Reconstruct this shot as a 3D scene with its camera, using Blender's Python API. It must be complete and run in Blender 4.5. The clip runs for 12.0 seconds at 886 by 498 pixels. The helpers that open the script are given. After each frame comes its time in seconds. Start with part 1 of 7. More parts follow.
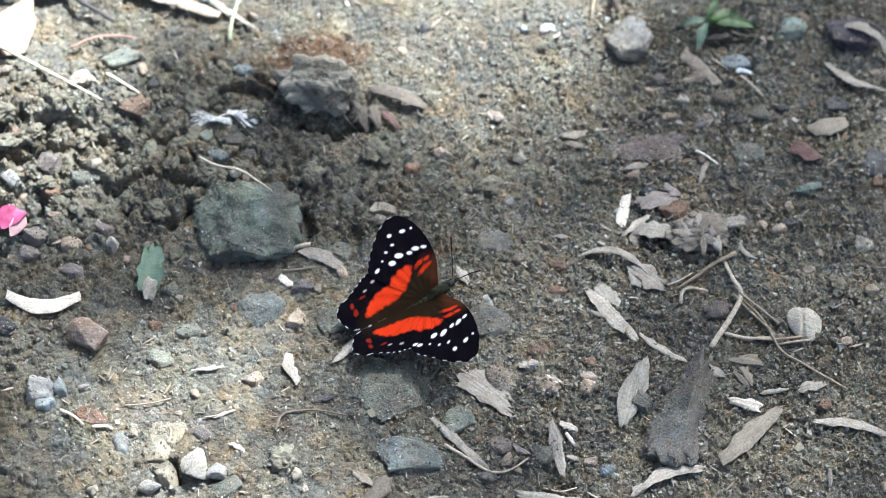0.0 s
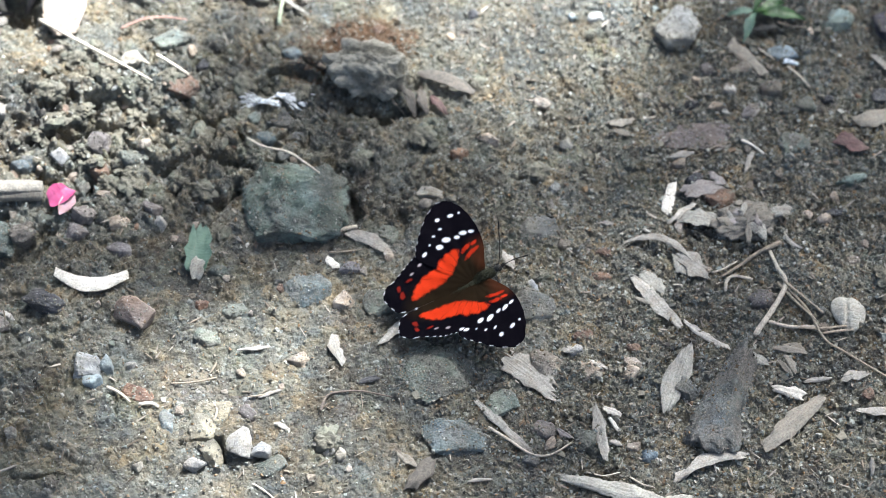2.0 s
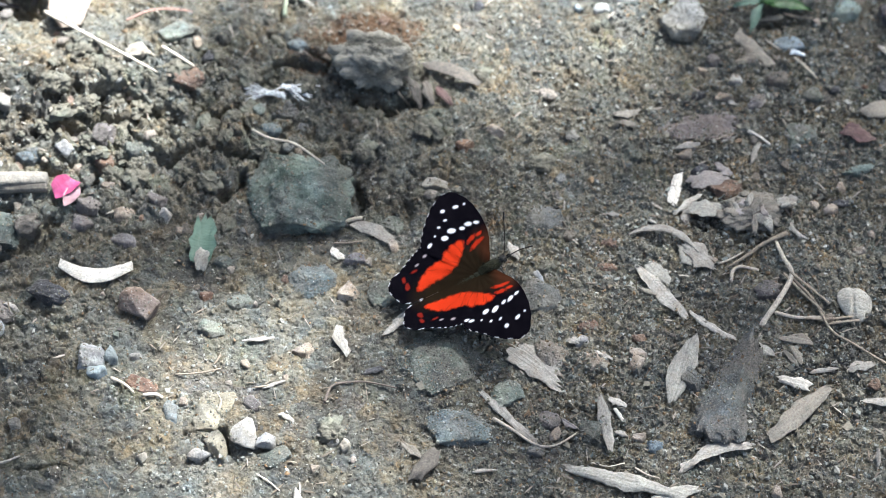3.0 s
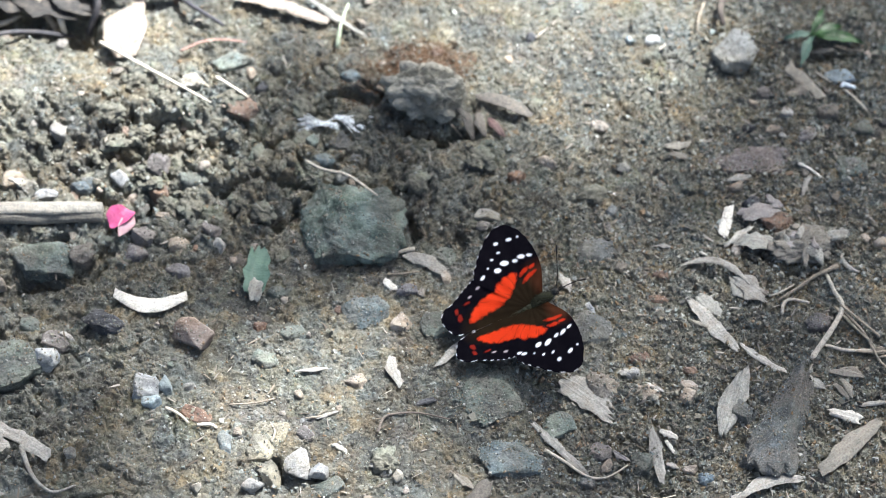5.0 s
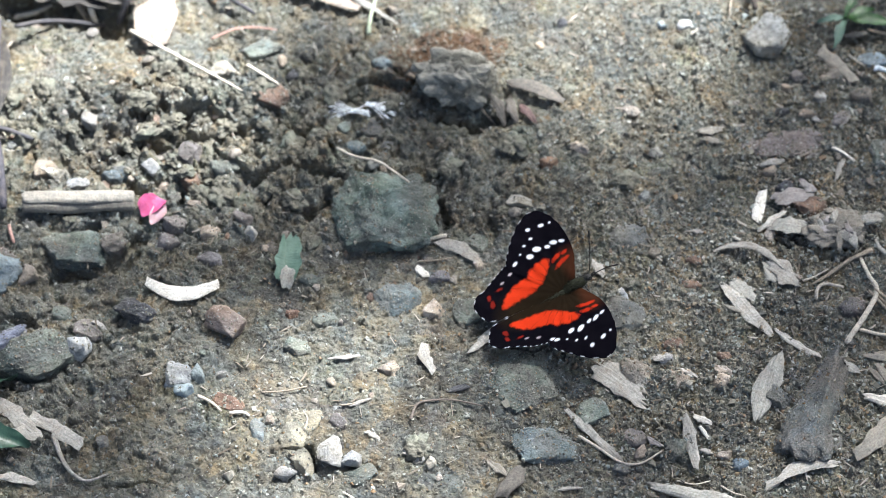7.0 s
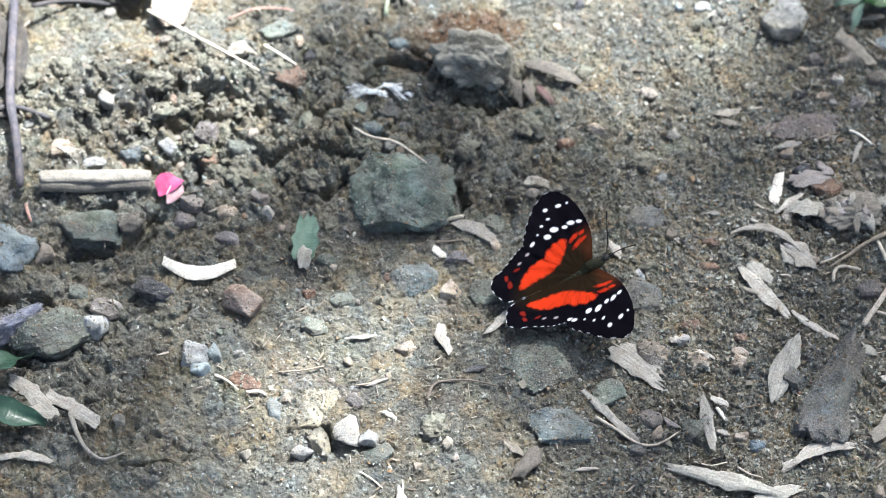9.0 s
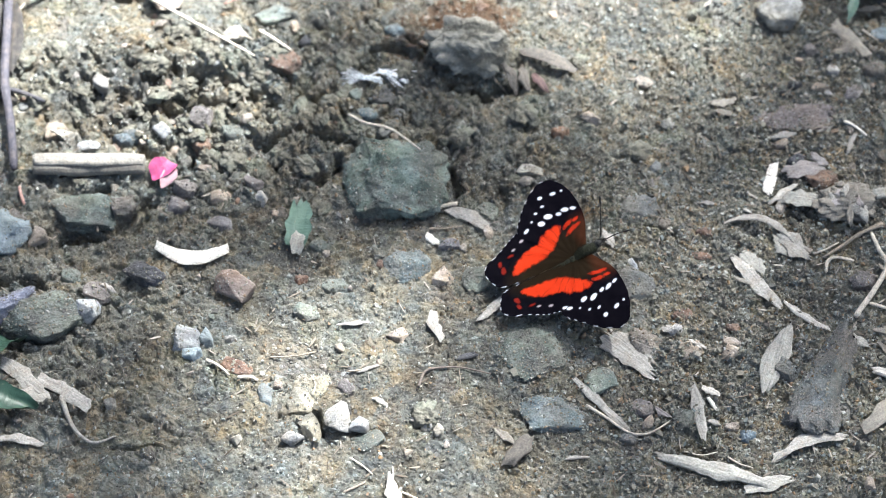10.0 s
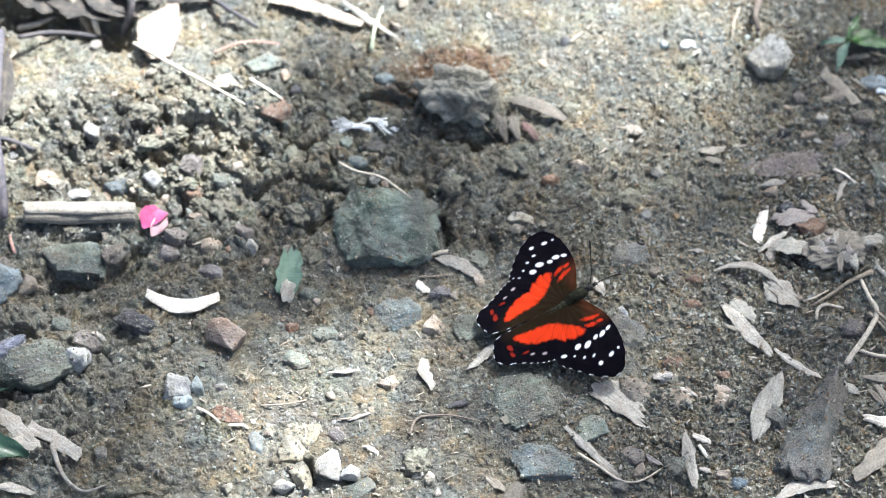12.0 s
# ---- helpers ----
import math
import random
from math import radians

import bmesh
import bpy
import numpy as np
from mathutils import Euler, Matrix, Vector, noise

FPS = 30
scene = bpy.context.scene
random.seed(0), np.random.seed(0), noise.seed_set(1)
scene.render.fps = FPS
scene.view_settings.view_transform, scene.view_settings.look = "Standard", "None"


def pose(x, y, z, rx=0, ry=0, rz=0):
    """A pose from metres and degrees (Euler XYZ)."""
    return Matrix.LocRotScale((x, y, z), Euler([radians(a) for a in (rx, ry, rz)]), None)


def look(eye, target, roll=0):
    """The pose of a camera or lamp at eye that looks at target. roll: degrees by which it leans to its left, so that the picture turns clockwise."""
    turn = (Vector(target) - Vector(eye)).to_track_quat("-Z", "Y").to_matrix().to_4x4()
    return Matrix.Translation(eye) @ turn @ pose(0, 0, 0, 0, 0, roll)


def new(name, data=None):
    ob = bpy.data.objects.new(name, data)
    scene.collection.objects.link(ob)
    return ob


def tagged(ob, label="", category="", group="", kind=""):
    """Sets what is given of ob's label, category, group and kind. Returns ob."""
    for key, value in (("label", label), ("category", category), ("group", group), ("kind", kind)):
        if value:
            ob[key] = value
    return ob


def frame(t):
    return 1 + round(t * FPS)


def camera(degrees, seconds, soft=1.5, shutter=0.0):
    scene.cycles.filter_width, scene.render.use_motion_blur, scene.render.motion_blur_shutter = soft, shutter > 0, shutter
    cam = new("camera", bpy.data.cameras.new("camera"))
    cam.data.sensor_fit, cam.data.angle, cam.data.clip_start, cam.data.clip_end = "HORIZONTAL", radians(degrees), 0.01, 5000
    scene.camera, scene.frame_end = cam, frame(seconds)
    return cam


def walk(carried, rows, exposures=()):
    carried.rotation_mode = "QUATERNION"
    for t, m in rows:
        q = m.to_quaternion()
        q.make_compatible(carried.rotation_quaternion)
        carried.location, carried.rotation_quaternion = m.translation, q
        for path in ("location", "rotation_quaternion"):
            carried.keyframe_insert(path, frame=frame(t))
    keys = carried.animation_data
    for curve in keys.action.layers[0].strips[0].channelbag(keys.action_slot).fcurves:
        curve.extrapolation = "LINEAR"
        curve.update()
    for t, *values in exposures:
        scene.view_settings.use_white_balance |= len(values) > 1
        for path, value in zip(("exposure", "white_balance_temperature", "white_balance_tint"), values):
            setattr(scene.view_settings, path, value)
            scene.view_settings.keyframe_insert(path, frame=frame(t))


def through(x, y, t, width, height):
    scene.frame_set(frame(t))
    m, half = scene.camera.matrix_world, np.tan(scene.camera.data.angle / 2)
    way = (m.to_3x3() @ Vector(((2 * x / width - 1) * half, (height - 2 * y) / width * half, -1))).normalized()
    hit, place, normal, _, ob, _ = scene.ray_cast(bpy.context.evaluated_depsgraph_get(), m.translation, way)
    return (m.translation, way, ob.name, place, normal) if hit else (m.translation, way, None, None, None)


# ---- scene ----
CLIP = 12.0
cam = camera(18, CLIP, soft=0.75)
cam.data.dof.use_dof, cam.data.dof.focus_distance, cam.data.dof.aperture_fstop = True, 0.752, 12.5
walk(cam, [
    (0.0, pose(0.0049, -0.4130, 0.6696, 31.508, -1.359, -1.575)),
    (0.5, pose(0.0082, -0.4155, 0.6688, 31.759, -0.941, -1.116)),
    (1.0, pose(0.0096, -0.4164, 0.6681, 31.684, -0.840, -0.860)),
    (1.5, pose(0.0052, -0.4186, 0.6687, 31.377, -1.069, -0.660)),
    (2.0, pose(-0.0009, -0.4197, 0.6696, 31.578, -1.369, -0.546)),
    (2.5, pose(0.0006, -0.4190, 0.6675, 31.551, -1.187, -0.677)),
    (2.7, pose(0.0039, -0.4233, 0.6654, 31.789, -1.050, -0.438)),
    (4.3, pose(0.0010, -0.4200, 0.6691, 31.644, -0.852, -0.258)),
    (4.5, pose(-0.0040, -0.4190, 0.6710, 31.648, -0.873, -0.568)),
    (5.0, pose(-0.0018, -0.4197, 0.6730, 31.893, -0.522, 0.201)),
    (5.5, pose(-0.0000, -0.4197, 0.6717, 32.000, 0.000, -0.000)),
    (6.0, pose(0.0021, -0.4208, 0.6695, 31.931, 0.369, 0.135)),
    (6.5, pose(0.0012, -0.4203, 0.6700, 31.841, 0.390, 0.218)),
    (7.0, pose(0.0003, -0.4203, 0.6698, 31.779, 0.357, 0.320)),
    (7.2, pose(-0.0001, -0.4205, 0.6698, 31.765, 0.338, 0.244)),
    (8.8, pose(-0.0033, -0.4232, 0.6679, 31.815, 0.354, 0.286)),
    (9.0, pose(-0.0040, -0.4238, 0.6673, 31.696, 0.246, 0.562)),
    (9.5, pose(-0.0006, -0.4220, 0.6682, 31.360, 0.507, 0.945)),
    (10.0, pose(-0.0017, -0.4234, 0.6673, 31.409, -0.035, 1.068)),
    (10.5, pose(-0.0016, -0.4231, 0.6665, 31.591, -0.562, 0.869)),
    (11.0, pose(-0.0028, -0.4232, 0.6672, 31.674, -0.524, 0.794)),
    (11.5, pose(-0.0031, -0.4222, 0.6701, 32.082, -0.393, 0.883)),
    (12.0, pose(-0.0041, -0.4241, 0.6674, 32.430, -0.315, 0.818)),
], exposures=[(0.0, 2.0, 5920, 4), (7.0, 1.95, 5920, 4), (8.8, 2.08, 5920, 4), (10.5, 2.22, 5920, 4), (12.0, 2.24, 5920, 4)])

# ---- world, sun, exposure ----
SUN_DIR = Vector((0.36, 0.52, 1.0)).normalized()
world = bpy.data.worlds.new("sky")
scene.world = world
world.use_nodes = True
wn = world.node_tree.nodes
sky = wn.new("ShaderNodeTexSky")
sky.sky_type, sky.sun_disc = "NISHITA", False
sky.air_density, sky.dust_density, sky.ozone_density = 0.8, 6.0, 0.4
sky.sun_elevation = math.asin(SUN_DIR.z)
sky.sun_rotation = math.atan2(SUN_DIR.x, SUN_DIR.y)
world.node_tree.links.new(sky.outputs[0], wn["Background"].inputs[0])
wn["Background"].inputs[1].default_value = 0.058
sun_data = bpy.data.lights.new("sun", "SUN")
sun_data.energy, sun_data.angle, sun_data.color = 5.0, radians(0.53), (1.0, 0.93, 0.895)
sun = new("sun", sun_data)
sun.matrix_world = look(SUN_DIR * 8, (0, 0, 0))

MM = 0.001


# ---- materials ----
def nodes_of(name):
    m = bpy.data.materials.new(name)
    m.use_nodes = True
    t = m.node_tree
    return m, t, t.nodes, t.links, t.nodes["Principled BSDF"]


def ramp(n, l, fac, stops, interp="LINEAR"):
    r = n.new("ShaderNodeValToRGB")
    r.color_ramp.interpolation = interp
    e = r.color_ramp.elements
    while len(e) < len(stops):
        e.new(0.5)
    for k, (p, c) in zip(e, stops):
        k.position, k.color = p, (*c, 1)
    l.new(fac, r.inputs[0])
    return r.outputs[0]


def noise_tex(n, l, vec, scale, detail=4, rough=0.6):
    t = n.new("ShaderNodeTexNoise")
    t.inputs["Scale"].default_value, t.inputs["Detail"].default_value, t.inputs["Roughness"].default_value = scale, detail, rough
    l.new(vec, t.inputs["Vector"])
    return t.outputs["Fac"]


def voro(n, l, vec, scale, out="Color"):
    t = n.new("ShaderNodeTexVoronoi")
    t.inputs["Scale"].default_value = scale
    l.new(vec, t.inputs["Vector"])
    return t.outputs[out]


def mixc(n, l, fac, a, b, mode="MIX"):
    m = n.new("ShaderNodeMix")
    m.data_type, m.blend_type = "RGBA", mode
    for k, v in ((0, fac), (6, a), (7, b)):
        if isinstance(v, (int, float)):
            m.inputs[k].default_value = v
        elif isinstance(v, tuple):
            m.inputs[k].default_value = (*v, 1)
        else:
            l.new(v, m.inputs[k])
    return m.outputs[2]


def math_node(n, l, op, a, b=0.0, clamp=False):
    m = n.new("ShaderNodeMath")
    m.operation, m.use_clamp = op, clamp
    for k, v in ((0, a), (1, b)):
        if isinstance(v, (int, float)):
            m.inputs[k].default_value = v
        else:
            l.new(v, m.inputs[k])
    return m.outputs[0]


def bump(n, l, b, height, strength, dist, under=None):
    k = n.new("ShaderNodeBump")
    k.inputs["Strength"].default_value, k.inputs["Distance"].default_value = strength, dist
    l.new(height, k.inputs["Height"])
    if under is not None:
        l.new(under, k.inputs["Normal"])
    l.new(k.outputs[0], b.inputs["Normal"])
    return k.outputs[0]


def coords(n, kind="Object"):
    return n.new("ShaderNodeTexCoord").outputs[kind]


def shifted(n, l, vec):
    """Object coordinates moved by the object's own random number, so that no two look alike."""
    info = n.new("ShaderNodeObjectInfo")
    a = n.new("ShaderNodeVectorMath")
    a.operation = "ADD"
    l.new(vec, a.inputs[0])
    l.new(info.outputs["Random"], a.inputs[1])
    return a.outputs[0], info.outputs["Random"]


def soil_material(name, tint=(1, 1, 1)):
    m, t, n, l, b = nodes_of(name)
    v = coords(n)
    warp = n.new("ShaderNodeTexNoise")
    warp.inputs["Scale"].default_value = 900
    l.new(v, warp.inputs["Vector"])
    wv = n.new("ShaderNodeVectorMath")
    wv.operation = "MULTIPLY_ADD"
    l.new(warp.outputs["Color"], wv.inputs[0])
    wv.inputs[1].default_value = (0.0011,) * 3
    l.new(v, wv.inputs[2])
    gv = wv.outputs[0]
    sep = n.new("ShaderNodeSeparateColor")
    l.new(voro(n, l, gv, 950), sep.inputs[0])
    fine = ramp(n, l, sep.outputs[0], [(0.05, (0.05, 0.046, 0.042)), (0.26, (0.13, 0.115, 0.10)), (0.55, (0.215, 0.187, 0.155)),
                                       (0.8, (0.26, 0.232, 0.195)), (0.92, (0.29, 0.22, 0.14)), (0.975, (0.64, 0.62, 0.58))])
    sep2 = n.new("ShaderNodeSeparateColor")
    l.new(voro(n, l, gv, 320), sep2.inputs[0])
    coarse = ramp(n, l, sep2.outputs[1], [(0.0, (0.11, 0.105, 0.10)), (0.3, (0.17, 0.15, 0.125)), (0.7, (0.20, 0.17, 0.13)), (0.9, (0.17, 0.18, 0.17)), (0.97, (0.34, 0.31, 0.26))])
    grains = mixc(n, l, 0.45, fine, coarse)
    clay = ramp(n, l, noise_tex(n, l, v, 230, 6, 0.7), [(0.32, (0.085, 0.076, 0.067)), (0.5, (0.175, 0.157, 0.135)), (0.68, (0.265, 0.242, 0.208))])
    grains = mixc(n, l, ramp(n, l, noise_tex(n, l, v, 60, 5, 0.7), [(0.38, (0.12,) * 3), (0.62, (0.72,) * 3)]), grains, clay)
    patch = noise_tex(n, l, v, 26, 5, 0.6)
    damp = ramp(n, l, patch, [(0.34, (0.52, 0.51, 0.51)), (0.47, (0.92, 0.91, 0.89)), (0.66, (1.40, 1.38, 1.32))])
    col = mixc(n, l, 1.0, grains, damp, "MULTIPLY")
    rust = ramp(n, l, noise_tex(n, l, v, 48, 4, 0.65), [(0.58, (0, 0, 0)), (0.74, (1, 1, 1))])
    col = mixc(n, l, math_node(n, l, "MULTIPLY", rust, 0.5), col, (0.20, 0.125, 0.065))
    hue = n.new("ShaderNodeSeparateColor")
    l.new(voro(n, l, gv, 150), hue.inputs[0])
    crumb = ramp(n, l, hue.outputs[0], [(0.0, (0.62, 0.60, 0.60)), (0.2, (0.95, 1.0, 1.08)), (0.42, (1.05, 1.0, 0.92)), (0.62, (1.28, 1.02, 0.74)), (0.76, (0.96, 1.02, 0.88)), (0.88, (0.92, 0.86, 0.96)), (1.0, (1.5, 1.46, 1.36))])
    col = mixc(n, l, ramp(n, l, noise_tex(n, l, v, 110, 4, 0.7), [(0.4, (0.15,) * 3), (0.62, (0.85,) * 3)]), col, mixc(n, l, 1.0, col, crumb, "MULTIPLY"))
    near_clod = n.new("ShaderNodeVectorMath")
    near_clod.operation = "DISTANCE"
    flat = n.new("ShaderNodeVectorMath")
    flat.operation = "MULTIPLY"
    l.new(v, flat.inputs[0])
    flat.inputs[1].default_value = (0.85, 1.15, 0.0)
    l.new(flat.outputs[0], near_clod.inputs[0])
    near_clod.inputs[1].default_value = (-0.0025, 0.0715, 0.0)
    reach = math_node(n, l, "ADD", math_node(n, l, "MULTIPLY", near_clod.outputs["Value"], 42.0), math_node(n, l, "MULTIPLY", noise_tex(n, l, v, 150, 5, 0.7), 0.9))
    col = mixc(n, l, ramp(n, l, reach, [(0.70, (0.85,) * 3), (1.12, (0, 0, 0))]), col, (0.155, 0.075, 0.035))
    mid = ramp(n, l, noise_tex(n, l, v, 75, 5, 0.7), [(0.36, (1.10, 0.98, 0.82)), (0.5, (1.0, 1.0, 1.0)), (0.64, (0.86, 0.95, 1.06))])
    col = mixc(n, l, 1.0, col, mid, "MULTIPLY")
    col = mixc(n, l, 1.0, col, tint, "MULTIPLY")
    l.new(col, b.inputs["Base Color"])
    gloss = ramp(n, l, sep.outputs[2], [(0.0, (0.2,) * 3), (0.08, (0.3,) * 3), (0.12, (0.8,) * 3), (1.0, (0.95,) * 3)])
    l.new(gloss, b.inputs["Roughness"])
    d1 = voro(n, l, gv, 950, "Distance")
    d2 = voro(n, l, gv, 320, "Distance")
    h = math_node(n, l, "ADD", math_node(n, l, "MULTIPLY", d1, -0.5), math_node(n, l, "MULTIPLY", d2, -0.25))
    h = math_node(n, l, "ADD", h, math_node(n, l, "MULTIPLY", noise_tex(n, l, v, 480, 6, 0.75), 1.2))
    h = math_node(n, l, "ADD", h, math_node(n, l, "MULTIPLY", noise_tex(n, l, v, 2600, 3), 0.5))
    bump(n, l, b, h, 1.0, 0.0013)
    return m


def stone_material(name, dark, light, speck=(0.6, 0.6, 0.56), dust=0.35, rough=0.7):
    m, t, n, l, b = nodes_of(name)
    v, rnd = shifted(n, l, coords(n))
    base = ramp(n, l, noise_tex(n, l, v, 120, 7, 0.7), [(0.40, dark), (0.5, tuple((a + c) / 2 for a, c in zip(dark, light))), (0.6, light)])
    cloud = ramp(n, l, noise_tex(n, l, v, 70, 4, 0.6), [(0.38, (0.80, 0.86, 0.95)), (0.48, (1.0, 1.0, 1.0)), (0.57, (1.06, 1.0, 0.88)), (0.66, (1.35, 1.32, 1.25))])
    base = mixc(n, l, 0.8, base, cloud, "MULTIPLY")
    sp = ramp(n, l, noise_tex(n, l, v, 1300, 2, 0.5), [(0.66, (0, 0, 0)), (0.72, (1, 1, 1))])
    base = mixc(n, l, math_node(n, l, "MULTIPLY", sp, 0.6), base, speck)
    cell = n.new("ShaderNodeSeparateColor")
    l.new(voro(n, l, v, 1500), cell.inputs[0])
    near = ramp(n, l, voro(n, l, v, 1500, "Distance"), [(0.25, (1, 1, 1)), (0.42, (0, 0, 0))])
    few = ramp(n, l, cell.outputs[0], [(0.78, (0, 0, 0)), (0.8, (1, 1, 1))])
    base = mixc(n, l, math_node(n, l, "MULTIPLY", math_node(n, l, "MULTIPLY", near, few), 0.22), base, speck)
    dk = ramp(n, l, noise_tex(n, l, v, 700, 3, 0.5), [(0.3, (1, 1, 1)), (0.4, (0, 0, 0))])
    base = mixc(n, l, math_node(n, l, "MULTIPLY", dk, 0.45), base, tuple(c * 0.4 for c in dark))
    ds = ramp(n, l, noise_tex(n, l, v, 95, 7, 0.75), [(0.44, (0, 0, 0)), (0.58, (1, 1, 1))])
    grit = ramp(n, l, noise_tex(n, l, v, 1800, 2), [(0.3, (0.07, 0.064, 0.056)), (0.7, (0.22, 0.20, 0.17))])
    base = mixc(n, l, math_node(n, l, "MULTIPLY", ds, dust), base, grit)
    hsv = n.new("ShaderNodeHueSaturation")
    l.new(base, hsv.inputs["Color"])
    l.new(math_node(n, l, "ADD", math_node(n, l, "MULTIPLY", rnd, 0.4), 0.8), hsv.inputs["Value"])
    l.new(hsv.outputs[0], b.inputs["Base Color"])
    l.new(ramp(n, l, noise_tex(n, l, v, 600, 3), [(0.3, (rough - 0.2,) * 3), (0.7, (rough + 0.2,) * 3)]), b.inputs["Roughness"])
    h = math_node(n, l, "ADD", noise_tex(n, l, v, 420, 6, 0.75), math_node(n, l, "MULTIPLY", noise_tex(n, l, v, 1900, 3, 0.6), 0.5))
    bump(n, l, b, h, 1.0, 0.0011)
    return m


def fibre_material(name, dark, light, rough=0.75, stain=(0.16, 0.13, 0.10), stain_amount=0.5, along=14.0):
    """Wood, straw and dry leaf: fibres along the local x axis, with stains and soil on them."""
    m, t, n, l, b = nodes_of(name)
    v, rnd = shifted(n, l, coords(n))
    mp = n.new("ShaderNodeMapping")
    mp.inputs["Scale"].default_value = (1 / along, 1, 1)
    l.new(v, mp.inputs[0])
    g = noise_tex(n, l, mp.outputs[0], 1500, 4, 0.65)
    col = ramp(n, l, g, [(0.26, tuple(0.6 * a + 0.4 * c for a, c in zip(dark, light))), (0.46, tuple(0.3 * a + 0.7 * c for a, c in zip(dark, light))), (0.68, light)])
    blot = ramp(n, l, noise_tex(n, l, v, 520, 4, 0.7), [(0.36, (0.62, 0.63, 0.64)), (0.52, (1.0, 1.0, 1.0)), (0.68, (1.12, 1.10, 1.06))])
    col = mixc(n, l, 0.8, col, blot, "MULTIPLY")
    st = ramp(n, l, noise_tex(n, l, v, 260, 6, 0.75), [(0.46, (0, 0, 0)), (0.64, (1, 1, 1))])
    col = mixc(n, l, math_node(n, l, "MULTIPLY", st, stain_amount), col, stain)
    pits = ramp(n, l, noise_tex(n, l, v, 1500, 2), [(0.27, (1, 1, 1)), (0.34, (0, 0, 0))])
    col = mixc(n, l, math_node(n, l, "MULTIPLY", pits, 0.15), col, tuple(c * 0.35 for c in dark))
    speck = ramp(n, l, noise_tex(n, l, v, 1900, 3, 0.6), [(0.34, (0.62, 0.60, 0.57)), (0.5, (1.0, 1.0, 1.0)), (0.66, (1.3, 1.3, 1.28))])
    col = mixc(n, l, 0.7, col, speck, "MULTIPLY")
    hsv = n.new("ShaderNodeHueSaturation")
    l.new(col, hsv.inputs["Color"])
    l.new(math_node(n, l, "ADD", math_node(n, l, "MULTIPLY", rnd, 0.3), 0.85), hsv.inputs["Value"])
    l.new(hsv.outputs[0], b.inputs["Base Color"])
    b.inputs["Roughness"].default_value = rough
    h = math_node(n, l, "ADD", g, math_node(n, l, "MULTIPLY", noise_tex(n, l, v, 900, 4), 0.5))
    bump(n, l, b, h, 0.7, 0.0004)
    return m


def leaf_material(name, dark, light, rough=0.35, through=0.15):
    m, t, n, l, b = nodes_of(name)
    v, rnd = shifted(n, l, coords(n))
    col = ramp(n, l, noise_tex(n, l, v, 160, 5, 0.6), [(0.3, dark), (0.6, light)])
    sp = ramp(n, l, noise_tex(n, l, v, 700, 3), [(0.64, (0, 0, 0)), (0.72, (1, 1, 1))])
    col = mixc(n, l, math_node(n, l, "MULTIPLY", sp, 0.35), col, (0.2, 0.18, 0.12))
    l.new(col, b.inputs["Base Color"])
    b.inputs["Roughness"].default_value = rough
    b.inputs["Subsurface Weight"].default_value = through
    b.inputs["Subsurface Radius"].default_value = (0.002, 0.002, 0.001)
    mp = n.new("ShaderNodeMapping")
    mp.inputs["Rotation"].default_value = (0, 0, radians(50))
    mp.inputs["Scale"].default_value = (1, 0.12, 1)
    l.new(v, mp.inputs[0])
    bump(n, l, b, noise_tex(n, l, mp.outputs[0], 900, 3), 0.5, 0.0005)
    return m


def gravel_material(name):
    """Loose grains: each island of the mesh takes its own mineral colour."""
    m, t, n, l, b = nodes_of(name)
    geo = n.new("ShaderNodeNewGeometry")
    col = ramp(n, l, geo.outputs["Random Per Island"], [(0.0, (0.06, 0.055, 0.05)), (0.14, (0.125, 0.117, 0.108)), (0.38, (0.19, 0.168, 0.138)), (0.6, (0.27, 0.24, 0.195)), (0.66, (0.26, 0.21, 0.155)),
                                                        (0.70, (0.28, 0.18, 0.105)), (0.74, (0.19, 0.13, 0.095)), (0.79, (0.22, 0.24, 0.24)), (0.92, (0.31, 0.29, 0.26)), (0.985, (0.42, 0.405, 0.38))])
    nz = noise_tex(n, l, coords(n), 2200, 3)
    col = mixc(n, l, 1.0, col, (0.92, 0.98, 0.94), "MULTIPLY")
    col = mixc(n, l, 0.5, col, ramp(n, l, nz, [(0.3, (0.55,) * 3), (0.7, (1.2,) * 3)]), "MULTIPLY")
    l.new(col, b.inputs["Base Color"])
    sepn = math_node(n, l, "FRACT", math_node(n, l, "MULTIPLY", geo.outputs["Random Per Island"], 37.0))
    l.new(ramp(n, l, sepn, [(0.0, (0.12,) * 3), (0.25, (0.3,) * 3), (0.4, (0.85,) * 3)]), b.inputs["Roughness"])
    bump(n, l, b, nz, 0.5, 0.0003)
    return m


def plain_material(name, dark, light, rough=0.6, scale=900, hgt=0.0002, sheen=0.0):
    m, t, n, l, b = nodes_of(name)
    v = coords(n)
    f = noise_tex(n, l, v, scale, 4)
    l.new(ramp(n, l, f, [(0.3, dark), (0.7, light)]), b.inputs["Base Color"])
    b.inputs["Roughness"].default_value = rough
    b.inputs["Sheen Weight"].default_value = sheen
    bump(n, l, b, f, 0.6, hgt)
    return m


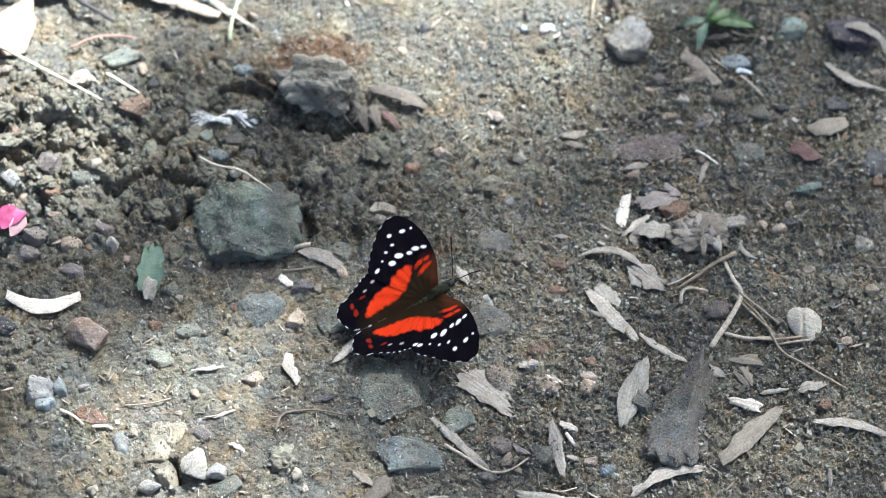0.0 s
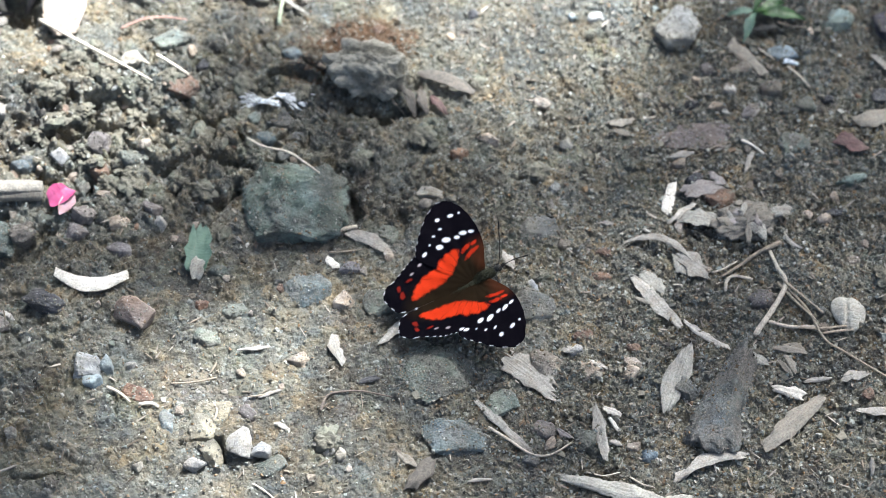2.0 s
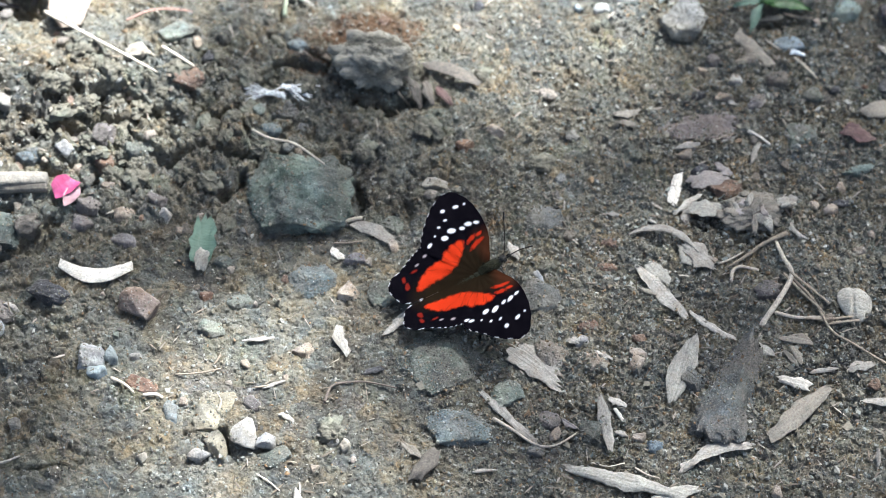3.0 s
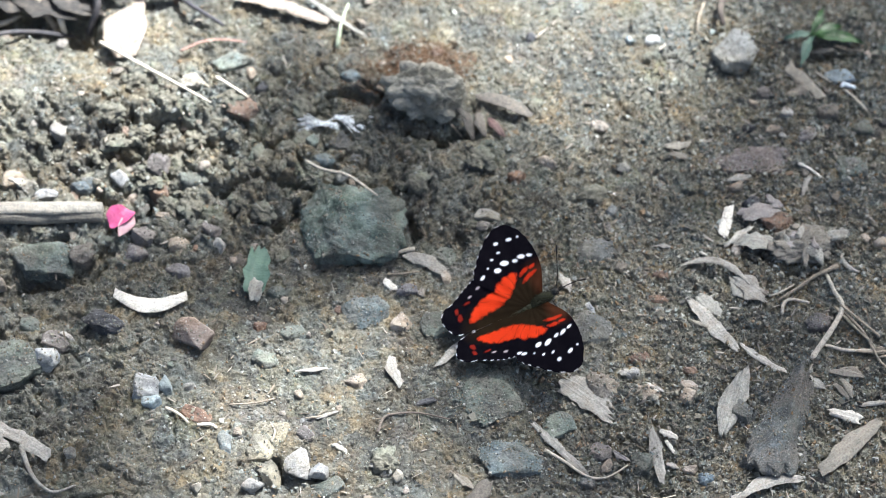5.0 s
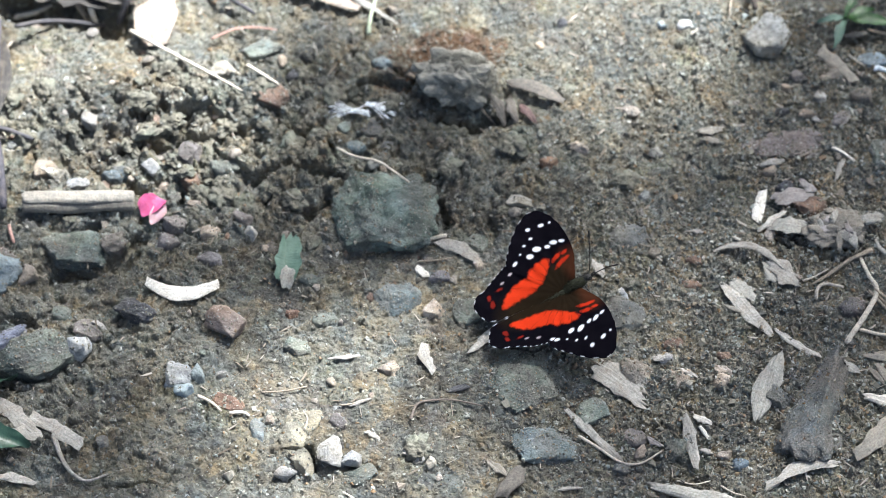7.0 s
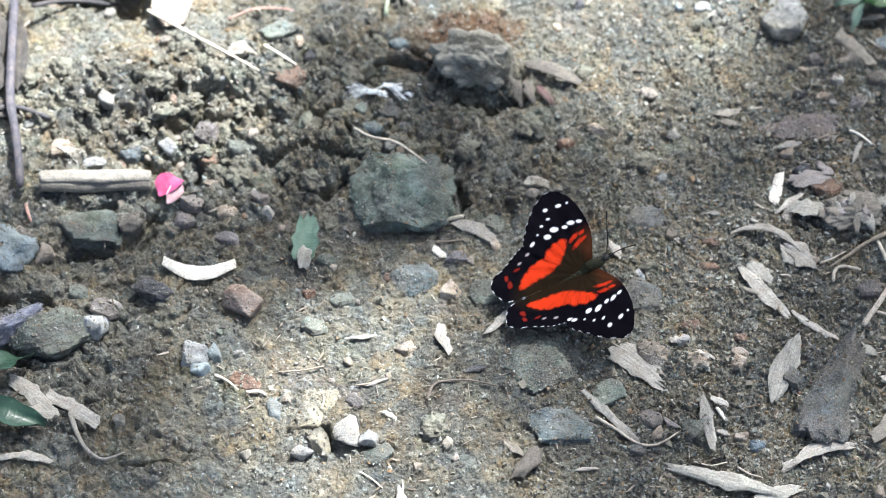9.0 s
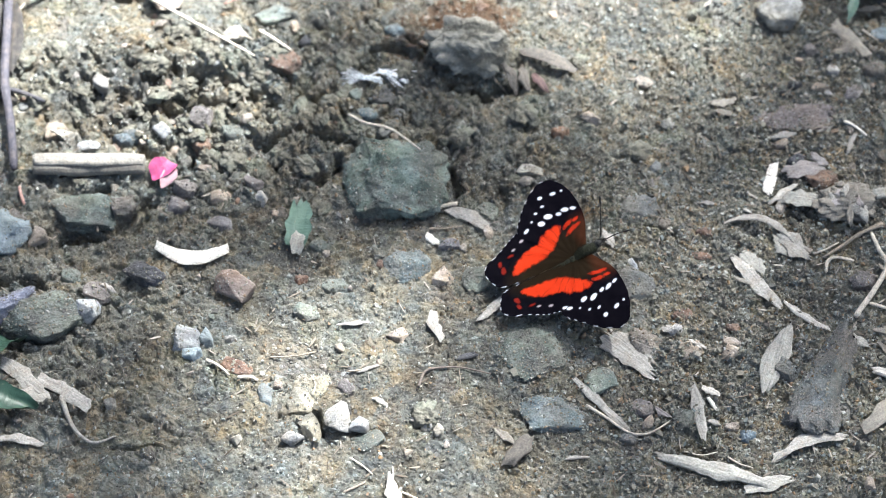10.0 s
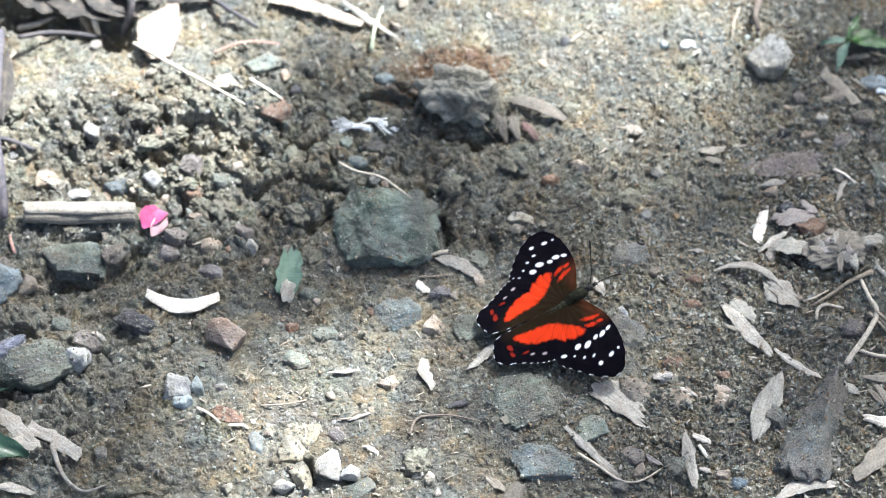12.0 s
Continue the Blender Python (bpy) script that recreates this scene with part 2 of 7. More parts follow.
def wing_material(name):
    """Scaled wing: the pattern is carried by the mesh; fine scales give grain and a dull sheen."""
    m, t, n, l, b = nodes_of(name)
    at = n.new("ShaderNodeAttribute")
    at.attribute_name = "pattern"
    v = coords(n)
    f = noise_tex(n, l, v, 4200, 2)
    col = mixc(n, l, 0.35, at.outputs["Color"], ramp(n, l, f, [(0.3, (0.7,) * 3), (0.7, (1.2,) * 3)]), "MULTIPLY")
    l.new(col, b.inputs["Base Color"])
    b.inputs["Roughness"].default_value = 0.7
    b.inputs["Specular IOR Level"].default_value = 0.03
    bump(n, l, b, f, 0.3, 0.00008)
    return m


SOIL = soil_material("gritty_soil", (0.835, 0.935, 0.94))
CLOD = soil_material("crumbly_soil", (0.815, 0.91, 0.915))
GRAVEL = gravel_material("loose_grains")
STONE_GREEN = stone_material("stone_green", (0.065, 0.08, 0.068), (0.215, 0.25, 0.22), speck=(0.42, 0.45, 0.38), dust=0.6)
STONE_BLUE = stone_material("stone_blue", (0.058, 0.084, 0.095), (0.175, 0.222, 0.238), dust=0.6)
STONE_SKY = stone_material("stone_sky", (0.17, 0.22, 0.25), (0.33, 0.40, 0.44), dust=0.25)
STONE_BLUEWHITE = stone_material("stone_blue_white", (0.2, 0.22, 0.24), (0.5, 0.52, 0.53), dust=0.3)
STONE_PALE = stone_material("stone_pale", (0.23, 0.218, 0.185), (0.45, 0.435, 0.39), dust=0.3)
STONE_WHITE = stone_material("stone_white", (0.25, 0.245, 0.232), (0.45, 0.447, 0.43), speck=(0.85, 0.85, 0.83), dust=0.55, rough=0.55)
STONE_TAN = stone_material("stone_tan", (0.24, 0.195, 0.15), (0.44, 0.375, 0.305), dust=0.45)
STONE_LAVENDER = stone_material("stone_lavender", (0.10, 0.105, 0.14), (0.22, 0.235, 0.30), dust=0.3)
STONE_BUFF = stone_material("stone_buff", (0.19, 0.175, 0.13), (0.34, 0.318, 0.245), dust=0.4)
STONE_MOSSY = stone_material("stone_dull_green", (0.05, 0.064, 0.055), (0.165, 0.195, 0.17), speck=(0.4, 0.42, 0.37), dust=0.7)
STONE_VIOLET = stone_material("stone_dark_violet", (0.03, 0.027, 0.04), (0.095, 0.085, 0.11), speck=(0.3, 0.3, 0.32), dust=0.25)
STONE_CREAM = stone_material("stone_cream", (0.19, 0.182, 0.158), (0.36, 0.35, 0.315), dust=0.3)
STONE_TEAL = stone_material("stone_teal", (0.15, 0.20, 0.18), (0.29, 0.36, 0.33), dust=0.2)
STONE_OCHRE = stone_material("stone_ochre", (0.22, 0.165, 0.135), (0.42, 0.355, 0.295), dust=0.2)
STONE_CLAY = stone_material("clay_purple_brown", (0.105, 0.088, 0.085), (0.19, 0.165, 0.155), dust=0.35)
STONE_BROWN = stone_material("stone_brown", (0.12, 0.105, 0.088), (0.28, 0.25, 0.21), dust=0.45)
STONE_RUST = stone_material("stone_rust", (0.12, 0.07, 0.05), (0.24, 0.15, 0.10), dust=0.45)
STONE_SLATE = stone_material("stone_slate", (0.10, 0.105, 0.10), (0.22, 0.225, 0.21), speck=(0.4, 0.4, 0.38), dust=0.75)
STONE_RIDGE = stone_material("stone_ridge", (0.048, 0.056, 0.056), (0.15, 0.165, 0.165), speck=(0.36, 0.36, 0.33), dust=0.85)
STONE_MOTTLED = stone_material("stone_mottled_green", (0.055, 0.085, 0.068), (0.235, 0.295, 0.258), speck=(0.5, 0.54, 0.46), dust=0.6)
STONE_PURPLE = stone_material("stone_purple", (0.10, 0.089, 0.09), (0.235, 0.215, 0.21), dust=0.5)
STONE_BLACK = stone_material("stone_black", (0.025, 0.027, 0.033), (0.085, 0.09, 0.105), speck=(0.3, 0.3, 0.3), dust=0.25, rough=0.6)
CHIP_WHITE = fibre_material("wood_white", (0.36, 0.335, 0.28), (0.68, 0.655, 0.59), stain_amount=0.4)
CHIP_PALE = fibre_material("wood_pale", (0.15, 0.14, 0.118), (0.29, 0.272, 0.235), stain_amount=0.35)
CHIP_CREAM = fibre_material("wood_cream", (0.15, 0.141, 0.124), (0.37, 0.356, 0.322), stain_amount=0.65)
CHIP_GREY = fibre_material("wood_grey", (0.125, 0.122, 0.108), (0.34, 0.335, 0.30), stain_amount=0.5)
CHIP_BARK = fibre_material("bark_grey_brown", (0.105, 0.096, 0.08), (0.245, 0.228, 0.192), stain_amount=0.5)
CHIP_DULL = fibre_material("leaf_dull_brown", (0.06, 0.054, 0.046), (0.135, 0.122, 0.105), stain_amount=0.3)
CHIP_PINK = fibre_material("leaf_faded_lilac", (0.15, 0.135, 0.13), (0.33, 0.305, 0.295), stain_amount=0.4)
CHIP_SKY = fibre_material("chip_pale_blue", (0.45, 0.52, 0.58), (0.70, 0.76, 0.80), stain_amount=0.15)
SHELL = fibre_material("husk_cream", (0.22, 0.215, 0.18), (0.44, 0.432, 0.385), stain_amount=0.45, along=5)
PAPER = fibre_material("leaf_bleached", (0.18, 0.15, 0.122), (0.30, 0.262, 0.225), stain=(0.36, 0.25, 0.16), stain_amount=0.5)
LEAF_RED = fibre_material("leaf_dull_red", (0.06, 0.034, 0.034), (0.14, 0.082, 0.078), stain_amount=0.4)
STRAW_WHITE = fibre_material("straw_white", (0.52, 0.47, 0.40), (0.82, 0.78, 0.70), stain_amount=0.2)
STRAW_PALE = fibre_material("straw_pale", (0.31, 0.275, 0.22), (0.60, 0.55, 0.46), stain_amount=0.35)
STRAW_BROWN = fibre_material("straw_brown", (0.16, 0.13, 0.10), (0.36, 0.31, 0.24), stain_amount=0.4)
STRAW_PINK = fibre_material("stem_reddish", (0.30, 0.15, 0.12), (0.58, 0.36, 0.30), stain_amount=0.3)
GRASS = fibre_material("grass_pale_green", (0.22, 0.27, 0.17), (0.42, 0.47, 0.34), stain_amount=0.25)
TWIG_DARK = fibre_material("twig_dark", (0.04, 0.032, 0.026), (0.12, 0.10, 0.085), stain_amount=0.4)
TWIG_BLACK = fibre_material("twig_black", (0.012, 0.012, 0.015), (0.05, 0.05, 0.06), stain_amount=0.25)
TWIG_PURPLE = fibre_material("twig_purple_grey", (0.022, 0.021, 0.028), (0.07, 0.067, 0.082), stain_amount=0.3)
# Near-black leaf colour that stands in for shade.
LEAF_SHADE = fibre_material("leaf_shade_black", (0.008, 0.008, 0.008), (0.03, 0.027, 0.024), stain_amount=0.3)
LEAF_GREEN = leaf_material("leaf_dark_green", (0.012, 0.036, 0.024), (0.038, 0.08, 0.05))
LEAF_BRIGHT = leaf_material("leaf_bright_green", (0.022, 0.06, 0.018), (0.055, 0.125, 0.036), through=0.25)
LEAF_SAGE = leaf_material("leaf_sage", (0.055, 0.105, 0.078), (0.12, 0.19, 0.14), rough=0.55)
PETAL = leaf_material("petal_pink", (0.34, 0.03, 0.115), (0.55, 0.11, 0.25), rough=0.5, through=0.3)
PETAL_FADED = leaf_material("petal_faded", (0.34, 0.19, 0.20), (0.52, 0.34, 0.36), rough=0.45, through=0.3)
MOSS = plain_material("rusty_moss", (0.06, 0.032, 0.017), (0.16, 0.085, 0.042), rough=0.9, scale=700, hgt=0.0008)
FLUFF = fibre_material("fibre_blue_white", (0.5, 0.54, 0.56), (0.78, 0.81, 0.82), stain_amount=0.15)
DUST_FIBRE = fibre_material("fibre_grey", (0.155, 0.148, 0.12), (0.34, 0.33, 0.28), stain_amount=0.3)
SLIVER, _t, _n, _l, _b = nodes_of("dry_slivers")
_l.new(ramp(_n, _l, _n.new("ShaderNodeNewGeometry").outputs["Random Per Island"], [(0.0, (0.06, 0.045, 0.03)), (0.35, (0.16, 0.13, 0.095)), (0.7, (0.24, 0.21, 0.17)), (0.95, (0.36, 0.33, 0.28))]), _b.inputs["Base Color"])
_b.inputs["Roughness"].default_value = 0.75
WING = wing_material("wing_scales")
BODY_FUR = plain_material("body_fur", (0.008, 0.009, 0.003), (0.026, 0.027, 0.008), rough=0.9, scale=2500, hgt=0.0003)
HEAD_DARK = plain_material("head_dark", (0.008, 0.008, 0.008), (0.03, 0.028, 0.022), rough=0.5, scale=2500)
EYE = plain_material("eye_black", (0.006, 0.005, 0.004), (0.02, 0.015, 0.01), rough=0.15, scale=900)
ANTENNA = plain_material("antenna_black", (0.006, 0.006, 0.006), (0.02, 0.018, 0.016), rough=0.4)
CANOPY_LEAF = leaf_material("tree_leaf", (0.03, 0.06, 0.02), (0.07, 0.12, 0.04), rough=0.5)
TREE_BARK = fibre_material("tree_bark", (0.08, 0.065, 0.05), (0.2, 0.17, 0.14))


# ---- helpers for meshes ----
def finish(bm, name, material, smooth=True):
    me = bpy.data.meshes.new(name)
    bm.normal_update()
    bm.to_mesh(me)
    bm.free()
    me.materials.append(material)
    if smooth:
        for p in me.polygons:
            p.use_smooth = True
    return me


def part(name, bm, material, parent=None, label="", smooth=True):
    ob = new(name, finish(bm, name, material, smooth))
    ob.parent = parent
    return tagged(ob, label=label)


TABLES = {}


def lattice(x, y, seed):
    """Smooth gradient noise of about -1 to 1 over arrays."""
    if seed not in TABLES:
        r = np.random.RandomState(seed)
        a = r.rand(256, 256) * 2 * np.pi
        TABLES[seed] = (np.cos(a), np.sin(a))
    gx, gy = TABLES[seed]
    x0, y0 = np.floor(x).astype(int), np.floor(y).astype(int)
    fx, fy = x - x0, y - y0
    u, v = fx * fx * fx * (fx * (fx * 6 - 15) + 10), fy * fy * fy * (fy * (fy * 6 - 15) + 10)
    out = 0.0
    for i in (0, 1):
        for j in (0, 1):
            a, b = (x0 + i) % 256, (y0 + j) % 256
            d = gx[a, b] * (fx - i) + gy[a, b] * (fy - j)
            out = out + d * (u if i else 1 - u) * (v if j else 1 - v)
    return out * 1.5


CELLS = {}


def crumbs(x, y, size, seed, gap):
    """Broken crust: cells with a level and a tilt of their own, parted by narrow gaps; about 1 at a high crumb, -0.35 in a gap."""
    if seed not in CELLS:
        r = np.random.RandomState(seed)
        CELLS[seed] = (r.rand(256, 256), r.rand(256, 256), r.rand(256, 256) ** 1.4, r.uniform(-1, 1, (256, 256)), r.uniform(-1, 1, (256, 256)))
    jx, jy, lev, tx, ty = CELLS[seed]
    u, v = x / size, y / size
    i0, j0 = np.floor(u).astype(int), np.floor(v).astype(int)
    f1, f2, top = np.full(u.shape, 9.0), np.full(u.shape, 9.0), np.zeros(u.shape)
    for di in (-1, 0, 1):
        for dj in (-1, 0, 1):
            a, b = (i0 + di) % 256, (j0 + dj) % 256
            dx, dy = i0 + di + jx[a, b] - u, j0 + dj + jy[a, b] - v
            d = np.hypot(dx, dy)
            f2 = np.where(d < f1, f1, np.minimum(f2, d))
            top = np.where(d < f1, lev[a, b] + 0.55 * (tx[a, b] * dx + ty[a, b] * dy), top)
            f1 = np.minimum(f1, d)
    edge = np.clip((f2 - f1) * gap, 0, 1)
    return edge * (2 - edge) * (0.35 + 0.75 * top) - 0.35


# Cracks and hollows of the soil: ends, half width and depth in millimetres.
CRACKS = [
    (-99.1, 26.1, -83.8, 27.7, 1.6, 12),
    (-83.8, 27.5, -73.3, 30.6, 1.8, 12),
    (-81.8, 36.9, -74.5, 37.9, 2.6, 11),
    (-113.7, 46.9, -109.1, 39.9, 1.0, 4),
    (-91.6, 35.9, -87.7, 39.9, 1.8, 9),
    (-72.8, 36.9, -65.2, 33.0, 1.8, 8),
    (-74.0, 27.1, -68.9, 23.2, 1.5, 5),
    (-62.2, 17.8, -51.0, 21.2, 2.2, 11),
    (-50.9, 20.9, -36.3, 20.3, 2.4, 11),
    (-39.4, 12.0, -44.9, 7.4, 2.0, 9),
    (-32.3, 61.5, -15.6, 53.3, 2.0, 4),
    (-36.9, 43.9, -30.3, 45.9, 2.0, 7),
    (-7.4, 9.7, -5.8, 3.0, 2.2, 9),
    (-114.9, -11.6, -103.9, -11.0, 2.0, 5),
    (-98.3, -11.0, -90.9, -2.6, 2.6, 8),
    (-100.8, -9.2, -92.7, 0.2, 2.0, 6),
    (-82.2, 13.5, -80.3, 7.8, 2.0, 6),
    (-30.5, 51.9, -15.5, 49.9, 2.5, 8),
    (-8.0, 38.9, 2.6, 36.1, 2.8, 10),
    (2.6, 36.1, 10.8, 37.9, 2.4, 8),
    (-42.6, -68.2, -40.8, -76.8, 1.4, 6),
    (-89.0, -71.7, -73.5, -76.8, 0.6, 2),
    (-136.3, -27.1, -121.2, -28.4, 3.5, 9),
    (-134.5, -45.2, -125.0, -47.2, 3, 8),
    (-114.5, -4.6, -104.7, 3.0, 2.5, 7),
    (114.9, 70.3, 125.1, 71.4, 3, 4),
    (88.0, -2.1, 92.2, -4.7, 1.6, 3),
    (99.6, -8.8, 109.3, -6.2, 1.2, 3),
    (5.8, 4.0, 8.2, 0.2, 2.0, 3.5),
    (-66.9, -54.4, -69.6, -63.1, 0.8, 2),
    (-142.6, 83.9, -104.0, 75.5, 9, 13),
    (-134.7, -43.4, -114.3, -44.9, 3, 6),
    (111.4, 67.2, 124.8, 68.3, 3, 4),
    (-96.0, -80.7, -80.8, -80.7, 0.7, 2.5),
    (-80.8, -80.7, -76.6, -75.4, 0.6, 2.5),
    (-72.6, -78.5, -71.4, -73.4, 0.5, 2),
    (-51.7, -70.8, -43.4, -67.4, 0.6, 2.0),
    (93.6, -2.6, 95.8, -5.5, 1.4, 3),
]
# Rounded rises and hollows: centre, radii and height in millimetres.
MOUNDS = [
    (-109.4, 44.9, 32, 16, 5),
    (-79.7, 42.9, 22, 14, 3.5),
    (-23.1, 5.9, 26, 20, -1.5),
    (-39.7, 27.1, 30, 12, -3),
    (-43.5, -64.8, 26, 18, 2.0),
    (36.3, 75.5, 50, 22, 1.5),
    (98.1, -54.4, 18, 26, 3),
    (5.6, -36.6, 14, 10, -1.0),
    (-114.7, -14.8, 22, 12, -5),
    (-124.9, -48.6, 20, 14, -4),
    (103.4, 0.2, 14, 9, 2.5),
    (89.1, 2.1, 10, 8, -1),
    (2.6, 50.9, 18, 12, 1.5),
]


def height(x, y):
    """The soil's height in millimetres over arrays in millimetres."""
    x, y = np.asarray(x, float), np.asarray(y, float)
    near = np.exp(-np.maximum(0, np.hypot(x, y) - 160) / 400)
    rough = np.exp(-((x + 60) / 66) ** 2 - ((y - 28) / 25) ** 2)
    rough = np.maximum(rough, 0.55 * np.exp(-((x + 115) / 40) ** 2 - ((y + 45) / 40) ** 2))
    h = 1.5 * lattice(x / 42, y / 42, 1) + (0.9 + 2.2 * rough) * lattice(x / 15, y / 15, 2)
    r = 1 - 2.4 * np.abs(lattice(x / 7.0 + 0.25 * lattice(x / 5, y / 5, 9), y / 7.0, 3))
    h += (0.30 + 1.4 * rough) * r + 0.8 * rough * (1 - 2.4 * np.abs(lattice(x / 3.6, y / 3.6 + 0.3 * lattice(x / 3, y / 3, 11), 10)))
    h += (0.5 + 0.6 * rough) * lattice(x / 3.1, y / 3.1, 4) + 0.3 * lattice(x / 1.5, y / 1.5, 5)
    sand = 1 - 0.8 * np.exp(-((x + 52) / 58) ** 2 - ((y + 60) / 30) ** 2) - 0.75 * np.exp(-((x - 33) / 42) ** 2 - ((y - 78) / 24) ** 2)
    crust = np.clip(0.8 + 1.0 * lattice(x / 24, y / 24, 19) + 0.35 * np.clip((x - 10) / 60, 0, 1), 0.3, 1.6) * np.clip(sand, 0.25, 1)
    h -= sand * 3.0 * np.clip(lattice(x / 3.6, y / 2.6, 16) - 0.36, 0, 0.3) + 4.0 * np.clip(lattice(x / 8.5, y / 6.0, 17) - 0.5, 0, 0.4)
    qx, qy = x + 1.5 * lattice(x / 4, y / 4, 12) + 0.5 * lattice(x / 1.4, y / 1.4, 23), y + 1.5 * lattice(x / 4, y / 4, 13) + 0.5 * lattice(x / 1.4, y / 1.4, 24)
    h += 2.6 * rough * crumbs(qx, qy, 12.0, 25, 3.4) + (0.5 * crust + 4.2 * rough) * crumbs(qx, qy, 7.0, 14, 3.2) + (0.95 * crust + 1.6 * rough) * crumbs(qx, qy, 3.6, 15, 3.0)
    h += (0.35 + 0.7 * crust) * crumbs(qx, qy, 1.9, 18, 2.4) + (0.25 + 0.25 * crust) * crumbs(x, y, 1.1, 20, 1.8)
    for cx, cy, rx, ry, z in MOUNDS:
        h += z * np.exp(-((x - cx) / rx) ** 2 - ((y - cy) / ry) ** 2)
    wx, wy = x + 2.2 * lattice(x / 9, y / 9, 6), y + 2.2 * lattice(x / 9, y / 9, 7)
    for ax, ay, bx, by, w, z in CRACKS:
        dx, dy = bx - ax, by - ay
        k = np.clip(((wx - ax) * dx + (wy - ay) * dy) / (dx * dx + dy * dy), 0, 1)
        d = np.hypot(wx - ax - k * dx, wy - ay - k * dy)
        h -= 0.8 * z * np.exp(-(d / (0.66 * w)) ** 4)
    far = 1 - near
    return h * near + far * 25 * lattice(x / 900, y / 900, 8)


def soft_height(x, y, r=2.5):
    """Height averaged over a small disc, for things that lie across the grain of the soil."""
    a = np.arange(8) * np.pi / 4
    return float(np.mean(height(np.r_[x, x + r * np.cos(a)], np.r_[y, y + r * np.sin(a)])))


# ---- the ground: one sheet, dense where the butterfly sits, coarse towards the horizon ----
def axis(lo, hi, step):
    core = np.arange(lo, hi + step / 2, step)
    outer = step * 1.35 ** np.arange(1, 36)
    reach = np.cumsum(outer)
    reach = reach[reach < 150000]
    return np.r_[lo - reach[::-1], core, hi + reach]


def make_ground():
    xs, ys = axis(-160, 178, 0.39), axis(-118, 108, 0.39)
    X, Y = np.meshgrid(xs, ys)
    Z = height(X, Y)
    v = np.stack([X, Y, Z], -1).reshape(-1, 3) * MM
    nx, ny = len(xs), len(ys)
    i = (np.arange(ny - 1)[:, None] * nx + np.arange(nx - 1)).ravel()
    quads = np.stack([i, i + 1, i + nx + 1, i + nx], 1)
    me = bpy.data.meshes.new("ground")
    me.vertices.add(len(v))
    me.vertices.foreach_set("co", v.ravel())
    me.loops.add(quads.size)
    me.loops.foreach_set("vertex_index", quads.ravel())
    me.polygons.add(len(quads))
    me.polygons.foreach_set("loop_start", np.arange(len(quads)) * 4)
    me.polygons.foreach_set("use_smooth", np.ones(len(quads), bool))
    me.update(calc_edges=True)
    me.materials.append(SOIL)
    return tagged(new("ground", me), label="gritty grey-brown bare soil with sand and small stones", category="ground", kind="structure")


make_ground()


# ---- builders of things ----
def stone_mesh(name, sx, sy, sz, seed, cuts, material, bury, level=None, taper=0.0, worn=1.0, facets=(), boxy=False):
    """An ice-worn or broken stone: a ball cut by planes, roughened; sizes in millimetres, its base sunk by bury."""
    r = random.Random(seed * 77 + 5)
    bm = bmesh.new()
    if level is None:
        level = 6 if sx > 24 else 5 if sx > 12 else 4 if sx > 7 else 3
    bmesh.ops.create_icosphere(bm, subdivisions=level, radius=1)
    planes = []
    for k in range(max(0, cuts + 3)):
        d = Vector((r.gauss(0, 1), r.gauss(0, 1), r.gauss(0.25, 0.7))).normalized()
        planes.append((d, r.uniform(0.55, 0.85) if worn > 0.5 else r.uniform(0.4, 0.62)))
    if cuts >= 0:
        planes.append((Vector((r.gauss(0, 0.22), r.gauss(0, 0.22), 1)).normalized(), r.uniform(0.42, 0.7)))
    planes += [(Vector(f[:3]).normalized(), f[3]) for f in facets]
    off = Vector((seed * 3.7, seed * 1.3, seed * 0.9))
    pts = []
    for v in bm.verts:
        p = v.co * (abs(v.co.x) ** 4 + abs(v.co.y) ** 4 + abs(v.co.z) ** 4) ** -0.25 if boxy else v.co
        p = p * (1 + 0.16 * noise.noise(v.co * 1.3 + off))
        for d, k in planes:
            s = p.dot(d) - k
            if s > 0:
                p -= d * s * 0.96
        p *= 1 + worn * (0.13 * noise.noise(p * 2.3 + off) + 0.08 * noise.noise(p * 5.5 + off) + 0.032 * noise.noise(p * 13 + off) + 0.012 * noise.noise(p * 30 + off))
        pts.append(p)
    A = np.array(pts)
    lo, hi = A.min(0), A.max(0)
    for v, p in zip(bm.verts, (A - (lo + hi) / 2) / (hi - lo)):
        v.co = Vector((p[0] * sx * (1 - 2 * taper * p[1]), p[1] * sy, (p[2] + 0.5 - bury) * sz)) * MM
    return finish(bm, name, material)


RESTING = []


def stone(x, y, sx, sy, sz, ang, material, seed, label, cuts=5, bury=0.6, name="stone", **shape):
    ob = new(name, stone_mesh(name, sx, sy, sz, seed, cuts, material, bury, **shape))
    z = soft_height(x, y, min(sx, sy) * 0.4)
    ob.matrix_world = pose(x * MM, y * MM, z * MM, 0, 0, ang)
    if sx > 5:
        RESTING.append((ob, sx, sy, 1.0 if material is not STONE_WHITE else 0.25))
    return tagged(ob, label=label, category="stone" if name == "stone" else "pebble", group="stones in the soil")


CATEGORY = {"wood_chip": "wood chip", "splinter": "splinter", "split_stick": "stick", "dry_leaf_strip": "dry leaf", "dry_leaf_scrap": "dry leaf", "dry_leaf_piece": "dry leaf",
            "seed_husk": "husk", "shaving": "shaving", "flake": "flake", "green_leaf": "leaf", "dead_leaf": "dead leaf"}


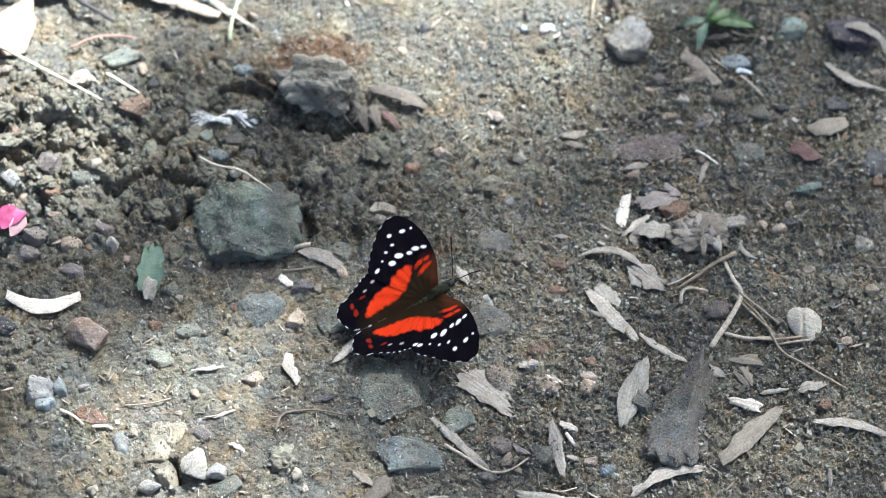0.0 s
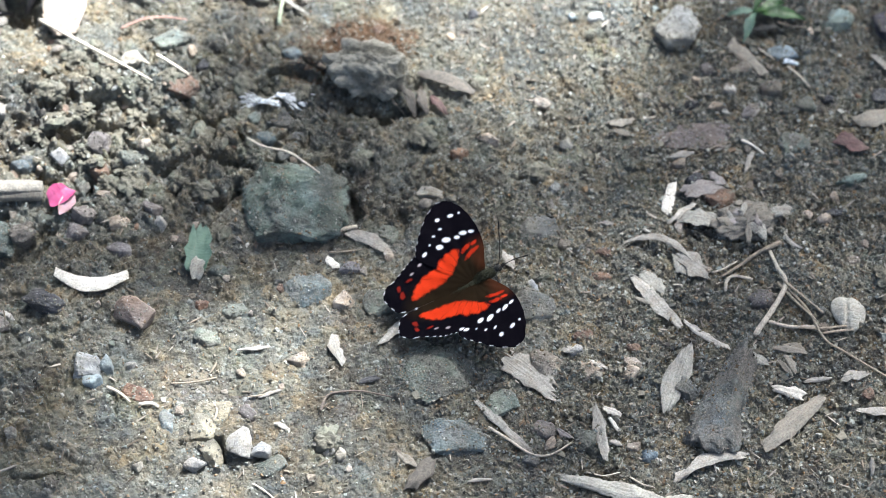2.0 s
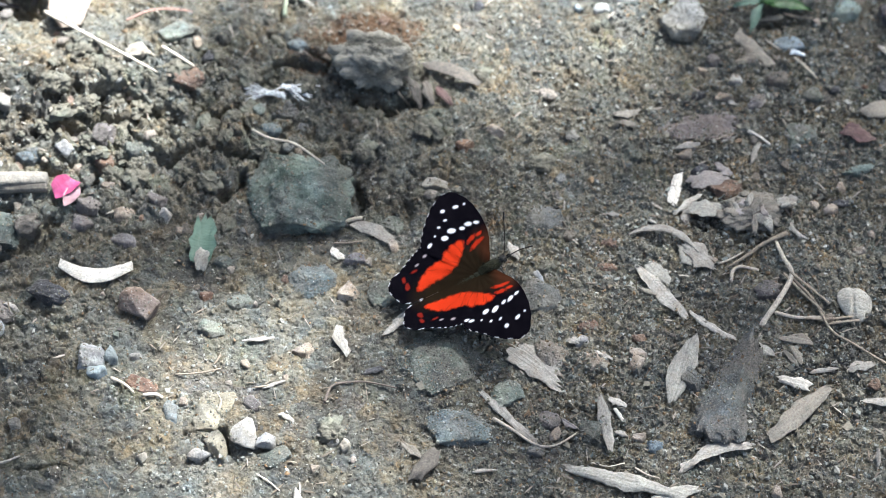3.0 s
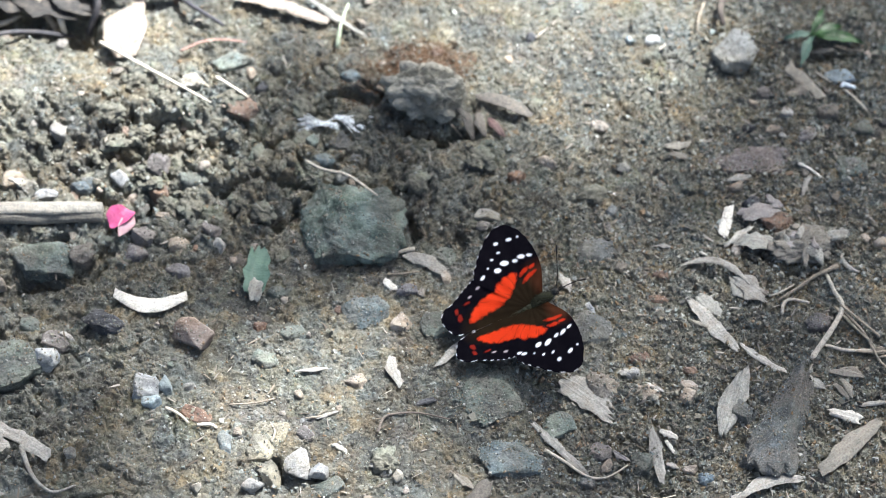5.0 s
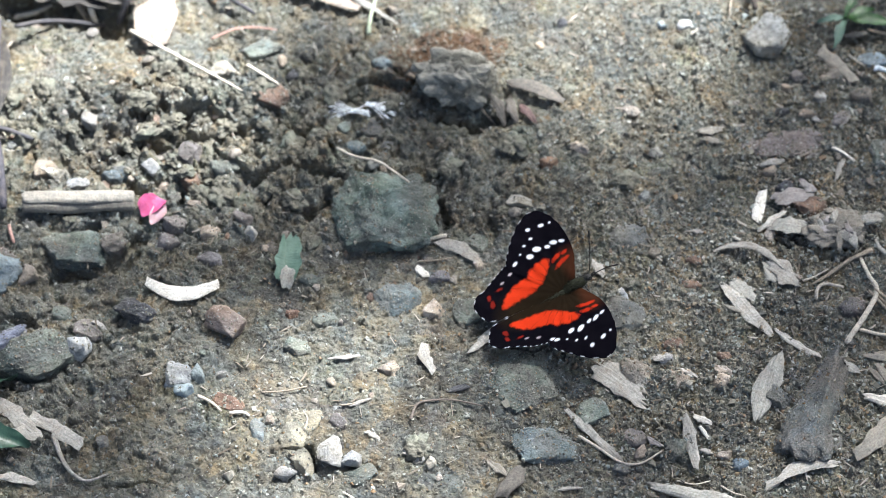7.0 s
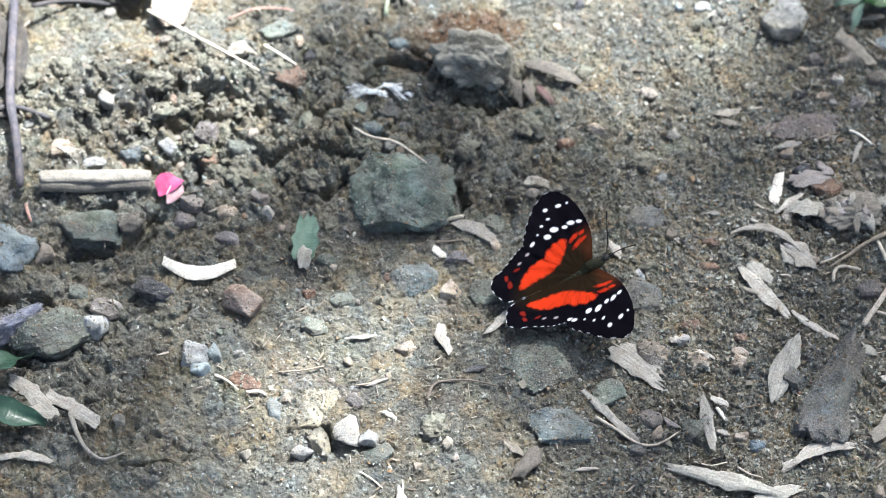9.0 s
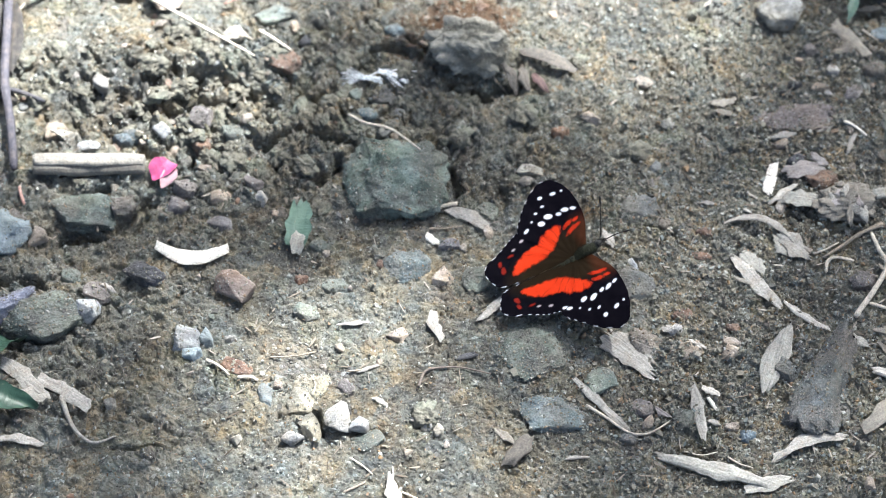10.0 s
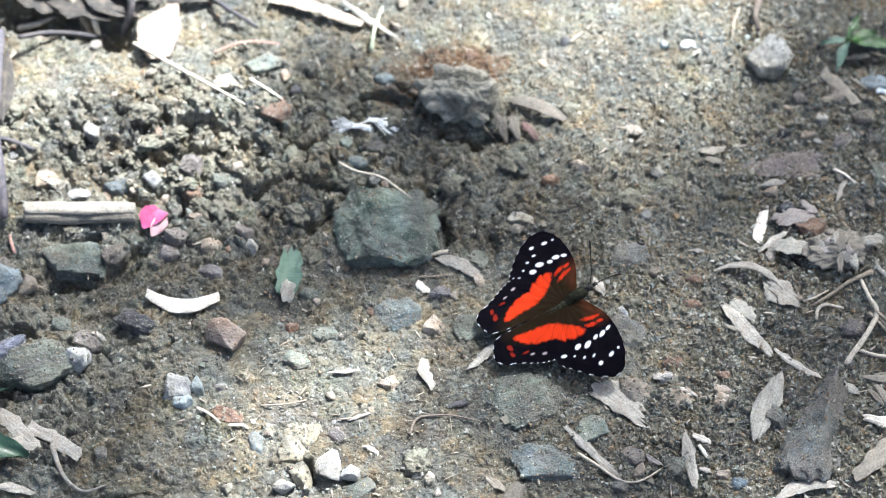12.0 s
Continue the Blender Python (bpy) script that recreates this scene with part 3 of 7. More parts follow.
def chip_mesh(name, L, W, seed, material, bend=0.0, rag=1.0, blunt=0.4, fray=0.0, thick=0.45, lift=0.0, cup=0.12, taperend=None, za=0.0, zb=0.0, wave=0.5):
    """A flat fragment along local x with a lens outline, ragged ends, real thickness and a slight curl."""
    r = random.Random(seed * 31 + 7)
    nx, ny = max(12, min(46, int(L / 0.8))), max(6, min(14, int(W / 0.7)))
    end = blunt if taperend is None else taperend
    slant, slant2 = r.uniform(-0.3, 0.3) * W, r.uniform(-0.3, 0.3) * W
    sides = [[1 - rag * r.uniform(-0.08, 0.36) for _ in range(7)] for _ in (0, 1)]
    jag = [r.uniform(-1, 1) for _ in range(ny + 1)]
    jag2 = [r.uniform(-1, 1) for _ in range(ny + 1)]
    bm = bmesh.new()
    off = Vector((seed * 2.1, seed * 0.7, 3.0))
    layers = []
    for side in (1, 0):
        grid = []
        for i in range(nx + 1):
            row = []
            for j in range(ny + 1):
                u, v = i / nx, j / ny * 2 - 1
                tail = (0.12 * rag + 0.8 * fray) * min(L, 22) * 0.14
                uu = u + (u ** 4 * jag[j] * tail + (1 - u) ** 4 * jag2[j] * tail * 0.8) / L
                a, b = blunt + (1 - blunt) * min(1, u / 0.38) ** 0.8, end + (1 - end) * min(1, (1 - u) / 0.42) ** 0.8
                uu += v * (slant * (1 - u) + slant2 * u) / L
                ctl, k6 = sides[v > 0], min(5.999, u * 6)
                w = W / 2 * 1.12 * min(a, b) * (ctl[int(k6)] * (1 - k6 % 1) + ctl[int(k6) + 1] * (k6 % 1)) * (1 + rag * 0.46 * min(1, 4 / W) * noise.noise(Vector((u * L / 4.5, (v > 0) * 9.0, seed)) + off) + rag * 0.36 * min(1, 2.5 / W) * noise.noise(Vector((u * L / 1.3, (v > 0) * 9.0, seed)) + off))
                x = (uu - 0.5) * L
                y = v * w + bend * (1 - (2 * u - 1) ** 2)
                z = za + (zb - za) * u + lift * (0.35 + 0.65 * (1 - (2 * u - 1) ** 2)) + cup * v * v * (W / 8)
                z += wave * noise.noise(Vector((x / 9, y / 6, seed)) + off) + 0.26 * noise.noise(Vector((x / 7, y / 0.6, seed)) + off)
                edge = 1 - 0.6 * max(abs(v), abs(2 * u - 1)) ** 6
                z += thick * (edge if side else 0.0)
                row.append(bm.verts.new((x * MM, y * MM, z * MM)))
            grid.append(row)
        layers.append(grid)
    for k, g in enumerate(layers):
        for i in range(nx):
            for j in range(ny):
                f = (g[i][j], g[i + 1][j], g[i + 1][j + 1], g[i][j + 1])
                bm.faces.new(f if k == 0 else f[::-1])
    t, d = layers
    rim = [(i, 0) for i in range(nx)] + [(nx, j) for j in range(ny)] + [(i, ny) for i in range(nx, 0, -1)] + [(0, j) for j in range(ny, 0, -1)]
    for p, q in zip(rim, rim[1:] + rim[:1]):
        bm.faces.new((t[p[0]][p[1]], d[p[0]][p[1]], d[q[0]][q[1]], t[q[0]][q[1]]))
        for e in t[p[0]][p[1]].link_edges:
            if e.other_vert(t[p[0]][p[1]]) is t[q[0]][q[1]]:
                e.smooth = False
    return finish(bm, name, material)


def chip(x, y, L, W, ang, material, seed, label, bend=0.0, name="wood_chip", **shape):
    c, s = math.cos(radians(ang)), math.sin(radians(ang))
    u, v = np.meshgrid(np.linspace(-0.5, 0.5, 15), np.linspace(-0.5, 0.5, 5))
    px, py = u * L, v * W + bend * (1 - 4 * u * u)
    under = height(x + px * c - py * s, y + px * s + py * c)
    slope = np.polyfit(u.ravel(), under.ravel(), 1)
    z = slope[1]
    rest = float(np.percentile(under - np.polyval(slope, u), 92))
    za, zb = -slope[0] / 2 + rest, slope[0] / 2 + rest
    ob = new(name, chip_mesh(name, L, W, seed, material, bend=bend, za=za, zb=zb, **shape))
    ob.matrix_world = pose(x * MM, y * MM, (z + 0.15) * MM, 0, 0, ang)
    return tagged(ob, label=label, category=CATEGORY.get(name, "litter"), group="litter on the soil")


def spline(pts, n):
    """Catmull-Rom through the points, n steps a stretch."""
    p = [np.array(q, float) for q in pts]
    p = [2 * p[0] - p[1]] + p + [2 * p[-1] - p[-2]]
    out = []
    for i in range(1, len(p) - 2):
        for k in range(n):
            t = k / n
            out.append(0.5 * (2 * p[i] + (p[i + 1] - p[i - 1]) * t + (2 * p[i - 1] - 5 * p[i] + 4 * p[i + 1] - p[i + 2]) * t * t
                              + (3 * p[i] - p[i - 1] - 3 * p[i + 1] + p[i + 2]) * t ** 3))
    out.append(p[-2])
    return out


def tube(bm, pts, radii, sides=8, rough=0.0, seed=0, flat=1.0):
    """A closed tube along 3D points in metres."""
    rings = []
    for i, p in enumerate(pts):
        p = Vector(p)
        d = (Vector(pts[min(i + 1, len(pts) - 1)]) - Vector(pts[max(i - 1, 0)])).normalized()
        a = d.cross(Vector((0, 0, 1)))
        a = a.normalized() if a.length > 1e-3 else Vector((1, 0, 0))
        b = a.cross(d)
        ring = []
        for k in range(sides):
            t = 2 * math.pi * k / sides
            q = radii[i] * (1 + rough * noise.noise(Vector((i * 0.6, k * 1.7, seed))))
            ring.append(bm.verts.new(p + a * math.cos(t) * q + b * math.sin(t) * q * flat))
        rings.append(ring)
    for g, h in zip(rings, rings[1:]):
        for k in range(sides):
            bm.faces.new((g[k], g[(k + 1) % sides], h[(k + 1) % sides], h[k]))
    bm.faces.new(rings[0][::-1])
    bm.faces.new(rings[-1])


def twig(pts, r0, r1, material, seed, label, name="twig", lift=0.3, flat=0.8):
    line = spline(pts, 7)
    cx, cy = line[len(line) // 2]
    zs = np.array([max(float(height(q[0], q[1])), soft_height(q[0], q[1], 2)) for q in line])
    step = np.linspace(0, 1, len(zs))
    level = np.polyval(np.polyfit(step, zs, 1), step)
    zs = level + 0.85 * max(0.0, float((zs - level).max()))
    z0 = float(zs[len(line) // 2])
    n = len(line)
    ang = math.atan2(line[-1][1] - line[0][1], line[-1][0] - line[0][0])
    turn = Matrix.Rotation(-ang, 3, "Z")
    p3 = [turn @ Vector(((q[0] - cx) * MM, (q[1] - cy) * MM, (zs[i] - z0 + 0.6 * r0 + lift * (0.2 + 0.8 * math.sin(math.pi * i / (n - 1)))) * MM)) for i, q in enumerate(line)]
    radii = [(r0 + (r1 - r0) * i / (n - 1)) * MM * (0.75 if i in (0, n - 1) else 1) for i in range(n)]
    bm = bmesh.new()
    tube(bm, p3, radii, 8, 0.25, seed, flat)
    ob = new(name, finish(bm, name, material))
    ob.matrix_world = pose(cx * MM, cy * MM, z0 * MM, 0, 0, math.degrees(ang))
    return tagged(ob, label=label, category="straw" if name == "straw" else "twig", group="straws and twigs on the soil")


# ---- the butterfly ----
# Wing plan in millimetres: x forward along the body, y outward from the hinge.
FORE = [(0.5, 0.6), (2.9, 4.6), (4.7, 8.6), (5.3, 13.0), (5.0, 17.6), (3.7, 21.6), (1.4, 24.6), (-1.2, 25.4), (-4.2, 24.3), (-7.2, 22.1), (-10.2, 19.0), (-12.6, 16.2), (-13.4, 13.9),
        (-11.0, 9.5), (-7.0, 4.5), (-3.0, 0.6)]
HIND = [(-1.5, 0.3), (-2.5, 6.5), (-6.0, 11.5), (-10.5, 13.8), (-13.4, 14.0), (-16.2, 13.2), (-19.2, 11.8), (-22.2, 10.2), (-25.2, 9.2), (-27.0, 7.6), (-27.3, 5.2), (-26.3, 2.8), (-24.0, 0.7),
        (-14.0, 0.1), (-6.0, 0.1)]
BAND = [(-20.2, 2.7), (-19.4, 4.5), (-17.4, 6.1), (-14.0, 7.6), (-10.2, 8.5), (-8.8, 9.8), (-6.1, 10.7), (-3.6, 11.0), (-2.5, 10.2), (-3.2, 8.4), (-5.8, 6.0), (-9.2, 3.9), (-13.2, 3.2), (-17.5, 2.7)]
# White spots: centre, half length, half width, turn.
SPOTS = [(2.9, 19.4, 0.32, 0.28, 0), (0.4, 19.9, 0.85, 0.5, -20), (-3.3, 20.6, 0.7, 0.5, -20), (-3.9, 17.9, 0.5, 0.3, -20), (-6.4, 17.0, 0.45, 0.28, -20), (-8.5, 15.3, 0.32, 0.25, 0),
         (3.3, 13.0, 0.8, 0.45, -25), (1.1, 13.7, 1.15, 0.62, -25), (-0.9, 13.5, 0.8, 0.5, -25), (-3.8, 14.3, 1.25, 0.75, -25), (-6.4, 13.4, 1.05, 0.72, -20), (-11.0, 13.7, 0.85, 0.42, 20),
         (-14.4, 11.0, 0.65, 0.35, 10), (-17.4, 9.6, 0.6, 0.3, 10)]
REDS = [(-0.3, 7.6, 1.5, 0.55, 25), (1.7, 8.0, 1.2, 0.5, 15), (-0.2, 9.7, 1.5, 0.55, 20), (2.4, 9.8, 0.9, 0.45, 10), (-22.2, 5.2, 1.0, 0.6, 60), (-22.4, 7.2, 0.8, 0.5, 60), (-19.0, 8.3, 0.8, 0.35, 0)]


def inside(poly, x, y):
    c = np.zeros(x.shape, bool)
    for (ax, ay), (bx, by) in zip(poly, poly[1:] + poly[:1]):
        m = (ay > y) != (by > y)
        c ^= m & (x < (bx - ax) * (y - ay) / (by - ay + 1e-12) + ax)
    return c


def edge_distance(poly, x, y):
    d = np.full(x.shape, 1e9)
    for (ax, ay), (bx, by) in zip(poly, poly[1:] + poly[:1]):
        ux, uy = bx - ax, by - ay
        k = np.clip(((x - ax) * ux + (y - ay) * uy) / (ux * ux + uy * uy), 0, 1)
        d = np.minimum(d, np.hypot(x - ax - k * ux, y - ay - k * uy))
    return d


def closed_curve(pts, n=6):
    p = [np.array(q, float) for q in pts]
    out = []
    for i in range(len(p)):
        a, b, c, d = p[i - 1], p[i], p[(i + 1) % len(p)], p[(i + 2) % len(p)]
        for k in range(n):
            t = k / n
            out.append(tuple(0.5 * (2 * b + (c - a) * t + (2 * a - 5 * b + 4 * c - d) * t * t + (3 * b - a - 3 * c + d) * t ** 3)))
    return out


def soft(d, w):
    return np.clip(0.5 - d / w, 0, 1)


def wing_colours(x, y, outline, hind):
    """The pattern of one wing at plan points: black with a scarlet band, white spots, brown base and a white-dashed margin."""
    col = np.tile(np.array((0.002, 0.0016, 0.0035)), (len(x), 1))

    def lay(mask, c):
        col[:] = col * (1 - mask[:, None]) + np.array(c) * mask[:, None]
    wob = 0.35 * lattice(x / 1.3, y / 1.3, 21) + 0.2 * lattice(x / 0.5, y / 0.5, 22)
    base = np.clip((9.6 - np.hypot(x * 0.42 + 1.0, y)) / 3.0, 0, 1) * (x > -24)
    lay(base * 0.95, (0.016, 0.0105, 0.005))
    front = np.clip((6.5 - np.abs(y - 5.5)) / 4, 0, 1) * np.clip((x + 1.0) / 2.5, 0, 1)
    lay(front * 0.8, (0.055, 0.018, 0.008))
    band = closed_curve(BAND, 5)
    d = edge_distance(band, x, y) * np.where(inside(band, x, y), -1, 1) + wob
    lay(soft(d + 0.1, 0.75), (0.57, 0.036, 0.008))
    ray = np.arctan2(y - 0.2, x + 3.0)
    for k in range(7):
        at_angle = 1.35 + 0.21 * k + 0.03 * np.sin(np.hypot(x, y) * 0.9 + k)
        vein = np.abs(ray - at_angle) * np.hypot(x + 3.0, y)
        lay(np.clip(1 - vein / 0.22, 0, 1) * soft(d + 0.1, 0.5) * np.clip(1.0 + (d + 0.4) / (1.6 + 0.5 * (k % 3)), 0, 1) * 0.8, (0.03, 0.008, 0.006))
    for cx, cy, a, b, turn in REDS:
        ct, s = math.cos(radians(turn)), math.sin(radians(turn))
        q = np.hypot(((x - cx) * ct + (y - cy) * s) / a, (-(x - cx) * s + (y - cy) * ct) / b)
        lay(soft((q - 1) * b + wob * 0.5, 0.35), (0.42, 0.026, 0.008) if cx > -10 else (0.17, 0.013, 0.008))
    for k, (cx, cy, a, b, turn) in enumerate(SPOTS):
        ct, s = math.cos(radians(turn)), math.sin(radians(turn))
        q = np.hypot(((x - cx) * ct + (y - cy) * s) / a, (-(x - cx) * s + (y - cy) * ct) / b)
        white = (0.86, 0.86, 0.93) if k < 12 else (0.40, 0.34, 0.36)
        lay(soft((q - 0.92) * b + 0.15 * wob, 0.26), white)
    de = edge_distance(outline, x, y)
    outer = (y > 15.5 - 0.35 * (x + 13)) & (x < 1.0) if not hind else ((y > 9) | (x < -20)) & (x < -12.5)
    dash = 0.5 + 0.5 * np.sin(np.arctan2(y - 6, x + 10) * (46 if not hind else 40))
    lay(np.clip((0.25 - de) / 0.12, 0, 1) * outer * np.clip((dash - 0.6) / 0.15, 0, 1) * (0.9 if hind else 0.65), (0.78, 0.78, 0.82))
    return col


def wing(name, outline, side, hind, parent, label):
    """A thin wing with camber and raised veins, as a fine plan grid trimmed to the outline."""
    curve = closed_curve(outline, 6)
    cx, cy = np.mean(curve, 0)
    curve = [(px + (0.12 * math.sin(9.0 * math.atan2(py - cy, px - cx) * 2) * (px < -12 or py > 16)) * (px - cx) / 14,
              py + (0.12 * math.sin(9.0 * math.atan2(py - cy, px - cx) * 2) * (px < -12 or py > 16)) * (py - cy) / 14) for px, py in curve]
    ax = np.array(curve)
    step = 0.2
    xs, ys = np.arange(ax[:, 0].min() - step, ax[:, 0].max() + 2 * step, step), np.arange(ax[:, 1].min() - step, ax[:, 1].max() + 2 * step, step)
    X, Y = np.meshgrid(xs, ys, indexing="ij")
    keep = inside(curve, X[:-1, :-1] + step / 2, Y[:-1, :-1] + step / 2)
    bm = bmesh.new()
    verts = {}
    pts = []

    def vert(i, j):
        if (i, j) not in verts:
            x, y = X[i, j], Y[i, j]
            # pull rim points on to the outline
            near = [keep[a, b] for a in (i - 1, i) for b in (j - 1, j) if 0 <= a < keep.shape[0] and 0 <= b < keep.shape[1]]
            if len(near) < 4 or not all(near):
                k = np.argmin((ax[:, 0] - x) ** 2 + (ax[:, 1] - y) ** 2)
                best = None
                for q in (k - 1, k):
                    a, b = ax[q % len(ax)], ax[(q + 1) % len(ax)]
                    u = b - a
                    t = np.clip(((x - a[0]) * u[0] + (y - a[1]) * u[1]) / (u @ u + 1e-12), 0, 1)
                    p = a + t * u
                    dd = np.hypot(p[0] - x, p[1] - y)
                    if best is None or dd < best[0]:
                        best = (dd, p)
                x, y = best[1]
            verts[i, j] = bm.verts.new((0, 0, 0))
            pts.append((x, y))
        return verts[i, j]
    for i, j in zip(*np.nonzero(keep)):
        f = (vert(i, j), vert(i + 1, j), vert(i + 1, j + 1), vert(i, j + 1))
        bm.faces.new(f if side > 0 else f[::-1])
    P = np.array(pts)
    ang = np.arctan2(P[:, 1] + 0.5, P[:, 0] + 3)
    r = np.hypot(P[:, 0] + 3, P[:, 1])
    z = 0.42 * np.sin(np.clip(r / 26, 0, 1) * np.pi) + 0.07 * np.cos(ang * 20) * np.clip(r / 10, 0, 1)
    z += 1.2 * np.clip((-P[:, 0] - 12) / 14, 0, 1) ** 2 if hind else -2.2 * np.clip((P[:, 1] - 14) / 11, 0, 2) ** 2
    if hind:
        z -= 0.02
    else:
        z += -0.06 + 0.09 * np.clip(edge_distance([(-13.4, 13.9), (-11.0, 9.5), (-7.0, 4.5), (-3.0, 0.6)][::-1] + [(-3.2, 0.8)], P[:, 0], P[:, 1]) / 1.6, 0, 1)
    z += 0.12 * lattice(P[:, 0] / 3, P[:, 1] / 3, 31)
    for k, v in enumerate(verts.values()):
        v.co = (P[k, 0] * MM, side * P[k, 1] * MM, z[k] * MM)
    ob = part(name, bm, WING, parent, label)
    me = ob.data
    at = me.color_attributes.new("pattern", "FLOAT_COLOR", "POINT")
    c = wing_colours(P[:, 0], P[:, 1], curve, hind)
    at.data.foreach_set("color", np.c_[c, np.ones(len(c))].ravel())
    return ob


def ball(bm, c, r, sub=3, fuzz=0.0, seed=0):
    g = bmesh.ops.create_icosphere(bm, subdivisions=sub, radius=1)
    for v in g["verts"]:
        p = v.co.copy()
        k = 1 + fuzz * noise.noise(p * 9 + Vector((seed, 0, 0)))
        v.co = Vector((c[0] + p.x * r[0] * k, c[1] + p.y * r[1] * k, c[2] + p.z * r[2] * k)) * MM


def hairs(bm, n, centre, radii, length, seed):
    """Short tapering hairs standing out of an ellipsoid."""
    r = random.Random(seed)
    for _ in range(n):
        d = Vector((r.gauss(0, 1), r.gauss(0, 1), abs(r.gauss(0, 1)))).normalized()
        p = Vector((centre[0] + d.x * radii[0], centre[1] + d.y * radii[1], centre[2] + d.z * radii[2]))
        q = p + (d + Vector((-0.8, 0, 0))) * length * r.uniform(0.5, 1)
        s = d.orthogonal().normalized() * 0.06
        bm.faces.new([bm.verts.new(k * MM) for k in (p + s, p - s, q)])


butterfly = tagged(new("butterfly"), label="scarlet and black butterfly with white-spotted wings basking on soil", category="butterfly")
bm = bmesh.new()
ball(bm, (1.2, 0, 0.2), (3.1, 1.55, 1.6), 4, 0.06, 3)
hairs(bm, 700, (1.0, 0, 0.2), (3.0, 1.5, 1.6), 0.9, 4)
part("thorax", bm, BODY_FUR, butterfly, "olive-brown furry thorax")
bm = bmesh.new()
for k in range(8):
    ball(bm, (-2.2 - 1.5 * k, 0, -0.5 - 0.03 * k), (1.15, 1.25 - 0.09 * k, 1.2 - 0.09 * k), 3, 0.04, k)
hairs(bm, 420, (-6.0, 0, -0.5), (5.5, 1.0, 1.0), 0.5, 5)
part("abdomen", bm, BODY_FUR, butterfly, "slender olive-brown abdomen")
bm = bmesh.new()
ball(bm, (4.7, 0, 0.7), (1.15, 1.0, 0.95), 3, 0.05, 6)
hairs(bm, 120, (4.7, 0, 0.7), (1.1, 1.0, 0.9), 0.7, 7)
head = part("head", bm, HEAD_DARK, butterfly, "small dark head")
for s in (1, -1):
    bm = bmesh.new()
    ball(bm, (5.0, 0.75 * s, 0.9), (0.6, 0.5, 0.62), 3)
    part("eye", bm, EYE, head, "glossy black compound eye")
    bm = bmesh.new()
    far, out, up = (11.2, 6.8, 11.6) if s > 0 else (13.4, 6.6, 11.6)
    line = spline([(5.3, 0.35 * s, 1.3), (0.65 * 5.3 + 0.35 * far, 0.3 * out * s, 0.4 * up), (0.33 * 5.3 + 0.67 * far, 0.63 * out * s, 0.72 * up), (far, out * s, up)], 7)
    tube(bm, [Vector(q) * MM for q in line], [(0.13 if k < len(line) - 4 else 0.25) * MM for k in range(len(line))], 7)
    part("antenna", bm, ANTENNA, butterfly, "thin black clubbed antenna")
bm = bmesh.new()
tube(bm, [Vector(q) * MM for q in spline([(5.6, 0.3, 0.5), (6.7, 0.3, 1.0), (7.0, 0.3, 0.3)], 4)], [0.22 * MM] * 9, 7)
tube(bm, [Vector(q) * MM for q in spline([(5.6, -0.3, 0.5), (6.7, -0.3, 1.0), (7.0, -0.3, 0.3)], 4)], [0.22 * MM] * 9, 7)
part("palp", bm, HEAD_DARK, head, "short dark palps")
for s in (1, -1):
    for x0, x1, y1 in ((2.8, 3.4, 2.8), (1.4, 1.0, 5.0), (0.4, -3.0, 5.6)):
        bm = bmesh.new()
        foot = -8.8 - 0.29 * x1
        line = spline([(x0, 0.9 * s, -1.2), ((x0 + x1) / 2, 3.2 * s, -2.2), (x1, y1 * s, foot)], 6)
        tube(bm, [Vector(q) * MM for q in line], [0.16 * MM] * len(line), 6)
        part("leg", bm, ANTENNA, butterfly, "thin dark jointed leg")
fore_l = wing("forewing", FORE, 1, False, butterfly, "black forewing with scarlet band and white spots")
fore_r = wing("forewing", FORE, -1, False, butterfly, "black forewing with scarlet band and white spots")
hind_l = wing("hindwing", HIND, 1, True, butterfly, "black hindwing with scarlet patch and dashed margin")
hind_r = wing("hindwing", HIND, -1, True, butterfly, "black hindwing with scarlet patch and dashed margin")


# stones set in the soil
stone(-22.6, 5.2, 31.6, 25.0, 14.5, -6, STONE_MOTTLED, 1, "large blunt green-grey stone half buried in damp soil", cuts=-4, bury=0.42, name="stone", worn=1.0, boxy=True,
      facets=((-0.78, -0.15, 0.6, 0.6), (0.3, -0.3, 0.9, 0.62), (-0.1, 0.5, 0.85, 0.8), (0.85, 0.1, 0.5, 0.95), (-0.85, 0.3, 0.3, 0.92), (-0.1, -0.85, 0.5, 0.98), (-0.75, -0.6, 0.25, 1.02), (0.7, 0.7, 0.2, 1.12)))
stone(88.4, 65.4, 14.6, 14.0, 11, 5, STONE_CREAM, 2, "pale cream and grey rounded stone on gravelly soil", cuts=1, bury=0.34, name="stone", worn=0.6)
stone(96.2, -57.0, 15.5, 37.0, 12, -22, STONE_RIDGE, 3, "long dark grey ridge of stone rising from the soil", cuts=-4, bury=0.5, name="stone", taper=0.55, worn=1.35, boxy=True, facets=((-0.7, -0.1, 0.7, 0.62), (0.75, 0.0, 0.65, 0.66), (0.1, -0.7, 0.7, 0.95)))
stone(22.6, -67.5, 19.7, 15.0, 8, 8, STONE_BLUE, 4, "blue-grey stone bedded flat in sandy soil", cuts=6, bury=0.68, name="stone")
stone(15.6, -48.0, 25.2, 20.7, 8, -6, STONE_MOSSY, 5, "flat green-grey stone beneath the butterfly", cuts=4, bury=0.64, name="stone")
stone(-18.8, -22.3, 13.9, 10.4, 7, 4, STONE_BLUE, 6, "small blue-grey angular stone in damp soil", cuts=7, bury=0.6, name="stone")
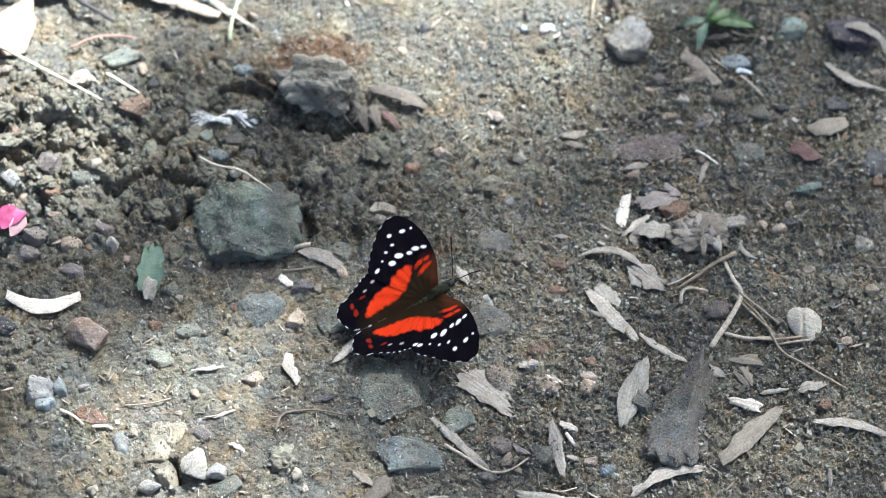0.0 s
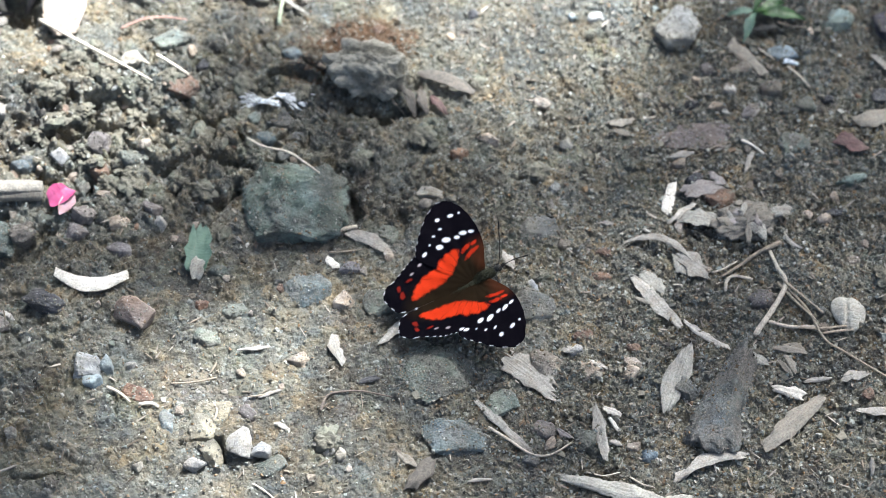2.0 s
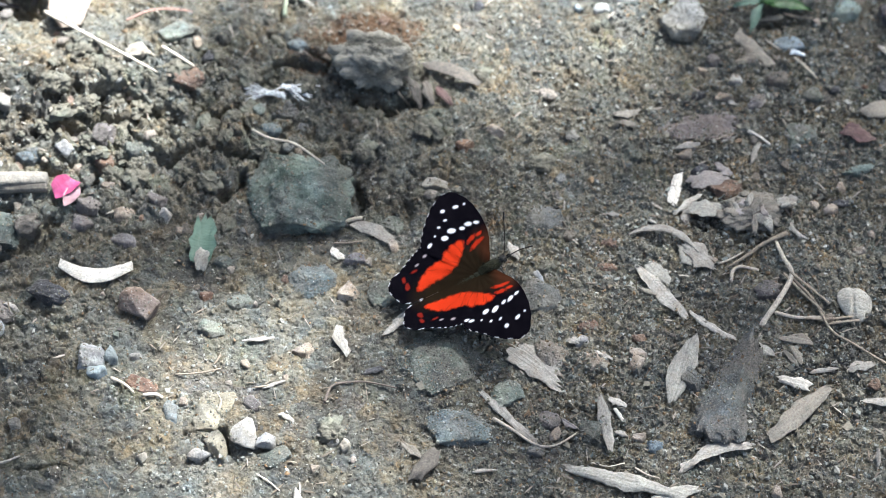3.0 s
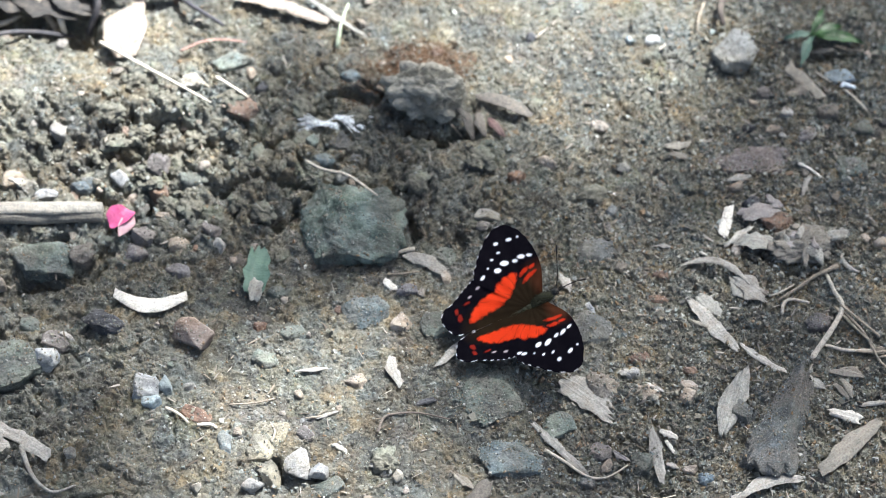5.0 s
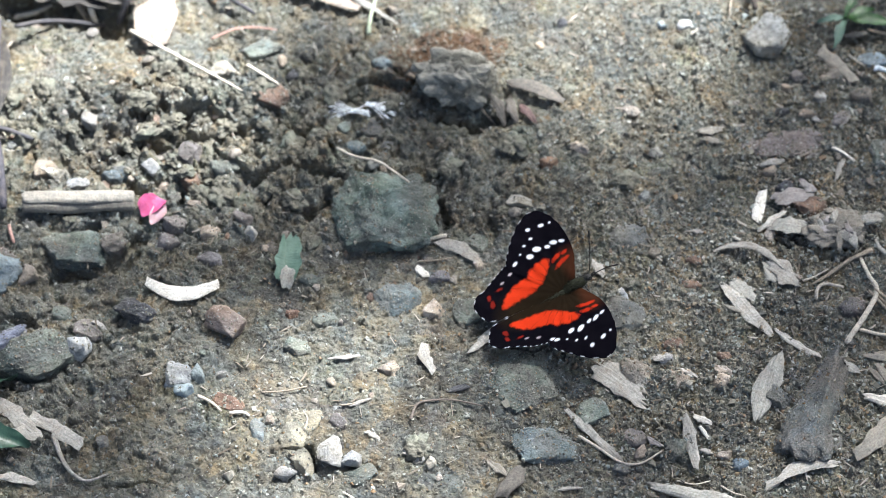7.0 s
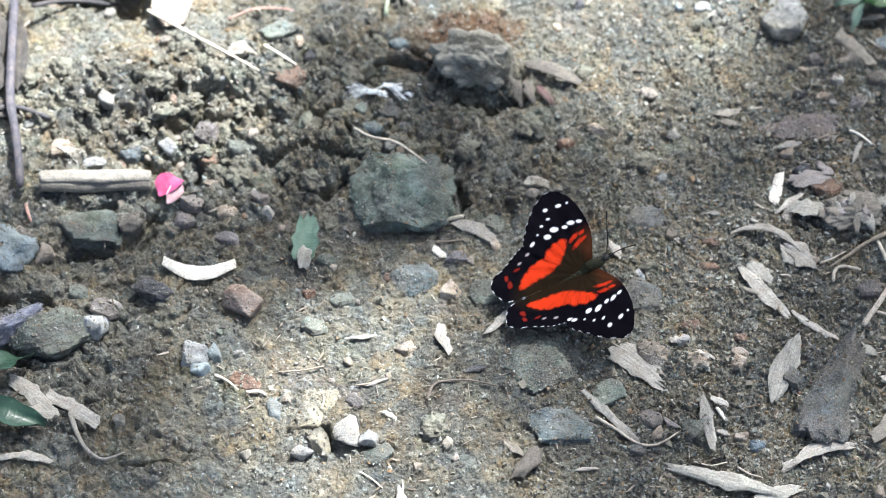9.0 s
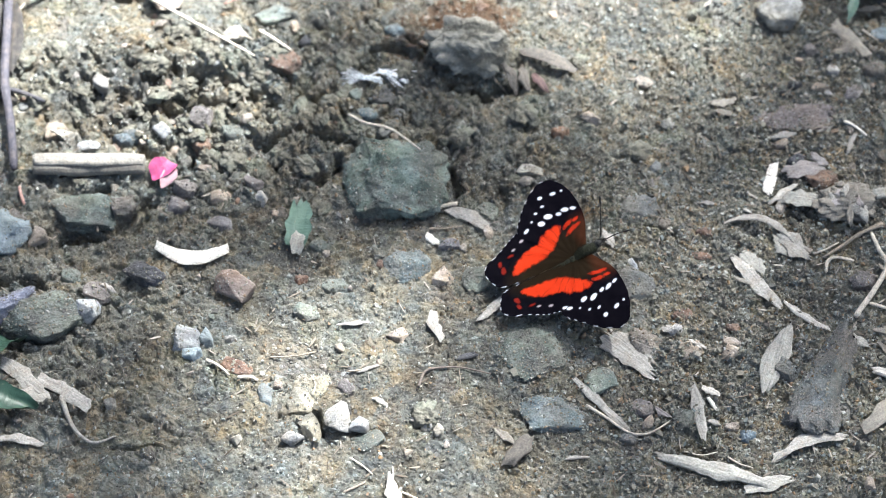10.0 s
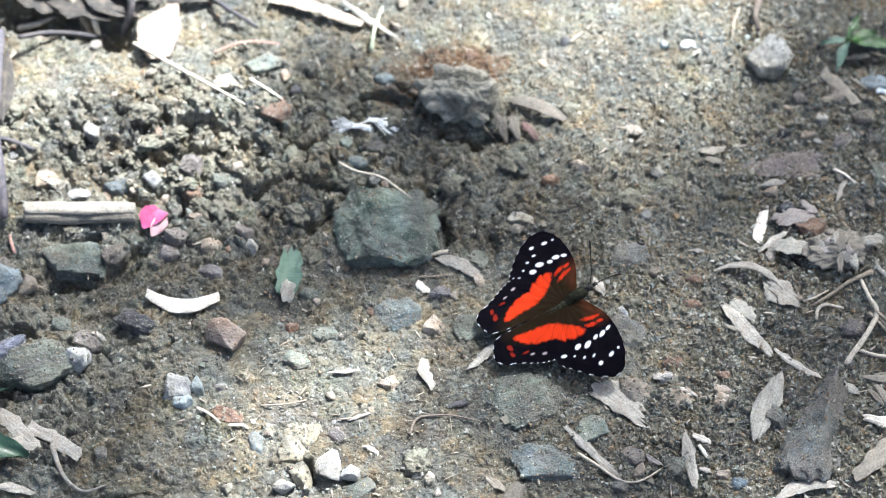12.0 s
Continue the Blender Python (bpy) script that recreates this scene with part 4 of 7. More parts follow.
stone(0.6, -24.8, 9.4, 10.7, 7, 20, STONE_GREEN, 7, "greenish stone at the tip of a wing", cuts=7, bury=0.6, name="stone")
stone(-66.4, -30.7, 11.9, 9.3, 8, -15, STONE_OCHRE, 8, "pinkish tan angular stone on the soil", cuts=8, bury=0.4, name="stone", worn=0.4)
stone(-45.7, -37.5, 8.4, 7.9, 5, 0, STONE_GREEN, 9, "small pale green stone pressed into soil", cuts=6, bury=0.6, name="stone")
stone(-20.5, -44.2, 7.1, 5.4, 4, 0, STONE_TAN, 10, "small tan pebble half sunk in soil", cuts=5, bury=0.6, name="pebble")
stone(34.7, -58.0, 9.4, 8.6, 6, -12, STONE_GREEN, 11, "flat grey-green stone with a clean top", cuts=8, bury=0.6, name="stone")
stone(46.9, -45.2, 10.0, 8.9, 7, -10, STONE_BROWN, 12, "brown-grey stone beside a frayed chip", cuts=7, bury=0.6, name="stone")
stone(44.3, -27.7, 11.6, 12.5, 6, 70, STONE_SLATE, 13, "dark blue-grey stone under the edge of a wing", cuts=4, bury=0.62, name="stone")
stone(46.1, -1.5, 11.9, 10.4, 5, 20, STONE_SLATE, 14, "flat dark grey stone flush with the soil", cuts=4, bury=0.66, name="stone")
stone(85.6, -54.3, 7.1, 7.9, 7, 40, STONE_SLATE, 15, "dark rounded pebble beside a grey bark chip", cuts=5, bury=0.6, name="pebble")
stone(56.7, -68.4, 8.4, 8.2, 6, 30, STONE_GREEN, 16, "olive-grey rounded pebble in soil", cuts=5, bury=0.6, name="pebble")
stone(45.6, -65.5, 7.4, 6.4, 5, -10, STONE_PURPLE, 17, "dull purple-grey pebble in soil", cuts=5, bury=0.6, name="pebble")
stone(-91.1, -26.8, 13.6, 7.0, 7, -8, STONE_BLACK, 18, "dark blue-black stone lying in the soil", cuts=7, bury=0.36, name="stone")
stone(-107.3, -38.2, 8.7, 7.5, 8, -20, STONE_BLUEWHITE, 19, "pale grey-white angular stone chip", cuts=9, bury=0.4, name="stone", worn=0.4)
stone(-72.2, -9.0, 4.5, 8.9, 5, 80, STONE_PURPLE, 20, "flat grey stone flake on edge", cuts=8, bury=0.6, name="stone")
stone(-84.4, -2.7, 8.1, 6.8, 8, 10, STONE_PURPLE, 21, "purplish angular stone below a pink petal", cuts=9, bury=0.6, name="stone")
stone(-110.6, -4.4, 20.0, 12.0, 8, -4, STONE_GREEN, 22, "large dusty grey-green stone jutting over a hollow", cuts=3, bury=0.36, name="stone")
stone(-98.1, -2.2, 10.6, 6.1, 10, 38, STONE_BROWN, 23, "dark brown broken stone on a small ledge", cuts=9, bury=0.6, name="stone")
stone(-132.4, -11.8, 14.8, 16.4, 13, -30, STONE_SKY, 24, "blue-grey block of stone at the ledge", cuts=9, bury=0.6, name="stone")
stone(-129.8, -37.5, 21.0, 8.2, 12, 28, STONE_LAVENDER, 25, "long bluish purple stone lying askew", cuts=6, bury=0.6, name="stone")
stone(-118.0, -40.4, 24.2, 15.0, 15, 22, STONE_GREEN, 26, "dark green-grey stone under the leaves", cuts=7, bury=0.6, name="stone")
stone(-120.0, 20.4, 8.1, 6.1, 7, 20, STONE_TAN, 27, "tan elongated stone above a stick", cuts=9, bury=0.6, name="stone", worn=0.5)
stone(-98.2, 18.2, 6.8, 4.6, 6, 0, STONE_BLUE, 28, "grey stone fragment on the ledge", cuts=8, bury=0.6, name="stone")
stone(-89.6, 19.4, 5.5, 5.4, 7, 15, STONE_WHITE, 29, "whitish cube-like stone fragment", cuts=9, bury=0.6, name="stone", worn=0.5)
stone(-110.5, 15.1, 7.1, 4.3, 7, 0, STONE_WHITE, 30, "smooth white pebble behind a split stick", cuts=5, bury=0.6, name="pebble")
stone(-107.8, 33.9, 4.2, 5.7, 6, 60, STONE_WHITE, 31, "white oval pebble on crumbly soil", cuts=5, bury=0.3, name="pebble")
stone(-50.1, 53.8, 4.8, 3.9, 5, 0, STONE_BLACK, 32, "small black pebble on the soil", cuts=5, bury=0.6, name="pebble")
stone(119.4, 58.9, 10.0, 4.6, 4, 6, STONE_SKY, 33, "pale blue weathered chip of stone", cuts=7, bury=0.6, name="stone")
stone(135.9, 70.3, 13.2, 8.2, 8, 28, STONE_TEAL, 34, "blue-green smooth oval stone", cuts=2, bury=0.66, name="stone", worn=0.5)
stone(155.2, 69.2, 18.1, 12.9, 9, -10, STONE_VIOLET, 35, "dark purple lump of stone", cuts=4, bury=0.38, name="stone")
chip(144.9, 36.6, 11.6, 5.8, 20, CHIP_BARK, 36, "grey flat oval flake on gravel", bend=0.0, name="flake", blunt=0.5, rag=0.4, thick=0.8)
stone(120.3, 26.2, 10.6, 10.4, 5, -20, STONE_GREEN, 37, "blue-grey stone sunk in the soil", cuts=6, bury=0.6, name="stone")
stone(136.2, 15.7, 9.6, 4.8, 6, 5, STONE_TEAL, 38, "pale green broken stone with a flat face", cuts=9, bury=0.6, name="stone", worn=0.5)
stone(150.6, -4.2, 5.8, 5.4, 4, -25, STONE_PALE, 39, "smooth pale grey flat pebble", cuts=5, bury=0.6, name="pebble")
stone(158.3, 24.1, 11.3, 10.7, 8, 0, STONE_BLACK, 40, "dark stone among gravel", cuts=8, bury=0.6, name="stone")
stone(148.0, 44.3, 7.4, 4.6, 6, 0, STONE_BLACK, 41, "black angular stone among gravel", cuts=8, bury=0.6, name="stone")
stone(131.7, 43.5, 5.5, 3.6, 5, 0, STONE_BLACK, 42, "black pebble among gravel", cuts=5, bury=0.6, name="pebble")
stone(24.0, 23.0, 5.5, 5.0, 6, 0, STONE_RUST, 43, "red-brown earthy stone on the soil", cuts=8, bury=0.6, name="stone")
stone(15.8, 9.4, 8.1, 3.6, 5, -14, STONE_PALE, 44, "beige stone flake on the soil", cuts=9, bury=0.6, name="stone", worn=0.5)
stone(86.9, 20.5, 4.8, 3.9, 5, 0, STONE_TAN, 45, "ochre pebble beside a white splinter", cuts=5, bury=0.6, name="pebble")
stone(-64.5, -55.4, 10.0, 5.4, 4, -10, STONE_RUST, 46, "rusty red flat stone in the soil", cuts=8, bury=0.6, name="stone")
stone(85.3, -54.1, 1.6, 1.8, 3, 0, STONE_SLATE, 47, "tiny dark pebble on the soil", cuts=5, bury=0.6, name="pebble")
stone(70.7, -45.9, 5.2, 4.3, 5, 0, STONE_TAN, 48, "pinkish tan pebble on the soil", cuts=5, bury=0.6, name="pebble")
stone(55.4, -41.0, 3.9, 3.6, 4, 0, STONE_WHITE, 49, "cream pebble on soil", cuts=5, bury=0.6, name="pebble")
stone(103.1, 45.8, 4.2, 3.6, 5, -20, STONE_WHITE, 50, "cream angular pebble on the soil", cuts=5, bury=0.6, name="pebble")
stone(93.4, 49.1, 3.2, 2.5, 4, 0, STONE_TAN, 51, "orange ochre pebble on the soil", cuts=5, bury=0.6, name="pebble")
stone(91.4, 41.2, 6.8, 3.2, 4, -8, STONE_BLACK, 52, "thin black stone sliver", cuts=8, bury=0.6, name="stone")
stone(-49.8, -11.5, 1.9, 2.1, 3, 0, STONE_GREEN, 53, "tiny green pebble on the soil", cuts=5, bury=0.6, name="pebble")
stone(108.0, -24.6, 8.7, 6.1, 6, 10, STONE_PURPLE, 54, "dark violet stone behind a bent straw", cuts=8, bury=0.6, name="stone")
stone(83.2, 12.1, 1.6, 1.8, 3, 0, STONE_TAN, 55, "tiny tan pebble on the soil", cuts=5, bury=0.6, name="pebble")
stone(-34.3, -29.7, 1.6, 1.8, 3, 0, STONE_TAN, 56, "tiny tan pebble on the soil", cuts=5, bury=0.6, name="pebble")
stone(-8.5, -25.1, 7.4, 7.1, 6, 20, STONE_TAN, 57, "ochre crumbly stone beside blue stone", cuts=9, bury=0.6, name="stone", worn=0.5)
stone(-43.4, -16.2, 7.4, 4.6, 6, 0, STONE_GREEN, 58, "grey-green stone beside a folded leaf", cuts=7, bury=0.6, name="stone")
stone(-63.1, 3.5, 4.2, 6.1, 6, 60, STONE_PURPLE, 59, "lilac-grey small stone on the soil", cuts=8, bury=0.6, name="stone")
stone(-71.7, -0.7, 6.5, 5.0, 6, 20, STONE_TAN, 60, "ochre and white small stone", cuts=9, bury=0.6, name="stone", worn=0.5)
stone(-60.6, -1.1, 4.2, 4.3, 6, 0, STONE_PALE, 61, "pale small stone on the soil", cuts=9, bury=0.6, name="stone", worn=0.5)
stone(-43.6, -74.6, 6.4, 10.0, 7, 4, STONE_BUFF, 62, "pale buff broken stone slab on edge", cuts=9, bury=0.42, name="stone", worn=0.5)
stone(-29.7, 10.9, 1.6, 1.8, 3, 0, STONE_TAN, 63, "tiny tan pebble on the soil", cuts=5, bury=0.6, name="pebble")
stone(-128.9, -7.4, 6.5, 5.4, 8, 0, STONE_TAN, 64, "grey-tan stone fragment at the ledge", cuts=9, bury=0.6, name="stone", worn=0.5)
stone(-123.9, -12.1, 6.5, 6.4, 8, 30, STONE_TAN, 65, "tan stone fragment at the ledge", cuts=9, bury=0.6, name="stone", worn=0.5)
stone(-112.2, -25.7, 6.5, 6.1, 6, 0, STONE_GREEN, 66, "grey stone half covered by soil", cuts=7, bury=0.6, name="stone")
stone(-104.7, -30.5, 7.1, 4.6, 5, 0, STONE_PURPLE, 67, "purple-brown flat stone on the soil", cuts=8, bury=0.6, name="stone")
stone(-76.4, -27.2, 1.6, 1.8, 3, 0, STONE_TAN, 68, "tiny tan pebble on the soil", cuts=5, bury=0.6, name="pebble")
stone(-100.7, 17.1, 6.5, 4.3, 6, 0, STONE_BLUE, 69, "grey stone fragment above a pink petal", cuts=8, bury=0.6, name="stone")
stone(-91.1, 28.7, 1.6, 1.8, 3, 0, STONE_TAN, 70, "tiny tan pebble on the soil", cuts=5, bury=0.6, name="pebble")
stone(-85.9, 27.9, 7.1, 5.4, 8, 35, STONE_PURPLE, 71, "purple-grey stone at a crack in the soil", cuts=9, bury=0.6, name="stone")
stone(-69.4, 19.6, 8.1, 7.1, 9, 0, STONE_GREEN, 72, "dull green stone in crumbly soil", cuts=8, bury=0.6, name="stone")
stone(-24.0, 58.5, 7.4, 6.4, 8, 0, STONE_BLUE, 73, "grey-blue stone in crumbly soil", cuts=7, bury=0.6, name="stone")
stone(-60.5, 61.5, 14.5, 7.1, 8, 10, STONE_GREEN, 74, "broad green-grey stone behind a reddish stem", cuts=7, bury=0.6, name="stone")
stone(-69.9, 52.1, 9.7, 6.4, 7, 0, STONE_PALE, 75, "pale flat stone under a straw", cuts=9, bury=0.6, name="stone", worn=0.5)
stone(-56.5, 44.5, 11.3, 7.1, 7, 0, STONE_RUST, 76, "red-brown stone in crumbly soil", cuts=7, bury=0.6, name="stone")
stone(-31.7, 29.2, 6.5, 4.6, 6, 0, STONE_BLUE, 77, "pale blue-grey small stone", cuts=8, bury=0.6, name="stone")
stone(-34.3, 0.4, 4.8, 7.1, 6, 0, STONE_PURPLE, 78, "lilac-grey stone flake beside the large stone", cuts=8, bury=0.6, name="stone")

# wood chips and dry leaf fragments
chip(-78.8, -17.5, 20.4, 4.2, -3, CHIP_WHITE, 79, "bright white curved wood shaving on soil", bend=-4.2, name="wood_chip", thick=0.8, blunt=0.6, rag=0.35, wave=0.3, lift=0.8)
chip(42.9, -48.6, 16.2, 7.8, -40, CHIP_CREAM, 82, "beige flat wood chip with a frayed end", bend=0.0, name="wood_chip", fray=1.0, blunt=0.85, taperend=0.5)
chip(82.2, -51.4, 21.1, 6.8, -108, CHIP_GREY, 83, "grey weathered bark chip with pointed ends", bend=0.0, name="wood_chip", rag=0.6, fray=0.3, blunt=0.25, thick=1.0)
chip(77.9, -25.7, 21.7, 4.7, -54, CHIP_CREAM, 84, "beige leathery leaf strip on soil", bend=0.0, name="dry_leaf_strip", fray=0.2, blunt=0.5)
chip(77.7, -19.1, 9.1, 4.4, -49, CHIP_GREY, 85, "grey flap of a dry leaf", bend=0.0, name="dry_leaf_strip", blunt=0.6)
chip(60.9, -67.5, 16.8, 4.1, -81, CHIP_CREAM, 86, "narrow tapering wood chip", bend=0.0, name="wood_chip", blunt=0.35, fray=0.3)
chip(34.8, -65.0, 21.7, 2.9, -48, CHIP_CREAM, 87, "narrow beige dry leaf strip with a stem", bend=0.0, name="dry_leaf_strip", blunt=0.4)
twig([(30.7, -65.3), (36.0, -69.1), (41.9, -73.5), (47.3, -73.7), (53.7, -69.5)], 0.48, 0.24, STRAW_PALE, 88, "thin curved pale stem", name="straw")
chip(64.5, -60.3, 5.4, 2.0, -28, CHIP_WHITE, 89, "small white splinter on the soil", bend=0.0, name="splinter", blunt=0.5)
chip(64.7, -64.4, 4.2, 1.2, -57, CHIP_WHITE, 90, "tiny white splinter on the soil", bend=0.0, name="splinter", blunt=0.8)
chip(91.4, -37.1, 14.9, 2.2, -35, CHIP_WHITE, 91, "white slender splinter on the soil", bend=-0.8, name="splinter", blunt=0.4)
chip(79.3, -10.0, 20.1, 2.4, -18, CHIP_CREAM, 92, "curling dry leaf strip with a dark base", bend=4.0, name="dry_leaf_strip", blunt=0.3, lift=1.5)
chip(88.9, -14.0, 9.9, 6.4, -37, CHIP_CREAM, 93, "torn lobe of a dry leaf", bend=0.0, name="dry_leaf_scrap", blunt=0.45, fray=0.8, lift=0.8)
chip(85.3, -14.2, 6.5, 3.7, -56, CHIP_GREY, 94, "small torn piece of dry leaf", bend=0.0, name="dry_leaf_scrap", blunt=0.5, fray=0.6)
chip(83.5, 8.5, 9.7, 3.1, -104, CHIP_WHITE, 95, "whitish flat wood chip", bend=0.0, name="wood_chip", blunt=0.7, rag=0.4)
chip(86.8, 3.2, 10.8, 2.2, 42, CHIP_CREAM, 96, "pale curved splinter among litter", bend=0.0, name="splinter", blunt=0.4, lift=1)
chip(97.6, 15.0, 5.9, 2.5, -42, CHIP_PINK, 97, "pinkish pale scrap on the soil", bend=0.0, name="dry_leaf_scrap", blunt=0.6)
chip(92.7, 11.0, 10.2, 5.8, 15, CHIP_PINK, 98, "faded lilac-grey scrap of dry leaf", bend=0.0, name="dry_leaf_scrap", blunt=0.6, fray=0.6, lift=1)
chip(90.8, 0.3, 10.3, 5.1, -9, CHIP_GREY, 99, "curled grey scrap of leaf litter", bend=0.0, name="dry_leaf_scrap", blunt=0.6, fray=0.6, lift=2)
chip(104.4, 4.0, 3.8, 1.0, 7, CHIP_WHITE, 100, "tiny white splinter on the soil", bend=0.0, name="splinter")
chip(94.8, 7.6, 2.6, 1.0, -19, CHIP_WHITE, 101, "tiny white splinter on the soil", bend=0.0, name="splinter")
chip(76.7, -2.0, 2.6, 1.0, -45, CHIP_CREAM, 102, "tiny pale splinter on the soil", bend=0.0, name="splinter")
chip(65.8, 0.5, 3.0, 1.2, -20, CHIP_CREAM, 103, "tiny pale splinter on the soil", bend=0.0, name="splinter")
twig([(110.7, -9.2), (112.5, -15.1), (114.4, -20.7), (110.2, -28.8), (104.7, -36.8)], 0.56, 0.81, STRAW_PALE, 104, "pale bent straw lying on the soil", name="straw", lift=1)
twig([(114.1, -7.1), (107.5, -10.5), (102.1, -14.5), (96.6, -18.0)], 0.73, 0.32, STRAW_BROWN, 105, "brownish thin twig on the soil", name="twig")
twig([(97.5, -22.6), (98.1, -19.4), (100.4, -17.9), (105.4, -18.9)], 0.48, 0.48, STRAW_PALE, 106, "small hooked straw on the soil", name="straw")
twig([(113.9, -20.1), (118.7, -25.0), (124.1, -30.2)], 0.40, 0.32, STRAW_BROWN, 107, "thin tan straw on the soil", name="straw")
twig([(114.1, -21.1), (119.9, -28.7), (124.0, -38.2), (129.6, -42.4), (141.2, -50.5)], 0.40, 0.32, STRAW_BROWN, 108, "long thin forked straw", name="straw")
twig([(114.9, -33.8), (122.6, -34.6), (130.6, -33.6)], 0.48, 0.32, STRAW_BROWN, 109, "thin tan straw on the soil", name="straw")
twig([(123.3, -35.7), (132.2, -35.1)], 0.40, 0.40, STRAW_BROWN, 110, "thin tan straw on the soil", name="straw")
chip(112.5, -55.7, 8.5, 3.2, -16, CHIP_WHITE, 112, "whitish gnawed wood chip", bend=0.0, name="wood_chip", blunt=0.8, fray=0.5, thick=1.1)
chip(113.2, -65.0, 24.2, 5.4, 43, CHIP_BARK, 113, "long grey-brown bark chip", bend=0.0, name="wood_chip", blunt=0.45, thick=1.0, lift=0.6)
chip(140.6, -62.8, 19.8, 2.9, -14, CHIP_CREAM, 114, "pale long wood splinter", bend=1.2, name="splinter", blunt=0.3, fray=0.4, lift=0.8)
chip(90.3, -77.9, 18.7, 4.1, 16, CHIP_CREAM, 115, "cream curved wood chip in front of the ridge stone", bend=2.2, name="wood_chip", blunt=0.3, fray=0.4, lift=0.8)
chip(82.4, -79.6, 4.9, 3.1, 53, CHIP_CREAM, 116, "cream broken chip end", bend=0.0, name="wood_chip", blunt=0.5, fray=0.5)
chip(65.2, -84.9, 32.8, 4.7, -16, SHELL, 117, "long whitish fibrous wood splinter", bend=0.0, name="wood_chip", blunt=0.4, fray=0.5, thick=1.4, lift=0.8)
chip(79.1, -88.5, 12.7, 4.4, 17, SHELL, 118, "whitish torn wood fragment", bend=0.0, name="wood_chip", blunt=0.4, fray=0.7, lift=0.8)
twig([(56.8, -78.5), (61.3, -79.7), (65.8, -78.5)], 0.24, 0.16, STRAW_PALE, 119, "fine pale fibre on the soil", name="fibre")
twig([(68.5, -79.6), (71.7, -82.1), (75.0, -83.3)], 0.32, 0.16, STRAW_PALE, 120, "fine pale fibre on the soil", name="fibre")
chip(28.2, -81.2, 6.3, 1.2, 1, CHIP_CREAM, 121, "thin pale splinter on the soil", bend=0.0, name="splinter")
chip(-9.6, -41.4, 10.0, 3.1, -75, CHIP_CREAM, 122, "pale curled leaf scrap standing in soil", bend=-1.0, name="dry_leaf_scrap", blunt=0.6, lift=0.8)
twig([(-18.5, -5.4), (-13.4, -3.7), (-9.4, -2.3), (-5.1, -1.3)], 0.40, 0.73, STRAW_PALE, 123, "pale pointed twig beside a dry leaf", name="twig")
chip(-2.4, -6.6, 12.7, 4.1, -31, CHIP_CREAM, 124, "pale beige dry leaf tip", bend=1.0, name="dry_leaf_strip", blunt=0.45)
twig([(-13.0, -9.3), (-7.8, -9.4), (-3.5, -8.8)], 0.32, 0.24, STRAW_BROWN, 125, "thin straw on the soil", name="straw")
chip(-12.2, -12.9, 4.2, 2.4, -47, CHIP_WHITE, 126, "small white chip on the soil", bend=0.0, name="wood_chip", blunt=0.7)
chip(5.0, -35.1, 11.3, 2.7, -128, CHIP_CREAM, 127, "beige splinter beneath the hindwing", bend=0.0, name="splinter", blunt=0.5)
chip(37.2, -13.6, 5.6, 2.9, -53, CHIP_CREAM, 128, "cream leaf scrap in front of the butterfly", bend=0.0, name="dry_leaf_scrap", blunt=0.5)
chip(44.1, -20.6, 3.4, 2.0, -57, STONE_BLUEWHITE, 129, "pale blue flake on the soil", bend=0.0, name="flake", blunt=0.6)
chip(-33.1, -41.7, 9.1, 1.2, 11, CHIP_CREAM, 130, "thin pale straw piece", bend=0.0, name="splinter")
chip(-28.6, -55.6, 6.5, 1.2, 20, CHIP_CREAM, 131, "thin yellowish splinter on the soil", bend=0.0, name="splinter")
twig([(-14.7, -61.0), (-12.9, -56.3), (-8.3, -55.0), (-2.9, -54.9), (4.8, -56.5)], 0.40, 0.24, TWIG_DARK, 132, "thin dark brown rootlet", name="rootlet")
chip(-1.7, -50.7, 5.6, 2.0, 20, STONE_BLACK, 133, "dark flake on the soil", bend=0.0, name="flake", blunt=0.6)
twig([(-72.6, -54.3), (-68.9, -56.3), (-65.9, -59.0)], 0.56, 0.32, STRAW_PALE, 134, "pale pinkish strip on the soil", name="straw")
twig([(-63.7, -59.5), (-60.4, -59.0), (-58.3, -59.7)], 0.56, 0.40, STRAW_PALE, 135, "small pale curved strip", name="straw")
chip(11.8, -46.1, 9.3, 1.0, -2, CHIP_GREY, 136, "thin splinter on the flat stone", bend=0.0, name="splinter")
chip(87.6, 22.5, 7.2, 1.9, 11, CHIP_CREAM, 137, "cream forked splinter on the soil", bend=0.0, name="splinter", fray=0.5)
twig([(105.5, 28.3), (108.3, 26.4), (111.6, 23.3)], 0.48, 0.32, STRAW_WHITE, 138, "white curved straw on the soil", name="straw")
chip(107.3, 20.8, 7.7, 1.7, -113, CHIP_CREAM, 139, "pale curved husk on the soil", bend=-0.3, name="dry_leaf_scrap")
chip(117.8, -5.8, 7.1, 1.5, -48, CHIP_CREAM, 140, "pale curled shaving on the soil", bend=-1.1, name="shaving")
chip(108.9, 56.5, 14.8, 4.4, -50, CHIP_BARK, 141, "grey-tan flat bark chip", bend=0.0, name="wood_chip", blunt=0.8, thick=1.0)
twig([(120.6, 54.4), (123.5, 50.8), (126.5, 46.4)], 0.48, 0.32, STRAW_PALE, 142, "pale straw on the soil", name="straw")
chip(121.8, 55.7, 4.3, 1.5, -12, CHIP_SKY, 143, "small pale blue-white chip", bend=0.0, name="wood_chip", blunt=0.9, thick=0.8)
chip(154.7, 53.9, 19.7, 2.9, -32, CHIP_CREAM, 144, "pale curved leaf strip", bend=-2.6, name="dry_leaf_strip", blunt=0.3, lift=1)
